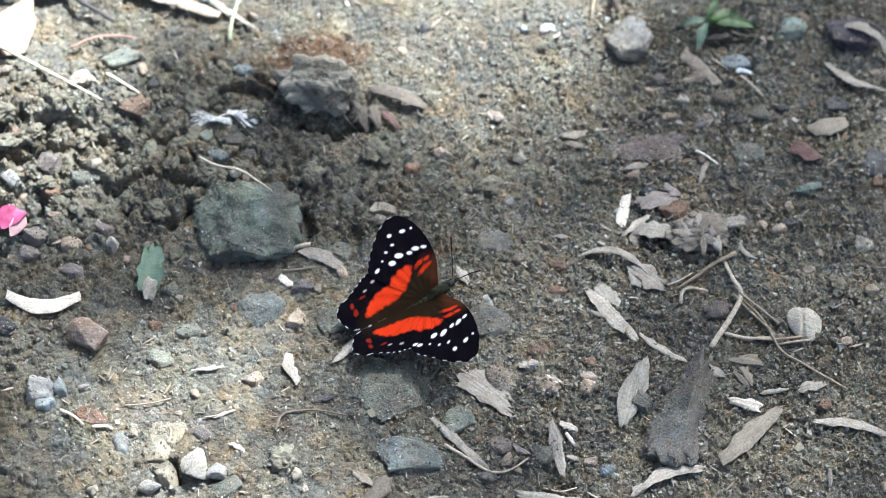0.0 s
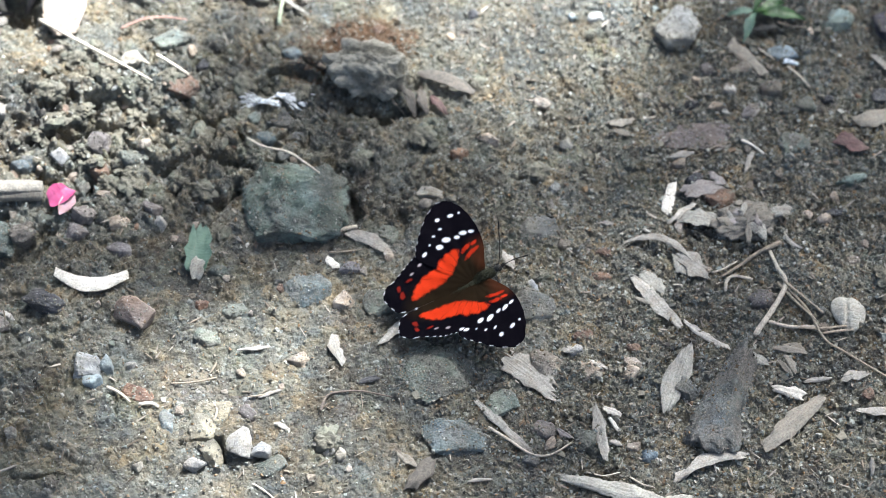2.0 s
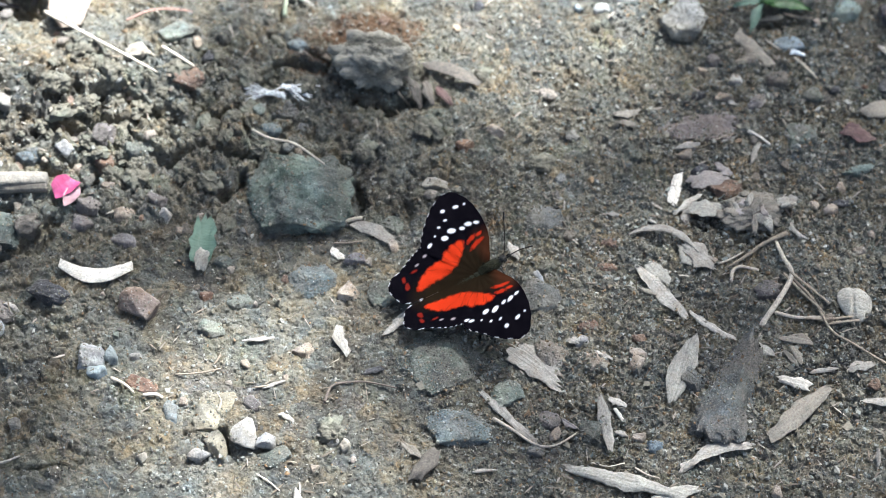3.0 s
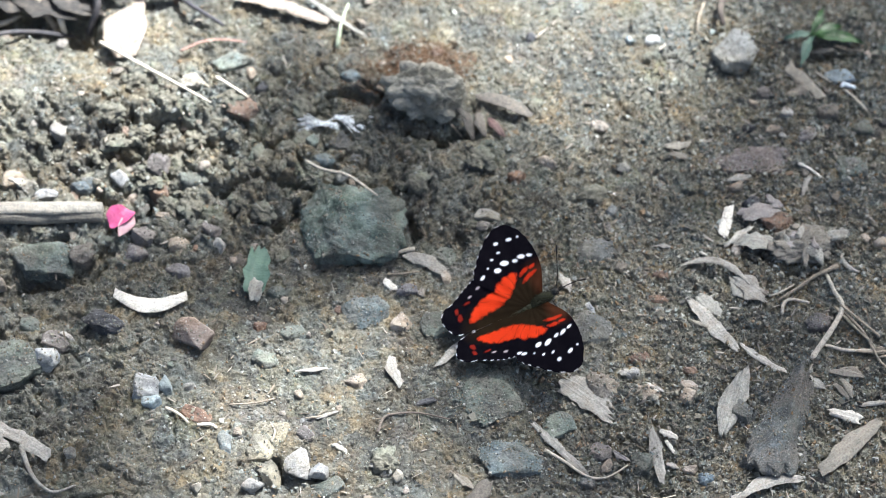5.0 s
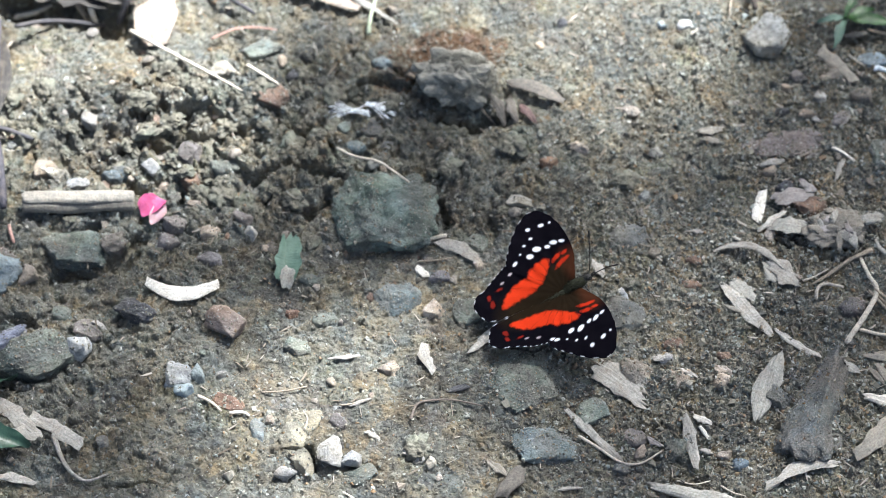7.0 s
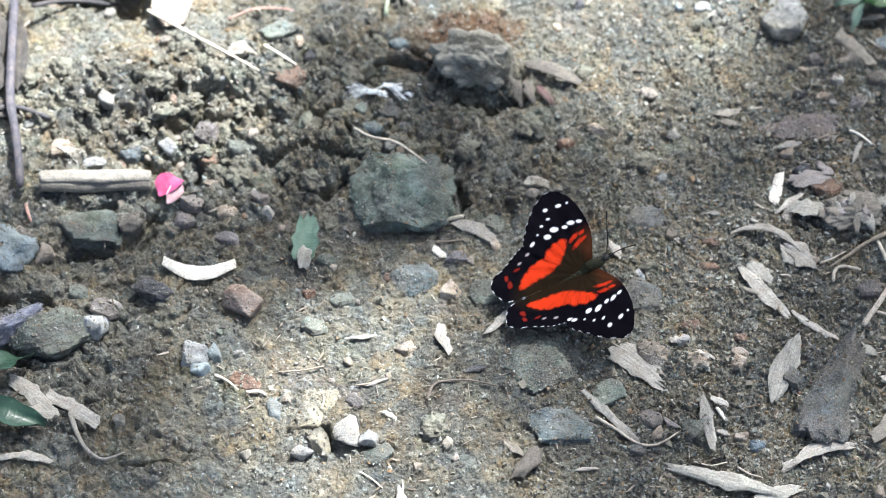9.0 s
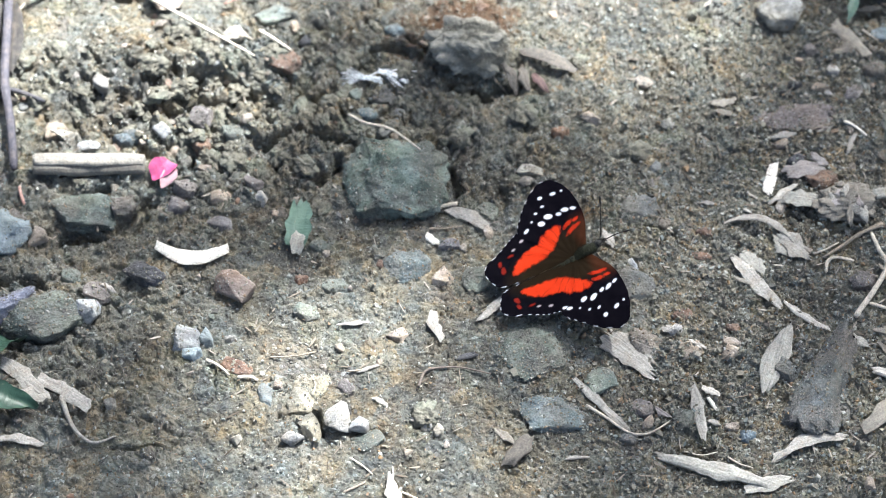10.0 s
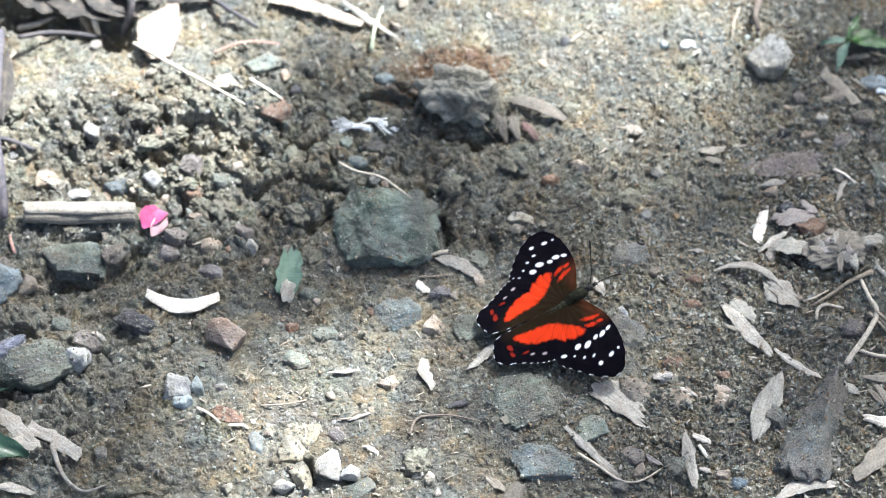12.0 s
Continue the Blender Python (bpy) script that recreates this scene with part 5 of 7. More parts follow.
chip(157.8, 65.3, 16.4, 3.1, -38, CHIP_CREAM, 145, "tan curved bark strip over a dark stone", bend=1.0, name="wood_chip", blunt=0.6, lift=6)
chip(136.7, 27.8, 8.5, 5.4, -10, LEAF_RED, 146, "faded purple-red dry leaf scrap", bend=0.0, name="dry_leaf_scrap", blunt=0.4, fray=0.6, lift=1)
twig([(142.5, 35.9), (146.7, 34.9), (147.4, 31.2)], 0.24, 0.24, STRAW_BROWN, 147, "thin curled stem on the soil", name="straw")
chip(130.2, 3.5, 5.2, 2.4, 4, STONE_BLACK, 148, "dark scrap of litter", bend=0.0, name="flake", blunt=0.6)
chip(133.7, -77.1, 4.5, 1.5, -95, CHIP_CREAM, 149, "small pale splinter on the soil", bend=0.0, name="splinter")
chip(112.4, -47.6, 6.4, 1.7, -57, CHIP_BARK, 150, "brown thin splinter on the soil", bend=0.0, name="splinter")
chip(121.1, -50.7, 7.9, 1.4, 5, CHIP_CREAM, 151, "thin pale splinter on the soil", bend=0.0, name="splinter")
chip(131.1, -49.5, 7.0, 3.1, 14, CHIP_CREAM, 152, "pale crumpled scrap on the soil", bend=0.0, name="dry_leaf_scrap", fray=0.6, blunt=0.5)
chip(104.8, -45.2, 4.4, 2.7, -34, STONE_BLUEWHITE, 153, "pale grey flake of stone", bend=0.0, name="flake", blunt=0.5)
chip(114.1, -41.7, 9.4, 2.0, -11, CHIP_BARK, 154, "flat brown splinter on the soil", bend=0.0, name="splinter")

# leaves, straws and debris at the far side
chip(-91.7, 71.8, 19.5, 11.9, -84, PAPER, 155, "bleached pale dry leaf piece lying flat", bend=0.0, name="dry_leaf_piece", rag=0.25, blunt=0.95, thick=0.6, lift=2, taperend=0.45)
twig([(-98.5, 66.9), (-87.4, 58.2), (-76.1, 50.0), (-64.1, 41.6)], 0.73, 0.32, STRAW_PALE, 156, "long bleached straw on the soil", name="straw", lift=1.0)
twig([(-74.7, 64.6), (-68.0, 67.6), (-61.5, 68.3), (-55.4, 67.9)], 0.40, 0.24, STRAW_PINK, 157, "thin reddish stem on the soil", name="straw", lift=1)
twig([(-63.6, 53.1), (-59.0, 49.7), (-53.9, 46.7)], 0.56, 0.40, STRAW_PALE, 158, "short pale straw on the soil", name="straw", lift=1)
chip(-45.7, 81.4, 29.1, 4.7, -16, PAPER, 159, "bleached curved dry leaf strip", bend=0.6, name="dry_leaf_strip", blunt=0.4, lift=2)
chip(-28.9, 79.3, 22.8, 2.0, -38, CHIP_GREY, 160, "thin grey leaf strip", bend=-0.8, name="dry_leaf_strip", blunt=0.3, lift=1)
twig([(-28.7, 68.2), (-27.8, 74.2), (-25.7, 84.4)], 0.73, 0.40, GRASS, 161, "pale green grass blade tip", name="grass_blade", lift=3)
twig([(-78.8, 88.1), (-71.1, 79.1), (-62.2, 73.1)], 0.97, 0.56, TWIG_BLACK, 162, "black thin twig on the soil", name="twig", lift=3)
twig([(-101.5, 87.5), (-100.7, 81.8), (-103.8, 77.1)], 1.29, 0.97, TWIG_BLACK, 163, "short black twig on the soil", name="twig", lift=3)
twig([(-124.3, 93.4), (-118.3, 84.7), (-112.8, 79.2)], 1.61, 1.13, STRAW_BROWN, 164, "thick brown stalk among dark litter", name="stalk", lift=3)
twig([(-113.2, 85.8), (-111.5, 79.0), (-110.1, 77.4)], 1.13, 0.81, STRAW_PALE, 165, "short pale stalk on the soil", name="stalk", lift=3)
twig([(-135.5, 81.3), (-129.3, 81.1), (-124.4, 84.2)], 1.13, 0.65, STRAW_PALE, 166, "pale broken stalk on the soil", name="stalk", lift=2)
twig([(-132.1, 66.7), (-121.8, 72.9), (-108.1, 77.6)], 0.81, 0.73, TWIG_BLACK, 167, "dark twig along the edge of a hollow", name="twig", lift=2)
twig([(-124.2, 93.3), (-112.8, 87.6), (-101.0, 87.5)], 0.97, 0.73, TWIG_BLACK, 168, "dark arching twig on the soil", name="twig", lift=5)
twig([(-138.2, 71.5), (-137.0, 53.1), (-135.7, 34.2), (-132.9, 20.9), (-130.3, 4.8)], 1.45, 1.25, TWIG_PURPLE, 169, "long purplish grey twig", name="twig", lift=3)
twig([(-145.0, 31.2), (-134.9, 32.0), (-123.9, 28.1)], 1.05, 0.65, TWIG_BLACK, 170, "dark crossing twig on the soil", name="twig", lift=2)
twig([(-144.1, 68.3), (-140.8, 49.7), (-142.8, 42.0)], 0.97, 0.65, TWIG_BLACK, 171, "dark thin twig on the soil", name="twig", lift=4)
twig([(-129.2, 1.9), (-128.4, -0.8), (-127.2, -3.9)], 0.48, 0.48, STRAW_PINK, 172, "tiny pinkish stalk on the soil", name="stalk")
twig([(-111.8, -9.7), (-111.0, -6.1), (-107.4, -5.4), (-106.1, -10.9)], 0.32, 0.24, STRAW_BROWN, 173, "small curled pale tendril", name="tendril")
twig([(86.8, 87.4), (84.9, 80.3), (85.9, 75.8)], 1.13, 0.81, TWIG_DARK, 174, "dark upright stem base", name="stem", lift=3)
twig([(80.7, 85.5), (78.5, 78.0), (78.1, 74.0)], 0.40, 0.24, STRAW_BROWN, 175, "thin grass straw on the soil", name="straw", lift=2)
chip(20.5, 46.2, 17.0, 4.2, -17, CHIP_DULL, 176, "dull grey-brown leaf strip beside the fibrous clod", bend=0.5, name="dry_leaf_strip", blunt=0.3, lift=1.5, rag=0.4)
chip(10.0, 39.4, 7.5, 3.4, -64, CHIP_DULL, 177, "brown leaf shred against the clod", bend=0.0, name="dry_leaf_scrap", blunt=0.4, lift=2)

# litter in the near corner
chip(-110.3, -64.4, 18.2, 4.1, -35, CHIP_CREAM, 178, "pale flat wood chip near green leaves", bend=0.0, name="wood_chip", blunt=0.7)
chip(-122.5, -59.3, 16.0, 4.7, -40, CHIP_CREAM, 179, "pale beige dry leaf strip", bend=0.0, name="dry_leaf_strip", blunt=0.5)
chip(-118.5, -65.3, 8.6, 4.7, -0, CHIP_CREAM, 180, "pale torn leaf piece under a green leaf", bend=0.0, name="dry_leaf_scrap", blunt=0.4)
twig([(-110.9, -66.3), (-108.9, -71.7), (-106.0, -76.6), (-101.3, -79.6), (-95.5, -77.2)], 0.81, 0.32, CHIP_CREAM, 181, "pale curved strip of bark", name="bark_strip")
chip(-124.1, -81.3, 18.0, 2.7, 7, CHIP_CREAM, 182, "pale curled leaf edge", bend=3.0, name="dry_leaf_strip", blunt=0.3)
chip(-131.7, -52.3, 17.3, 10.5, 33, LEAF_GREEN, 183, "dark green glossy leaf on the ground", bend=0.0, name="green_leaf", blunt=0.12, lift=6, thick=0.5, cup=2.0)
chip(-127.8, -68.2, 21.6, 9.2, -15, LEAF_GREEN, 184, "dark green glossy leaf on the ground", bend=0.0, name="green_leaf", blunt=0.12, lift=4, thick=0.5, cup=1.5)

# near-black leaves that put the hollow's shade into colour, with one green leaf
chip(-129.7, 85.7, 16.2, 10.2, -17, LEAF_SHADE, 185, "near-black leaf standing in for shade in a hollow", bend=0.0, name="dead_leaf", blunt=0.3, fray=0.5, lift=1)
chip(-117.6, 83.4, 19.7, 8.8, -16, LEAF_SHADE, 186, "near-black leaf standing in for shade in a hollow", bend=0.0, name="dead_leaf", blunt=0.3, fray=0.5, lift=1.5)
chip(-109.5, 85.3, 18.7, 9.5, -25, LEAF_SHADE, 187, "near-black leaf standing in for shade in a hollow", bend=0.0, name="dead_leaf", blunt=0.3, fray=0.5, lift=1.5)
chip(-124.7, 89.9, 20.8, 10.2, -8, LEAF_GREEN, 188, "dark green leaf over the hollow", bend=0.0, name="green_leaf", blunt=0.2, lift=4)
chip(-103.1, 88.1, 23.6, 6.8, -17, LEAF_SHADE, 189, "near-black leaf standing in for shade in a hollow", bend=0.0, name="dead_leaf", blunt=0.3, lift=3)
chip(-82.6, 85.7, 15.2, 4.1, 3, LEAF_SHADE, 190, "near-black leaf standing in for shade behind a bleached leaf", bend=0.0, name="dead_leaf", blunt=0.3, lift=2)
chip(-139.5, 32.9, 14.5, 6.8, -31, LEAF_SHADE, 191, "near-black leaf scrap standing in for shade under crossing twigs", bend=0.0, name="dead_leaf", blunt=0.3, fray=0.5, lift=1)

# leaf litter coloured near black to paint the shade on both sides of the twig
chip(-142.5, 60.0, 17.0, 9.0, -70, LEAF_SHADE, 192, "dark rotting leaf, deepening the shade beside a purplish twig", bend=0.0, name="dead_leaf", blunt=0.3, fray=0.5, lift=1)
chip(-141.0, 44.0, 13.0, 7.0, -100, LEAF_SHADE, 280, "dark rotting leaf, deepening the shade beside a purplish twig", bend=0.0, name="dead_leaf", blunt=0.3, fray=0.5, lift=1)
chip(-135.0, 52.0, 26.0, 4.2, -86, LEAF_SHADE, 281, "narrow near-black leaf strip standing in for shade along a purplish twig", bend=0.6, name="dead_leaf", blunt=0.3, fray=0.3, lift=0.6)

# small stones, shreds and crumbs round the litter
stone(97.8, 8.8, 10.0, 9.3, 8, 10, STONE_RUST, 192, "dark red-brown lump of earth in leaf litter", cuts=2, bury=0.6, name="stone")
stone(90.8, 14.2, 5.5, 5.0, 7, 0, STONE_BLACK, 193, "black stone behind pale litter", cuts=5, bury=0.6, name="stone")
stone(91.7, 30.4, 25.8, 13.2, 6, 4, STONE_CLAY, 194, "broad smooth purple-brown slab flush with the soil", cuts=2, bury=0.74, name="stone")
stone(106.5, 52.6, 6.5, 5.4, 6, 20, STONE_BROWN, 195, "brown stone beside a bark chip", cuts=6, bury=0.6, name="stone")
stone(96.9, 53.0, 4.5, 3.9, 5, 0, STONE_PURPLE, 196, "small violet-brown stone on the soil", cuts=6, bury=0.6, name="stone")
stone(100.5, 40.7, 7.1, 4.6, 5, -20, STONE_TAN, 197, "tan flat stone chip on gravel", cuts=8, bury=0.6, name="stone", worn=0.4)
stone(109.2, 38.3, 7.4, 4.6, 5, 25, STONE_PURPLE, 198, "violet-brown flat stone on gravel", cuts=8, bury=0.6, name="stone")
stone(114.8, 46.7, 6.5, 5.4, 6, 0, STONE_BROWN, 199, "brown stone among gravel", cuts=6, bury=0.6, name="stone")
stone(125.0, 40.8, 6.5, 5.4, 6, 0, STONE_GREEN, 200, "green-grey stone among gravel", cuts=6, bury=0.6, name="stone")
stone(119.8, 26.8, 9.0, 7.1, 6, 0, STONE_SLATE, 201, "blue-grey stone set in gravel", cuts=5, bury=0.6, name="stone")
stone(47.9, 41.3, 6.8, 3.6, 5, -8, STONE_TAN, 202, "tan flat stone chip on sand", cuts=8, bury=0.6, name="stone", worn=0.4)
stone(32.7, 28.1, 7.1, 3.6, 5, -20, STONE_TAN, 203, "tan thin stone flake on soil", cuts=8, bury=0.6, name="stone", worn=0.4)
stone(58.0, 71.8, 3.5, 2.9, 4, 0, STONE_SKY, 204, "pale green-blue chip of stone on sand", cuts=8, bury=0.6, name="stone")
stone(64.6, 71.2, 4.8, 4.3, 5, 20, STONE_BLUEWHITE, 205, "pale blue-grey chip of stone on sand", cuts=8, bury=0.6, name="stone")
stone(28.6, 72.0, 3.5, 3.6, 5, 0, STONE_BLACK, 206, "small dark pebble in pale sand", cuts=5, bury=0.6, name="pebble")
stone(-21.7, 78.0, 3.5, 3.9, 5, 0, STONE_BROWN, 207, "round brown pebble on sand", cuts=5, bury=0.6, name="pebble")
stone(42.0, -74.7, 5.8, 3.9, 5, 0, STONE_SLATE, 208, "dark grey pebble in the soil", cuts=5, bury=0.6, name="pebble")
stone(73.9, -73.8, 5.5, 3.6, 5, 0, STONE_SKY, 209, "pale blue stone chip in the soil", cuts=8, bury=0.6, name="stone")
stone(47.4, -69.9, 4.8, 3.6, 4, 30, STONE_TAN, 210, "pinkish tan stone chip in the soil", cuts=8, bury=0.6, name="stone", worn=0.4)
stone(71.3, -40.5, 4.2, 2.9, 4, -10, STONE_RUST, 211, "red-brown pebble in the soil", cuts=5, bury=0.6, name="pebble")
stone(63.5, -16.4, 6.5, 3.2, 3, -8, STONE_RUST, 212, "rusty red flake of stone in the soil", cuts=8, bury=0.6, name="stone")
stone(64.6, -8.8, 5.5, 3.2, 3, 0, STONE_RUST, 213, "orange-brown flake of stone in the soil", cuts=8, bury=0.6, name="stone")
stone(-66.6, -46.2, 3.5, 3.2, 5, 0, STONE_PALE, 214, "cream pebble beside blue-white stone", cuts=5, bury=0.6, name="pebble")
stone(-47.8, -26.8, 4.8, 3.9, 5, 20, STONE_RUST, 215, "rusty small stone beside a dark sliver", cuts=7, bury=0.6, name="stone")
stone(-34.3, -61.2, 5.5, 4.3, 3, -25, STONE_PURPLE, 216, "violet-grey flat flake on sand", cuts=9, bury=0.6, name="stone", worn=0.4)
stone(-27.9, -76.9, 9.7, 7.1, 4, 0, STONE_GREEN, 217, "green-grey stone flush with sand", cuts=3, bury=0.7, name="stone")
stone(-104.0, -32.5, 9.0, 6.1, 6, -15, STONE_PURPLE, 218, "violet-brown stone in dark soil", cuts=7, bury=0.6, name="stone")
stone(-101.2, -30.4, 4.2, 2.5, 5, -25, STONE_WHITE, 219, "small white stone flake", cuts=9, bury=0.6, name="stone", worn=0.4)
stone(-78.2, 15.3, 6.5, 6.1, 8, 0, STONE_RUST, 220, "red-brown stone on broken soil", cuts=7, bury=0.6, name="stone")
stone(-82.3, 1.7, 7.4, 5.4, 8, -20, STONE_PURPLE, 221, "dark violet stone on broken soil", cuts=7, bury=0.6, name="stone")
stone(-117.2, 18.7, 9.7, 5.4, 8, 0, STONE_PALE, 222, "pale stone on crumbled soil", cuts=7, bury=0.6, name="stone", worn=0.5)
stone(-78.4, 23.2, 7.4, 6.1, 9, 20, STONE_PURPLE, 223, "violet-grey stone at the end of a crack", cuts=8, bury=0.6, name="stone")
stone(-26.8, 36.0, 9.7, 5.4, 7, 0, STONE_SLATE, 224, "grey stone below fibre tufts", cuts=6, bury=0.6, name="stone")
stone(-38.3, -28.8, 8.1, 5.4, 5, 0, STONE_GREEN, 225, "green-grey stone flush with damp soil", cuts=3, bury=0.7, name="stone")
stone(2.6, -2.8, 8.1, 7.9, 4, 0, STONE_GREEN, 226, "green-grey stone flush with soil by a leaf", cuts=3, bury=0.68, name="stone")
stone(-7.0, -14.4, 6.5, 4.3, 5, 0, STONE_PURPLE, 227, "violet-grey flat flake in damp soil", cuts=8, bury=0.6, name="stone")
chip(13.3, 39.8, 8.7, 2.7, -75, CHIP_DULL, 228, "brown leaf shred beside the clod", bend=0.0, name="dry_leaf_scrap", blunt=0.4, lift=2)
chip(17.8, 39.3, 7.5, 3.1, -58, LEAF_RED, 229, "dull red-brown leaf shred beside the clod", bend=0.0, name="dry_leaf_scrap", blunt=0.4, lift=1.5)
chip(8.4, 41.9, 7.2, 2.0, -47, CHIP_DULL, 230, "brown leaf shred beside the clod", bend=0.0, name="dry_leaf_scrap", blunt=0.3, lift=3)
twig([(2.6, 43.2), (5.9, 39.2), (8.9, 38.0)], 0.32, 0.16, STRAW_BROWN, 231, "thin root hanging from the clod", name="rootlet", lift=2)
chip(71.0, 35.1, 7.4, 2.4, 7, CHIP_BARK, 232, "orange-brown leaf crumb on soil", bend=0.0, name="dry_leaf_scrap", fray=0.8, blunt=0.5)
chip(71.0, 31.0, 4.5, 2.0, -17, CHIP_BARK, 233, "orange-brown leaf crumb on soil", bend=0.0, name="dry_leaf_scrap", fray=0.8, blunt=0.5)
twig([(95.3, 24.5), (98.6, 26.3), (102.3, 28.0)], 0.24, 0.16, STRAW_BROWN, 234, "thin brown straw on the soil", name="straw")
twig([(112.5, 60.8), (114.8, 58.1), (116.8, 56.2)], 0.32, 0.24, STRAW_PALE, 235, "short pale straw on the soil", name="straw")
twig([(119.1, 72.2), (122.7, 69.5), (127.4, 68.2)], 0.40, 0.32, STRAW_BROWN, 236, "short tan straw under a seedling", name="straw")
chip(115.5, 70.3, 7.4, 2.0, 13, CHIP_BARK, 237, "tan wood chip under a seedling", bend=0.0, name="wood_chip")
chip(101.5, 39.3, 4.0, 1.7, -56, CHIP_CREAM, 238, "small cream splinter on gravel", bend=0.0, name="splinter")
chip(109.4, 37.1, 3.9, 1.7, 29, CHIP_CREAM, 239, "small cream splinter on gravel", bend=0.0, name="splinter")
chip(65.1, -70.2, 3.7, 1.5, -26, CHIP_CREAM, 240, "small cream splinter in soil", bend=0.0, name="splinter")
chip(51.0, -67.1, 4.8, 1.7, -40, CHIP_PINK, 241, "pale pinkish splinter in soil", bend=0.0, name="splinter")
chip(60.6, -45.6, 4.0, 1.5, -43, CHIP_WHITE, 242, "small white splinter in soil", bend=0.0, name="splinter")
chip(-24.7, -65.6, 4.2, 1.4, -24, CHIP_CREAM, 243, "thin pale splinter on sand", bend=0.0, name="splinter")
chip(-13.7, -71.4, 5.6, 1.7, -13, CHIP_CREAM, 244, "pale shred among white stones", bend=0.0, name="splinter")
chip(8.6, -75.2, 6.0, 3.0, -49, CHIP_BARK, 245, "grey-brown dry leaf shred beside blue stone", bend=0.0, name="dry_leaf_scrap", fray=0.6)
chip(12.6, -80.0, 11.5, 4.6, 57, CHIP_DULL, 246, "brown slanting bark flake in soil", bend=0.0, name="wood_chip", blunt=0.55, fray=0.3, thick=1.6, lift=1.0)
chip(-20.2, -92.8, 12.0, 3.6, 102, CHIP_CREAM, 282, "pale frayed wood shred on sand", bend=0.4, name="wood_chip", blunt=0.6, fray=1.0, lift=0.4)
twig([(-32.6, -82.2), (-29.4, -84.6), (-26.2, -87.6)], 0.30, 0.22, STRAW_PALE, 283, "thin pale straw on sand", name="straw")
twig([(-33.8, -93.0), (-31.0, -91.6), (-28.2, -89.8)], 0.34, 0.26, STRAW_BROWN, 284, "thin tan straw on sand", name="straw")
twig([(-18.4, -93.0), (-14.8, -94.4), (-11.0, -95.6)], 0.30, 0.22, STRAW_PALE, 285, "thin pale straw beside a frayed shred", name="straw")
twig([(-34.4, -56.7), (-30.6, -56.2), (-26.5, -54.7)], 0.24, 0.24, STRAW_BROWN, 247, "thin yellow straw on sand", name="straw")
stone(-43.3, -61.2, 11.3, 10.7, 5, 20, STONE_BUFF, 248, "buff crumbling flake of rock flush with sand", cuts=4, bury=0.8, name="stone")
stone(-36.3, -71.7, 7.4, 9.6, 9, 20, STONE_WHITE, 249, "bright white angular quartz stone", cuts=9, bury=0.4, name="stone", worn=0.5)
stone(-30.2, -73.3, 5.8, 5.7, 7, -30, STONE_WHITE, 250, "small white angular quartz stone", cuts=9, bury=0.4, name="stone", worn=0.5)
stone(-46.5, -66.0, 8.0, 9.0, 5, 30, STONE_BUFF, 251, "pale buff stone beside a crack", cuts=8, bury=0.6, name="stone", worn=0.6)
stone(-48.0, -77.3, 6.5, 4.6, 6, 0, STONE_WHITE, 252, "whitish stone at a crack", cuts=6, bury=0.42, name="stone", worn=0.5)
stone(-63.4, -78.0, 3.2, 3.2, 5, 0, STONE_PALE, 253, "pale small stone by a crack", cuts=8, bury=0.6, name="stone", worn=0.5)
stone(-12.2, -73.1, 3.5, 3.2, 5, 0, STONE_PALE, 254, "small cream stone bit on sand", cuts=5, bury=0.6, name="pebble")
stone(-9.1, -73.8, 3.5, 3.6, 5, 30, STONE_PALE, 255, "small cream stone bit on sand", cuts=5, bury=0.6, name="pebble")
chip(-13.8, -70.9, 5.7, 2.2, -10, CHIP_CREAM, 256, "pale bark chip beside small cream stones", bend=0.0, name="wood_chip", blunt=0.6, thick=0.8)
stone(-56.0, -64.3, 3.9, 7.9, 4, 10, STONE_BLUE, 257, "pale grey flake pressed into sand", cuts=8, bury=0.66, name="stone", worn=0.6)
stone(-78.4, -47.6, 8.4, 10.6, 7, 10, STONE_BLUEWHITE, 258, "mottled grey-white rounded stone", cuts=4, bury=0.45, name="stone")
stone(-73.2, -47.0, 4.2, 6.1, 6, 20, STONE_SKY, 259, "small pale blue stone", cuts=4, bury=0.5, name="stone")
stone(-76.6, -52.2, 5.8, 4.3, 6, 5, STONE_SKY, 260, "small bluish pebble on the soil", cuts=4, bury=0.5, name="stone")
twig([(-43.4, -64.1), (-42.6, -61.0), (-43.9, -57.7)], 0.32, 0.16, STRAW_PALE, 261, "pale thin stem on sand", name="straw", lift=0.5)
twig([(-36.8, 26.0), (-31.3, 20.1), (-24.7, 17.1), (-19.6, 14.1), (-14.5, 11.9)], 0.48, 0.32, STRAW_PALE, 262, "pale curved straw lying over a large stone", name="straw", lift=7)
twig([(-55.4, -52.1), (-48.5, -51.7), (-43.1, -50.2)], 0.24, 0.24, STRAW_BROWN, 263, "thin tan straw on the soil", name="straw")
chip(100.0, 26.1, 5.3, 1.0, 30, CHIP_CREAM, 264, "thin pale splinter on the soil", bend=0.0, name="splinter")
stone(-52.8, -60.7, 2.6, 2.5, 4, 0, STONE_TAN, 265, "buff pebble in sand", cuts=5, bury=0.6, name="pebble")
chip(88.8, -35.1, 3.7, 1.5, -49, CHIP_CREAM, 266, "small cream splinter in soil", bend=0.0, name="splinter")
chip(115.6, -40.4, 5.6, 2.4, -17, CHIP_BARK, 267, "tan wood splinter beside the ridge stone", bend=0.0, name="splinter")
chip(104.9, -45.1, 5.1, 3.4, -40, CHIP_GREY, 268, "pale grey flake of bark beside the ridge stone", bend=0.0, name="wood_chip", blunt=0.6)
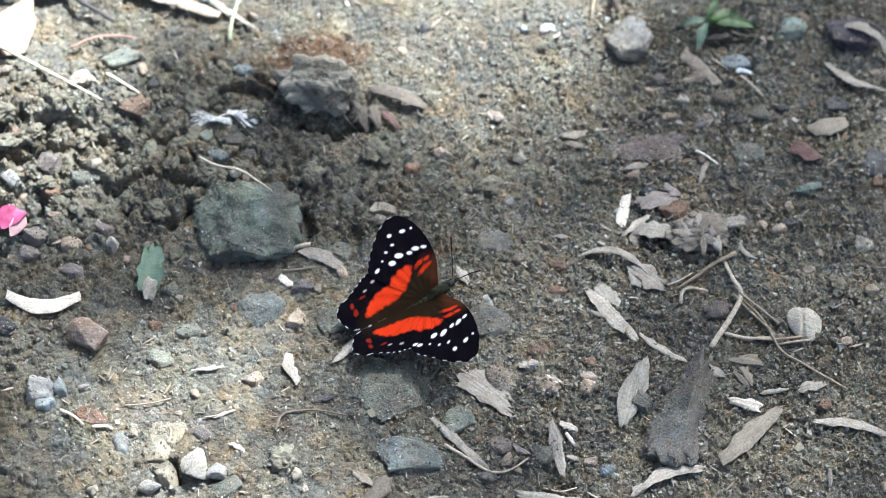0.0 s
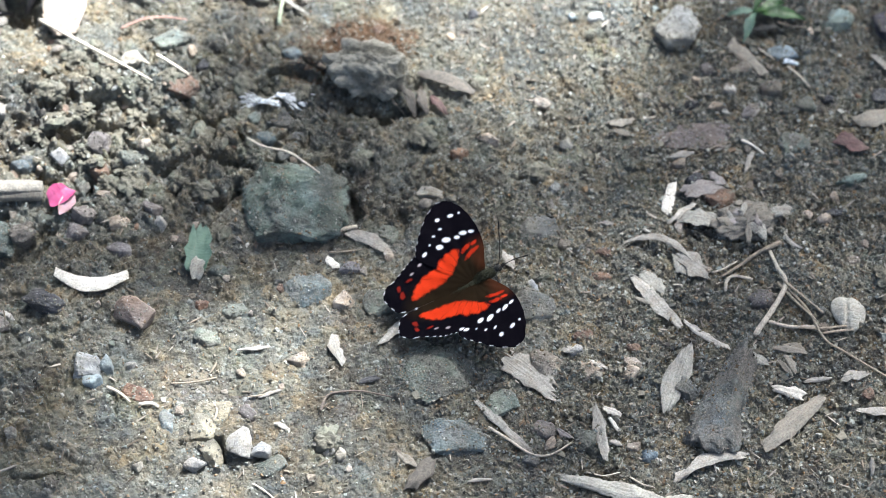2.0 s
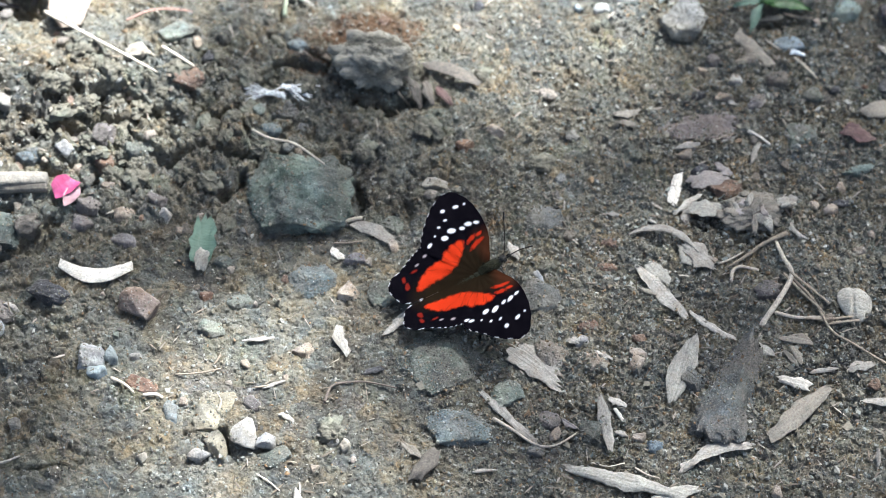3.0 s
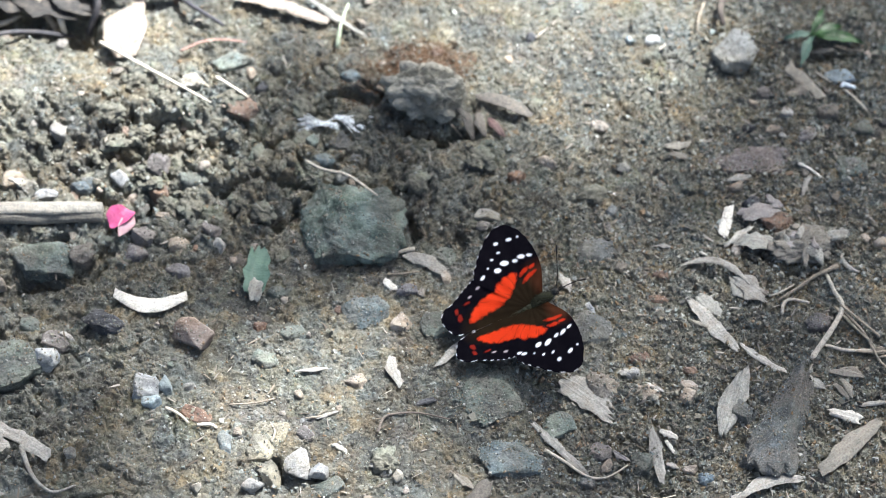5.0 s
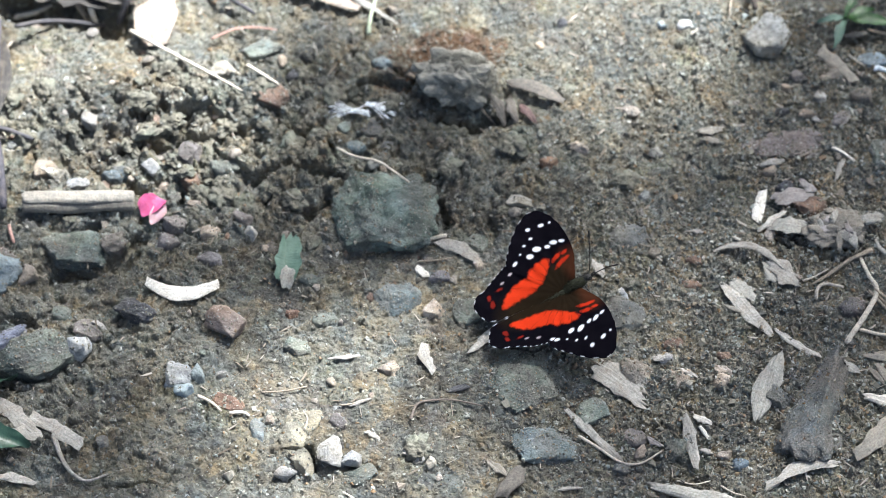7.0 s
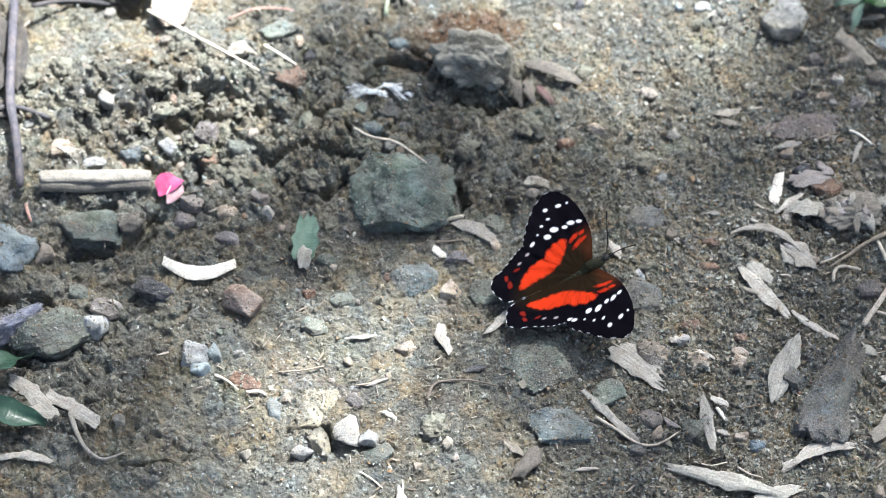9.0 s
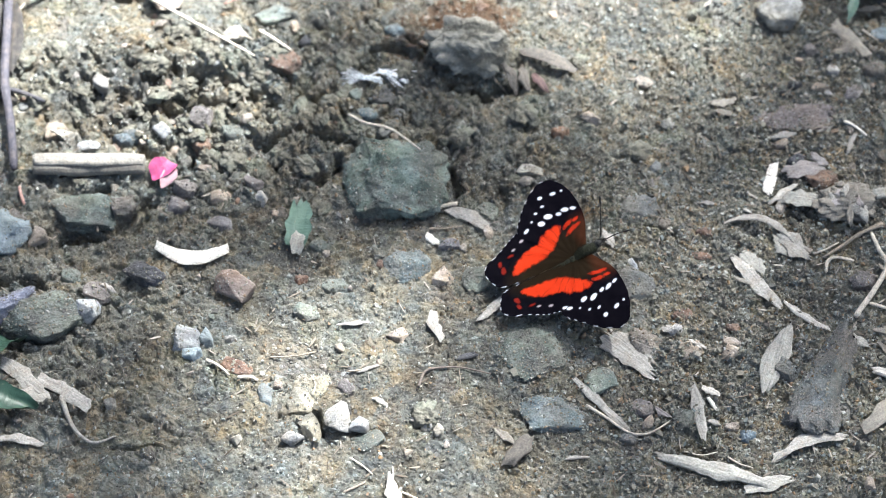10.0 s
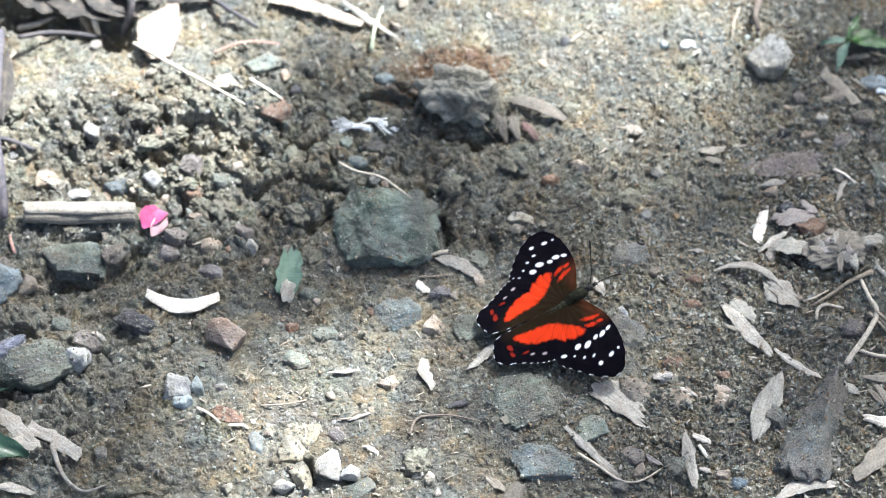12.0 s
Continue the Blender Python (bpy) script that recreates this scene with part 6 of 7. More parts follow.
chip(114.0, -46.2, 6.3, 1.9, -68, CHIP_BARK, 269, "brown splinter beside the ridge stone", bend=0.0, name="splinter")
twig([(108.8, -32.2), (114.9, -34.0), (122.5, -33.7)], 0.56, 0.40, STRAW_PALE, 270, "pale straw lying on soil", name="straw")
twig([(112.3, -20.0), (117.1, -26.6), (122.1, -32.3)], 0.48, 0.32, STRAW_BROWN, 271, "thin tan straw lying askew", name="straw")
twig([(94.2, -16.7), (97.3, -15.7), (101.4, -13.2)], 0.32, 0.24, STRAW_PALE, 272, "thin pale straw on the soil", name="straw")
chip(74.4, -25.7, 5.9, 1.4, -27, CHIP_BARK, 273, "brown thin splinter in soil", bend=0.0, name="splinter")
chip(53.3, -41.3, 3.1, 2.4, -26, CHIP_CREAM, 274, "cream crumb of leaf in soil", bend=0.0, name="dry_leaf_scrap", fray=0.5)
chip(61.9, -46.4, 3.8, 1.4, -22, CHIP_CREAM, 275, "cream splinter in soil", bend=0.0, name="splinter")
stone(70.3, -48.2, 5.5, 4.6, 6, 10, STONE_TAN, 276, "pinkish tan angular stone", cuts=8, bury=0.6, name="stone", worn=0.6)
stone(61.0, -49.4, 2.6, 2.5, 4, 0, STONE_PALE, 277, "pale small pebble in soil", cuts=5, bury=0.6, name="pebble")
stone(57.2, -36.3, 6.5, 4.6, 3, 0, STONE_RUST, 278, "orange-brown flat stone in soil", cuts=4, bury=0.7, name="stone")
stone(58.3, -46.9, 9.7, 7.1, 3, 0, STONE_TAN, 279, "buff flat stone flush with soil", cuts=3, bury=0.78, name="stone")

# ---- loose grains and gravel ----
def grit(r, P, size, name, label):
    """Angular grains: skewed blocks turned at random about their middles P in millimetres, joined into one mesh."""
    n = len(P)
    corner = np.array([(i, j, k) for i in (-1, 1) for j in (-1, 1) for k in (-1, 1)], float) * 0.72
    faces = np.array([(0, 1, 3, 2), (4, 6, 7, 5), (0, 4, 5, 1), (2, 3, 7, 6), (0, 2, 6, 4), (1, 5, 7, 3)])
    V = corner[None] * r.uniform(0.5, 1.4, (n, 8, 1)) + 0.3 * r.uniform(-1, 1, (n, 8, 3))
    V = V * (size[:, None] * r.uniform(0.6, 1.35, (n, 3)))[:, None, :]
    q = r.randn(n, 4)
    w, x, y, z = (q / np.linalg.norm(q, axis=1)[:, None]).T
    R = np.array([[1 - 2 * (y * y + z * z), 2 * (x * y - z * w), 2 * (x * z + y * w)],
                  [2 * (x * y + z * w), 1 - 2 * (x * x + z * z), 2 * (y * z - x * w)],
                  [2 * (x * z - y * w), 2 * (y * z + x * w), 1 - 2 * (x * x + y * y)]]).transpose(2, 0, 1)
    V = (np.einsum("nij,nkj->nki", R, V) + P[:, None, :]) * MM
    F = (faces[None] + (np.arange(n) * 8)[:, None, None]).reshape(-1, 4)
    me = bpy.data.meshes.new(name)
    me.from_pydata(V.reshape(-1, 3), [], F)
    me.materials.append(GRAVEL)
    tagged(new(name, me), label=label, category="gravel", kind="stuff")


def scatter_grains():
    """Sand and fine gravel lying loose on the soil, packed closer on the litter side."""
    r = np.random.RandomState(4)
    n = 100000
    x, y = r.uniform(-160, 178, n), r.uniform(-118, 108, n)
    side = r.rand(n) < 0.40
    x = np.where(side, r.uniform(30, 178, n) + r.normal(0, 14, n), x)
    size = 0.17 + 0.40 * r.rand(n) ** 2.4 + (r.rand(n) < 0.02) * r.uniform(0.15, 0.6, n)
    size = size * np.where((x < 15) | ((x < 78) & (y > 12)), 0.78, 1.0)
    grit(r, np.c_[x, y, height(x, y) + 0.12 * size], size, "loose_grains", "loose sand grains and fine gravel on the soil")


def grains_on_things():
    """Sand washed over stones and chips, thickest along their sunken rims, joined into one mesh."""
    r = np.random.RandomState(9)
    spots = []
    for ob, sx, sy, share in RESTING:
        me = ob.data
        co = np.empty(len(me.vertices) * 3)
        me.vertices.foreach_get("co", co)
        co = co.reshape(-1, 3)
        nrm = np.empty(len(me.vertices) * 3)
        me.vertices.foreach_get("normal", nrm)
        m = np.array(ob.matrix_world)
        p = (co @ m[:3, :3].T + m[:3, 3]) / MM
        up = nrm.reshape(-1, 3)[:, 2]
        over = p[:, 2] - height(p[:, 0], p[:, 1])
        rim = np.exp(-np.maximum(over, 0) / 1.2)
        wgt = np.where((over > -0.3) & (up > 0.25), (0.1 + 1.3 * rim) * up, 0.0)
        if wgt.sum() <= 0:
            continue
        k = int(min(620, sx * sy * (0.6 if sx * sy < 250 else 1.1)) * share)
        q = p[r.choice(len(p), k, p=wgt / wgt.sum())]
        spots.append(q + np.c_[r.normal(0, 0.25, (k, 2)), np.zeros(k)])
    P = np.concatenate(spots)
    size = 0.13 + 0.3 * r.rand(len(P)) ** 2.5
    grit(r, P, size, "clinging_grains", "sand grains clinging to stones and wood chips")


def fine_litter():
    """Slivers of straw and leaf too small to pick apart, joined into one mesh."""
    r = random.Random(33)
    bm = bmesh.new()
    for k in range(1500):
        x, y = (r.gauss(105, 42), r.gauss(-20, 48)) if k < 600 else (r.uniform(-150, 170), r.uniform(-110, 100))
        z = float(height(x, y)) + r.uniform(0.15, 0.5)
        L, W, a = r.uniform(0.4, 2.8), r.uniform(0.07, 0.3), r.uniform(0, 6.28)
        d, n = Vector((math.cos(a), math.sin(a), r.gauss(0, 0.25))), Vector((-math.sin(a), math.cos(a), r.gauss(0, 0.3)))
        p, up = Vector((x, y, z)), Vector((0, 0, 0.16))
        ring = [p - d * L, p + n * W - d * L * 0.3, p + n * W * 0.8 + d * L * 0.5, p + d * L, p - n * W * 0.7 + d * L * 0.3, p - n * W - d * L * 0.5]
        lo, hi = [bm.verts.new(q * MM) for q in ring], [bm.verts.new((q + up) * MM) for q in ring]
        bm.faces.new(hi)
        for i in range(6):
            bm.faces.new((lo[i], lo[(i + 1) % 6], hi[(i + 1) % 6], hi[i]))
    ob = new("fine_litter", finish(bm, "fine_litter", SLIVER, smooth=False))
    tagged(ob, label="tiny slivers of dry straw and leaf on the soil", category="litter", kind="stuff")


def scatter_pebbles():
    """Small pebbles one could pick up, sharing a few meshes."""
    kinds = (STONE_GREEN, STONE_BROWN, STONE_TAN, STONE_BROWN, STONE_SLATE, STONE_TAN, STONE_BROWN, STONE_RUST)
    words = ("green-grey", "grey-brown", "tan", "brown", "dark grey", "buff", "dull brown", "rusty")
    r = random.Random(12)
    meshes = [(stone_mesh("pebble", 1.0 * s, 0.8 * s, 0.6 * s, 300 + k * 3 + q, 9, m, 0.4, 3, worn=0.6), w) for k, (m, w) in enumerate(zip(kinds, words)) for q, s in enumerate((2.2, 3.0, 4.2))]
    for k in range(150):
        if k < 60:
            x, y = r.gauss(-70, 42), r.gauss(24, 26)
        else:
            x, y = (r.uniform(-150, 170), r.uniform(-110, 98)) if k % 2 else (r.gauss(125, 28), r.gauss(10, 50))
        me, w = r.choice(meshes)
        ob = new("pebble", me)
        z = soft_height(x, y, 1.0)
        ob.matrix_world = pose(x * MM, y * MM, z * MM, r.uniform(-20, 20), r.uniform(-20, 20), r.uniform(0, 360))
        tagged(ob, label="small %s pebble lying in the soil" % w, category="pebble", group="small pebbles")


def soil_clods():
    """Crumbs of soil on the broken ground."""
    r = random.Random(21)
    meshes = []
    for k in range(7):
        bm = bmesh.new()
        bmesh.ops.create_icosphere(bm, subdivisions=4, radius=1)
        off = Vector((k * 5.1, 2, 7))
        for v in bm.verts:
            p = v.co.copy()
            q = 1 + 0.55 * noise.noise(p * 1.4 + off) + 0.38 * noise.noise(p * 3.2 + off) + 0.22 * noise.noise(p * 7 + off) + 0.10 * noise.noise(p * 15 + off)
            v.co = Vector((p.x * q, p.y * q * 0.8, p.z * q * 0.5)) * MM
        meshes.append(finish(bm, "soil_clod", CLOD))
    for k in range(170):
        x, y = r.gauss(-66, 38), r.gauss(28, 16)
        if k > 150:
            x, y = r.uniform(-140, 150), r.uniform(-100, 90)
        ob = new("soil_clod", r.choice(meshes))
        s = r.uniform(1.0, 2.2) if r.random() < 0.7 else r.uniform(2.2, 4.0)
        z = soft_height(x, y, s * 0.6)
        ob.matrix_world = pose(x * MM, y * MM, (z + 0.15 * s) * MM, r.uniform(-25, 25), r.uniform(-25, 25), r.uniform(0, 360)) @ Matrix.Diagonal((s, s, s, 1))
        tagged(ob, label="crumbly lump of damp grey-brown soil", category="soil clod", group="soil clods")


# ---- particular things ----
def split_stick():
    """Half of a split stick: a pale flat cleft face above, the weathered brown side below it."""
    x, y, L = -109.6, 8.6, 31.5
    top = tagged(new("split_stick"), label="short split stick with a pale cleft face and brown side", category="stick")
    top.matrix_world = pose(x * MM, y * MM, (soft_height(x, y, 6) + 1.0) * MM, 0, 0, 1)
    n = 44

    def sheet(name, edge, material, label, lip):
        bm = bmesh.new()
        rows = []
        for i in range(n + 1):
            u = i / n
            px = (u - 0.5) * L
            row = []
            for k, (py, pz) in enumerate(edge(u)):
                w = Vector((px * 0.25, k * 0.7, lip))
                row.append(bm.verts.new(Vector((px + (0.9 * noise.noise(Vector((k * 1.3, u * 2, lip)))) * (u < 0.04 or u > 0.96), py + 0.22 * noise.noise(w), pz + 0.18 * noise.noise(w * 2.1))) * MM))
            rows.append(row)
        for g, q in zip(rows, rows[1:]):
            m = len(g)
            for k in range(m):
                bm.faces.new((g[k], q[k], q[(k + 1) % m], g[(k + 1) % m]))
        bm.faces.new(rows[0])
        bm.faces.new(rows[-1][::-1])
        bmesh.ops.recalc_face_normals(bm, faces=bm.faces[:])
        part(name, bm, material, top, label)

    def upper(u):
        half = 2.0 - 0.7 * max(0, u - 0.9) * 10 * 0.5 - 0.5 * max(0, 0.05 - u) * 20
        return [(-half + 0.35 * math.sin(u * 9), 3.0), (-half * 0.3, 3.25), (half * 0.4, 3.35), (half, 3.2), (half, 2.2), (-half + 0.4, 2.1)]

    def lower(u):
        deep = 1.0 if 0.12 < u < 0.93 else 0.55
        sag = 0.9 * math.exp(-((u - 0.4) / 0.2) ** 2)
        return [(-1.7, 2.6), (-2.9 - 0.3 * sag, 1.6), (-3.3 - 0.8 * sag, 0.4 * deep), (-2.6 - 0.5 * sag, -0.7 * deep), (0.4, -1.0 * deep), (1.8, 0.6), (1.6, 2.6)]
    sheet("bark_side", lower, CHIP_BARK, "weathered brown side", 4.0)
    sheet("cleft_face", upper, CHIP_PALE, "pale flat cleft face", 9.0)


def seed_husk():
    """A dry husk: a domed, heart-shaped shell with a folded groove, closed below."""
    x, y = 131.5, -29.6
    bm = bmesh.new()
    nr, na = 12, 40
    layers = []
    for up in (1, 0):
        rings = []
        for i in range(1, nr + 1):
            ring = []
            for k in range(na):
                a, q = 2 * math.pi * k / na, i / nr
                px, py = q * math.cos(a), q * math.sin(a)
                wide = 4.7 * (1 + 0.24 * py) * (1 + 0.05 * noise.noise(Vector((math.cos(a) * 2, math.sin(a) * 2, 3))))
                gx, gy = px * wide - 0.9 * py, py * 5.5 - 0.45 * max(0, py) * math.exp(-(px / 0.12) ** 2)
                z = 2.0 * (1 - q * q) - 0.9 * math.exp(-((px + 0.16 - 0.2 * py) / 0.10) ** 2) * (1 - q ** 4) + 0.2 * noise.noise(Vector((gx, gy, 1.0)))
                ring.append(bm.verts.new(Vector((gx, gy, (z + 0.4) if up else -0.3)) * MM))
            rings.append(ring)
        mid = bm.verts.new(Vector((0, 0, 1.9 if up else -0.3)) * MM)
        for k in range(na):
            bm.faces.new((mid, rings[0][k], rings[0][(k + 1) % na]))
        for g, h in zip(rings, rings[1:]):
            for k in range(na):
                bm.faces.new((g[k], h[k], h[(k + 1) % na], g[(k + 1) % na]))
        layers.append(rings[-1])
    for k in range(na):
        bm.faces.new((layers[0][k], layers[1][k], layers[1][(k + 1) % na], layers[0][(k + 1) % na]))
    bmesh.ops.recalc_face_normals(bm, faces=bm.faces[:])
    ob = new("seed_husk", finish(bm, "seed_husk", SHELL))
    ob.matrix_world = pose(x * MM, y * MM, (soft_height(x, y, 3) + 0.5) * MM, 0, 0, -6)
    tagged(ob, label="cream heart-shaped dry husk with a dark fold", category="husk")


def petal():
    x, y = -89.0, 6.3
    z = soft_height(x, y)
    top = tagged(new("petal"), label="fallen crimson pink petal with a faded lower edge", category="petal")
    top.matrix_world = pose(x * MM, y * MM, (z + 1.9) * MM, 12, -6, 20)
    for nm, L, W, ox, oy, m, sd, lab in (("upper_lobe", 6.8, 5.8, 0.2, 0.8, PETAL, 801, "crimson pink lobe"), ("lower_lobe", 5.2, 4.2, 1.4, -2.6, PETAL_FADED, 802, "faded pale pink lobe")):
        ob = new(nm, chip_mesh(nm, L, W, sd, m, blunt=0.62, thick=0.3, cup=1.4, lift=0.8, wave=1.6, rag=0.15))
        ob.parent = top
        ob.matrix_basis = pose(ox * MM, oy * MM, 0, 0, 0, 60 if nm == "lower_lobe" else 10)
        tagged(ob, label=lab)


def folded_leaf():
    x, y = -49.4, -10.5
    z = soft_height(x, y)
    top = tagged(new("folded_leaf"), label="folded sage green leaf fragment standing in the soil", category="leaf")
    top.matrix_world = pose(x * MM, y * MM, (z + 0.6) * MM, 0, 0, 82)
    for nm, oy, m, sd, tilt, L, W in (("blade", -1.4, LEAF_SAGE, 811, -16, 15, 6.4), ("blade", 1.9, LEAF_SAGE, 812, 24, 13, 5.0), ("torn_end", -1.0, CHIP_GREY, 813, -12, 7, 4.6)):
        ob = new(nm, chip_mesh(nm, L, W, sd, m, blunt=0.55, fray=0.5, thick=0.4, cup=0.8, lift=1.4))
        ob.parent = top
        ob.matrix_basis = pose(0 if nm == "blade" else -5.5 * MM, oy * MM, 0.6 * MM, tilt, 0, 0)
        if nm == "torn_end":
            tagged(ob, label="grey dried torn end")


def strand_bundle(x, y, ang, L, W, n, material, seed, label, name, lift=1.5):
    """A loose bundle of fine strands."""
    r = random.Random(seed)
    bm = bmesh.new()
    for k in range(n):
        y0, y1 = r.gauss(0, W * 0.12), r.gauss(0, W * 0.45)
        l = L * r.uniform(0.6, 1.0)
        h = r.uniform(0.2, 1.0) * lift
        line = spline([(-L / 2, y0, 0.3), (-L / 2 + l * 0.4, y0 * 0.6 + y1 * 0.3, h), (-L / 2 + l * 0.75, y1 * 0.8, h * 0.9), (-L / 2 + l, y1 * 1.1, 0.35)], 4)
        tube(bm, [Vector(q) * MM for q in line], [r.uniform(0.09, 0.2) * MM] * len(line), 5)
    ob = new(name, finish(bm, name, material))
    ob.matrix_world = pose(x * MM, y * MM, (soft_height(x, y, 4) + 1.6) * MM, 0, 0, ang)
    return tagged(ob, label=label, category="fibre tuft")


def hairy_clod():
    x, y = -1.5, 48.9
    z = soft_height(x, y, 5)
    top = tagged(new("fibrous_clod"), label="grey fibrous clod of matted roots and soil", category="clod")
    top.matrix_world = pose(x * MM, y * MM, (z + 3.2) * MM, 0, 0, -8)
    bm = bmesh.new()
    bmesh.ops.create_icosphere(bm, subdivisions=6, radius=1)
    for v in bm.verts:
        p = v.co.copy()
        q = 1 + 0.38 * noise.noise(p * 1.5) + 0.26 * noise.noise(p * 3.0) + 0.13 * noise.noise(p * 7) + 0.05 * noise.noise(p * 16)
        v.co = Vector((p.x * 11.0 * q, p.y * 7.6 * q, p.z * 7.0 * q + 0.8)) * MM
    part("core", bm, DUST_FIBRE, top, "matted grey soil core")
    r = random.Random(8)
    bm = bmesh.new()
    for k in range(900):
        d = Vector((r.gauss(0, 1), r.gauss(0, 1), abs(r.gauss(0, 0.9)))).normalized()
        p = Vector((d.x * 10.6, d.y * 7.3, d.z * 7.2 + 0.8))
        t = Vector((r.gauss(0, 1), r.gauss(0, 1), r.gauss(0, 0.6)))
        t -= d * t.dot(d)
        q = p + t * 1.6 + d * 0.15
        e = p + t * r.uniform(1.5, 3.0) + d * r.uniform(-0.7, 1.7)
        tube(bm, [k2 * MM for k2 in (p, q, e)], [0.13 * MM, 0.11 * MM, 0.04 * MM], 4)
    part("root_mat", bm, DUST_FIBRE, top, "fine pale matted root fibres")


def moss_patch(x, y, rx, ry, n, seed, label):
    """Short rust-coloured strands on the soil."""
    r = random.Random(seed)
    bm = bmesh.new()
    for k in range(n):
        a, q = r.uniform(0, 6.28), math.sqrt(r.random())
        px, py = x + rx * q * math.cos(a), y + ry * q * math.sin(a)
        z = float(height(px, py))
        l = r.uniform(0.3, 1.0)
        d = Vector((r.gauss(0, 0.8), r.gauss(0, 0.8), r.uniform(0.3, 0.9)))
        p = Vector((px - x, py - y, z - 0.1))
        s = Vector((-d.y, d.x, 0)).normalized() * 0.10
        bm.faces.new([bm.verts.new(c * MM) for c in (p + s, p - s, p + d * l * 0.6 - s * 0.8, p + d * l, p + d * l * 0.6 + s * 0.8)])
    ob = new("moss", finish(bm, "moss", MOSS))
    ob.location = (x * MM, y * MM, 0)
    tagged(ob, label=label, category="moss", kind="stuff")


def green_plant():
    x, y = 112.1, 72.6
    z = soft_height(x, y)
    top = tagged(new("seedling"), label="small bright green seedling with narrow toothed leaves", category="plant")
    top.matrix_world = pose(x * MM, y * MM, z * MM)
    bm = bmesh.new()
    tube(bm, [Vector(q) * MM for q in spline([(0, 0, -1), (-0.3, 0.3, 1.5), (0.2, 0.5, 3.4)], 5)], [0.55 * MM] * 11, 7)
    part("stem", bm, LEAF_BRIGHT, top, "thin green stem")
    for k, (ang, L, W, tilt, m, lab) in enumerate(((-10, 15, 4.2, 4, LEAF_BRIGHT, "bright green leaf"), (22, 9, 3.6, 8, LEAF_BRIGHT, "bright green leaf"), (65, 9, 3.2, -10, LEAF_BRIGHT, "bright green leaf"), (190, 8, 2.6, 4, LEAF_SAGE, "dull green leaf"), (-112, 11, 3.0, 8, LEAF_SAGE, "drooping dull green leaf"))):
        ob = new("leaf", chip_mesh("leaf", L, W, 820 + k, m, blunt=0.1, thick=0.3, cup=1.3, lift=1.5, fray=0.2))
        ob.parent = top
        ob.matrix_basis = pose(0, 0, 3.2 * MM, 0, 0, ang) @ pose(0, 0, 0, 0, tilt, 0) @ pose(L / 2 * MM, 0, 0)
        tagged(ob, label=lab)


def tattered_clump():
    """Crumbling pale lump of rotten wood with dark gaps."""
    x, y = 104.9, -0.8
    z = soft_height(x, y, 4)
    ob = new("rotten_wood_lump", None)
    top = tagged(ob, label="crumbling pale grey lump of rotten wood on dark litter", category="rotten wood")
    top.matrix_world = pose(x * MM, y * MM, z * MM, 0, 0, 8)
    bm = bmesh.new()
    bmesh.ops.create_icosphere(bm, subdivisions=5, radius=1)
    for v in bm.verts:
        p = v.co.copy()
        q = 1 + 0.4 * noise.noise(p * 1.6) + 0.24 * noise.noise(p * 4) + 0.14 * noise.noise(p * 9) + 0.06 * noise.noise(p * 20)
        v.co = Vector((p.x * 9.0 * q, p.y * 5.2 * q, p.z * 2.6 * q + 0.8)) * MM
    part("core", bm, CHIP_BARK, top, "crumbling grey-brown core")
    r = random.Random(5)
    for k in range(20):
        L, W = r.uniform(3, 6.5), r.uniform(1.6, 3.6)
        ob = new("shard", chip_mesh("shard", L, W, 840 + k, (CHIP_GREY, CHIP_PINK, CHIP_BARK, CHIP_GREY, CHIP_BARK)[k % 5], blunt=0.6, fray=0.8, thick=0.9, cup=0.3, wave=1.2))
        ob.parent = top
        ob.matrix_basis = pose(r.gauss(0, 4.2) * MM, r.gauss(0, 2.2) * MM, r.uniform(1.6, 3.0) * MM, r.gauss(0, 14), r.gauss(0, 12), r.uniform(0, 180))


# ---- an unseen tree, added so that its crown dapples the light ----
# Sun patches: centre and radii (mm) where the crown is thinned, share of leaves kept.
LIT = [(41, 89, 31, 34, 0), (43, 80, 42, 41, 0.35), (-109.5, 50.9, 42, 31, 0), (-38.7, 118.3, 63, 32, 0), (-30.0, -72.0, 37, 28, 0.42), (-38.0, -68.0, 16, 12, 0.45), (-74.0, -18.0, 34, 22, 0.88), (-17.0, 39.0, 22, 14, 0.86), (95, -54, 55, 38, 0.9)]


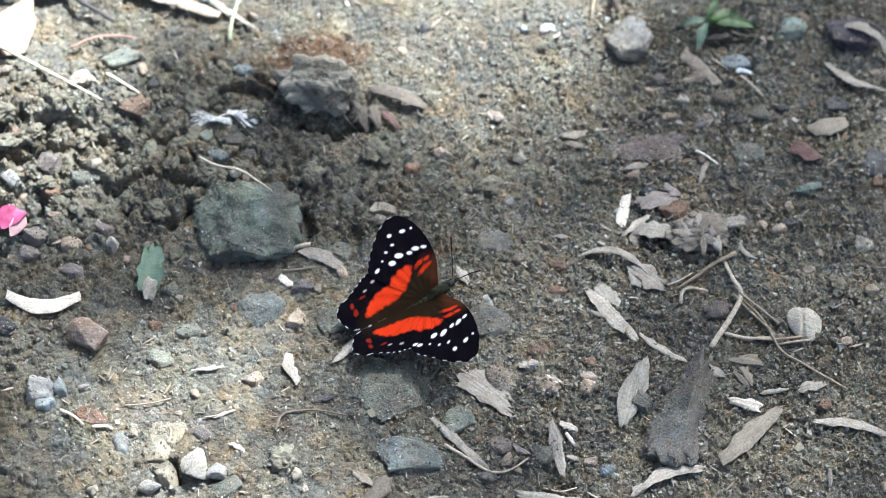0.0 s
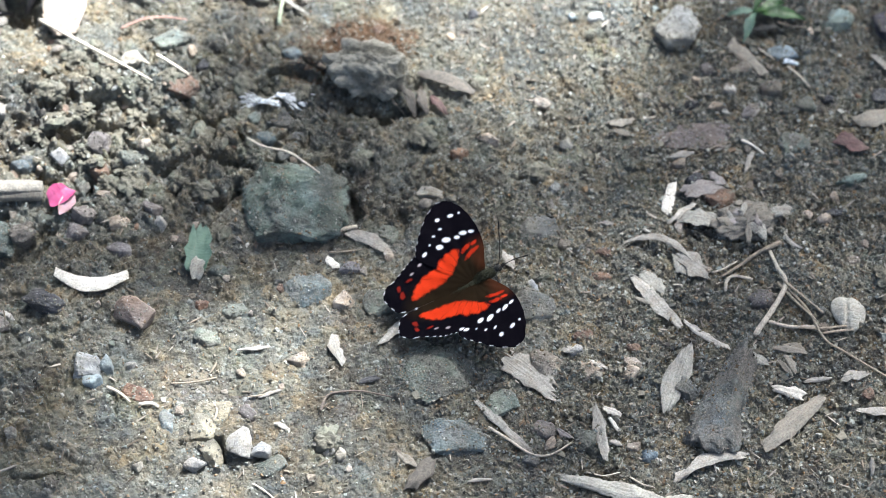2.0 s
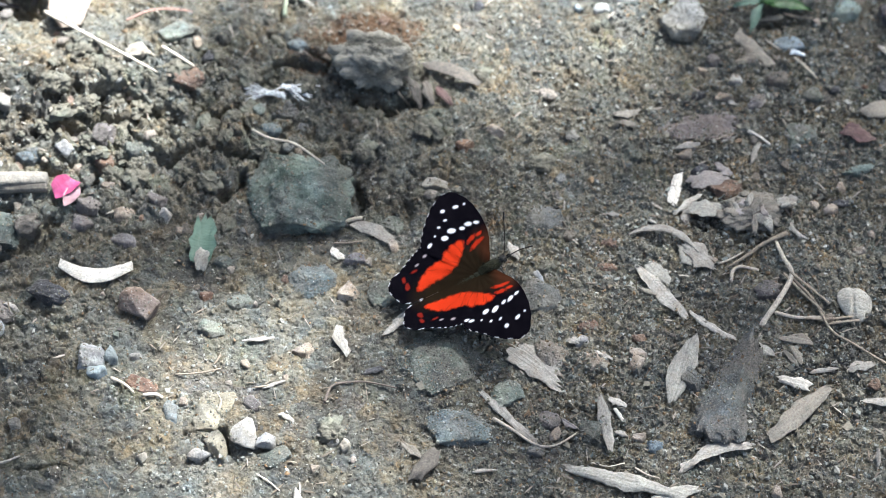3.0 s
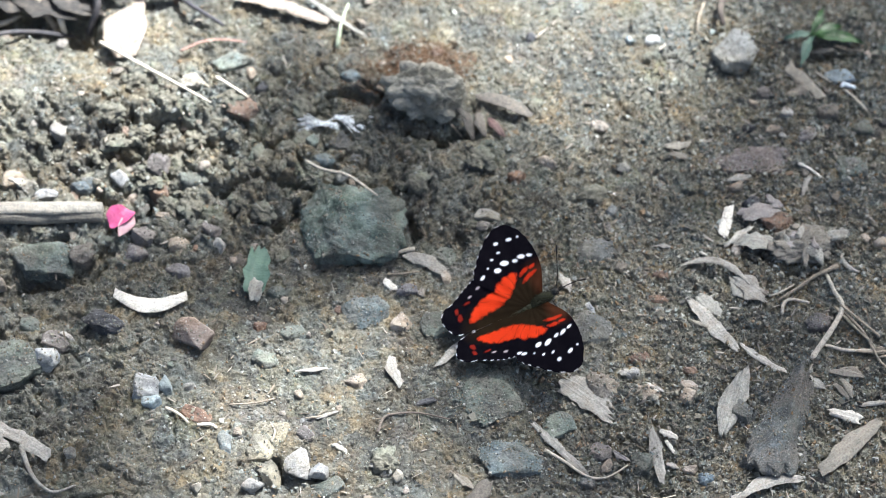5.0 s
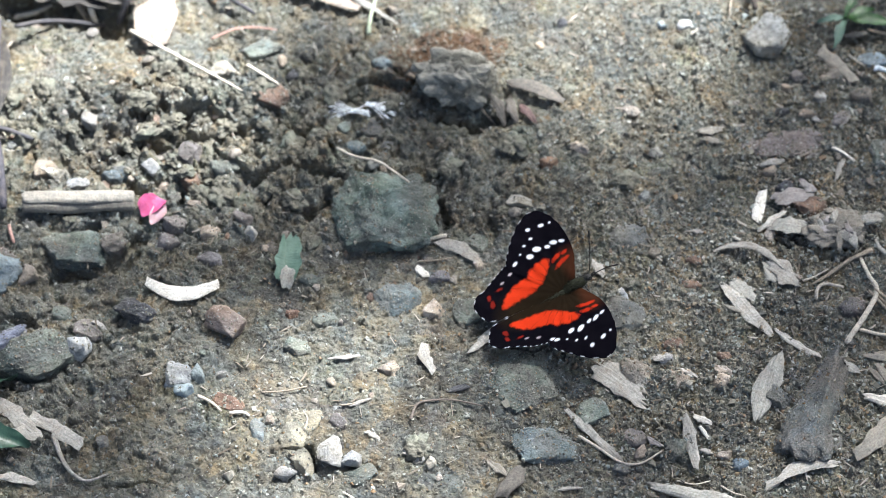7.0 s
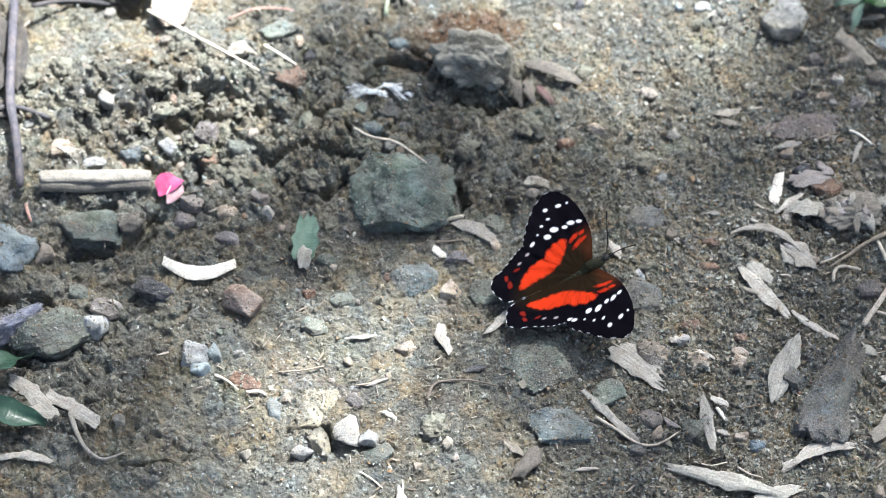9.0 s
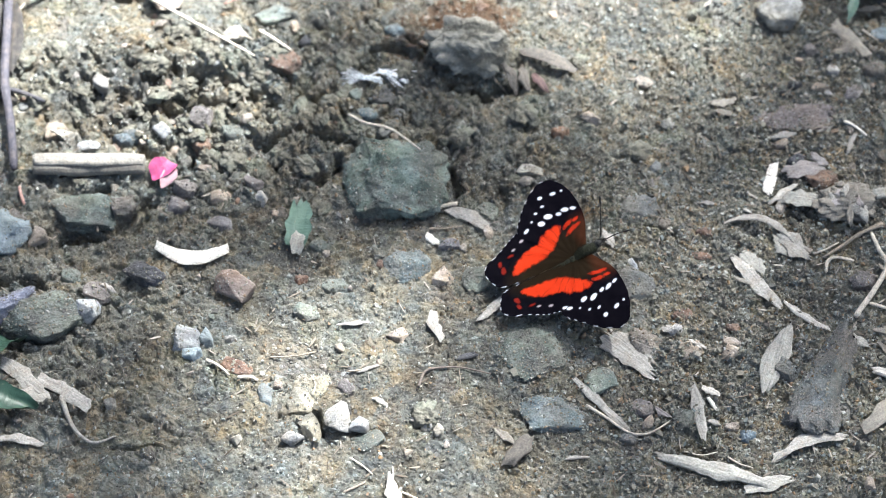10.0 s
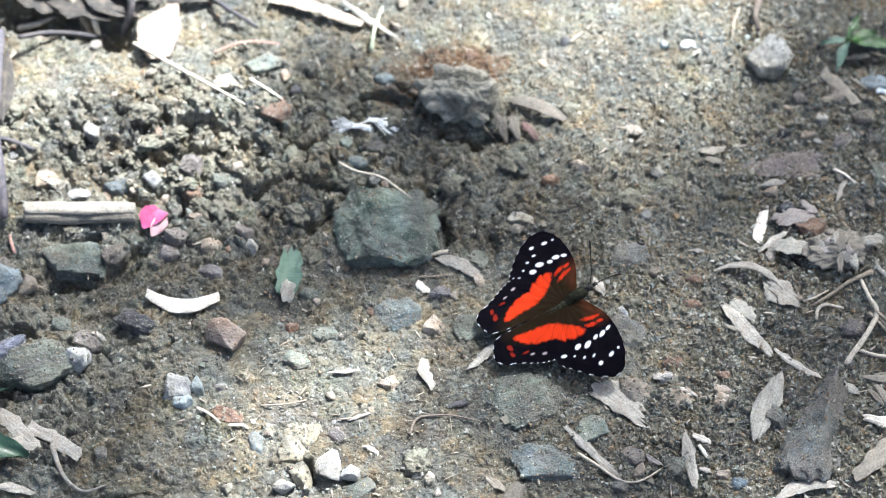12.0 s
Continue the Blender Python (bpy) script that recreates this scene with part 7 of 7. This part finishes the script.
def shade_tree():
    r = random.Random(17)
    top = tagged(new("tree"), label="unseen leafy tree added to dapple the sunlight", category="tree")
    rise = 2650.0
    sx, sy = SUN_DIR.x / SUN_DIR.z * rise, SUN_DIR.y / SUN_DIR.z * rise
    bx, by = sx + 950, sy + 820
    foot = float(height(bx, by)) - 50
    top.matrix_world = pose(bx * MM, by * MM, foot * MM)
    bm = bmesh.new()
    tube(bm, [Vector(q) for q in spline([(0, 0, 0), (-0.03, -0.05, 0.95), (-0.16, -0.13, 1.9), (-0.38, -0.35, 2.56)], 6)], [0.08 - 0.0028 * k for k in range(19)], 12, 0.12, 3)
    part("trunk", bm, TREE_BARK, top, "grey-brown tapering trunk")
    for k, (dx, dy) in enumerate(((-0.52, -0.25), (-1.4, -0.38), (-0.44, -1.32))):
        bm = bmesh.new()
        tube(bm, [Vector(q) for q in spline([(-0.35, -0.32, 2.5), (-0.57 + 0.06 * k, -0.57, 2.72), (dx, dy, 2.82 + 0.03 * k)], 8)], [0.03 * (1 - j / 16) ** 1.5 + 0.003 for j in range(17)], 8, 0.1, k)
        part("limb", bm, TREE_BARK, top, "thin spreading limb")
    bm = bmesh.new()
    count = tries = 0
    while count < 13500:
        tries += 1
        if count < 6500:
            a, q = 6.2832 * (tries * 0.5698402910 % 1), 0.36 * math.sqrt(tries * 0.7548776662 % 1)
        else:
            a, q = r.uniform(0, 6.28), r.uniform(0.33, 1.08)
        gx, gy = q * math.cos(a) * 1000, q * math.sin(a) * 1000
        h = r.uniform(2530, 2770) if q < 0.36 else r.uniform(2400, 2960)
        if q > 0.36 and noise.noise(Vector((gx / 160, gy / 160, h / 190))) < -0.12:
            continue
        L, W = (r.uniform(15, 27), r.uniform(8, 13)) if q < 0.36 else (r.uniform(27, 48), r.uniform(13, 21))
        if any(((gx - cx) / (rx + 16)) ** 2 + ((gy - cy) / (ry + 16)) ** 2 < 1 for cx, cy, rx, ry, keep in LIT if r.random() > keep):
            continue
        px, py = gx + SUN_DIR.x / SUN_DIR.z * h - bx, gy + SUN_DIR.y / SUN_DIR.z * h - by
        m = Matrix.Translation(Vector((px, py, h - foot)) * MM) @ Euler((r.gauss(0, 0.5), r.gauss(0, 0.5), r.uniform(0, 6.28))).to_matrix().to_4x4()
        v = [bm.verts.new(m @ (Vector(c) * MM)) for c in ((-L / 2, 0, 0), (-L * 0.15, W / 2, 3), (L / 2, 0, -3), (-L * 0.15, -W / 2, 3), (0, 0, 0))]
        for i in range(4):
            bm.faces.new((v[i], v[(i + 1) % 4], v[4]))
        count += 1
    part("crown", bm, CANOPY_LEAF, top, "crown of many small green leaves with gaps")


petal()
folded_leaf()
split_stick()
seed_husk()
strand_bundle(-35.5, 40.9, 176, 9, 4, 22, FLUFF, 41, "tuft of blue-white fine fibres", "fibre_tuft", lift=1.2)
strand_bundle(-23.7, 40.5, -22, 11, 3.5, 24, FLUFF, 42, "tuft of blue-white fine fibres", "fibre_tuft", lift=1.2)
strand_bundle(-30.2, 39.9, 0, 6, 3, 14, FLUFF, 43, "tuft of blue-white fine fibres", "fibre_tuft", lift=1.2)
hairy_clod()
moss_patch(-2.3, 62.7, 15, 9, 2600, 51, "rust-brown mossy strands round the fibrous clod")
moss_patch(-19.8, 56.0, 9, 9, 1100, 52, "rust-brown mossy strands on crumbly soil")
green_plant()
tattered_clump()
soil_clods()
scatter_pebbles()
scatter_grains()
grains_on_things()
fine_litter()
shade_tree()


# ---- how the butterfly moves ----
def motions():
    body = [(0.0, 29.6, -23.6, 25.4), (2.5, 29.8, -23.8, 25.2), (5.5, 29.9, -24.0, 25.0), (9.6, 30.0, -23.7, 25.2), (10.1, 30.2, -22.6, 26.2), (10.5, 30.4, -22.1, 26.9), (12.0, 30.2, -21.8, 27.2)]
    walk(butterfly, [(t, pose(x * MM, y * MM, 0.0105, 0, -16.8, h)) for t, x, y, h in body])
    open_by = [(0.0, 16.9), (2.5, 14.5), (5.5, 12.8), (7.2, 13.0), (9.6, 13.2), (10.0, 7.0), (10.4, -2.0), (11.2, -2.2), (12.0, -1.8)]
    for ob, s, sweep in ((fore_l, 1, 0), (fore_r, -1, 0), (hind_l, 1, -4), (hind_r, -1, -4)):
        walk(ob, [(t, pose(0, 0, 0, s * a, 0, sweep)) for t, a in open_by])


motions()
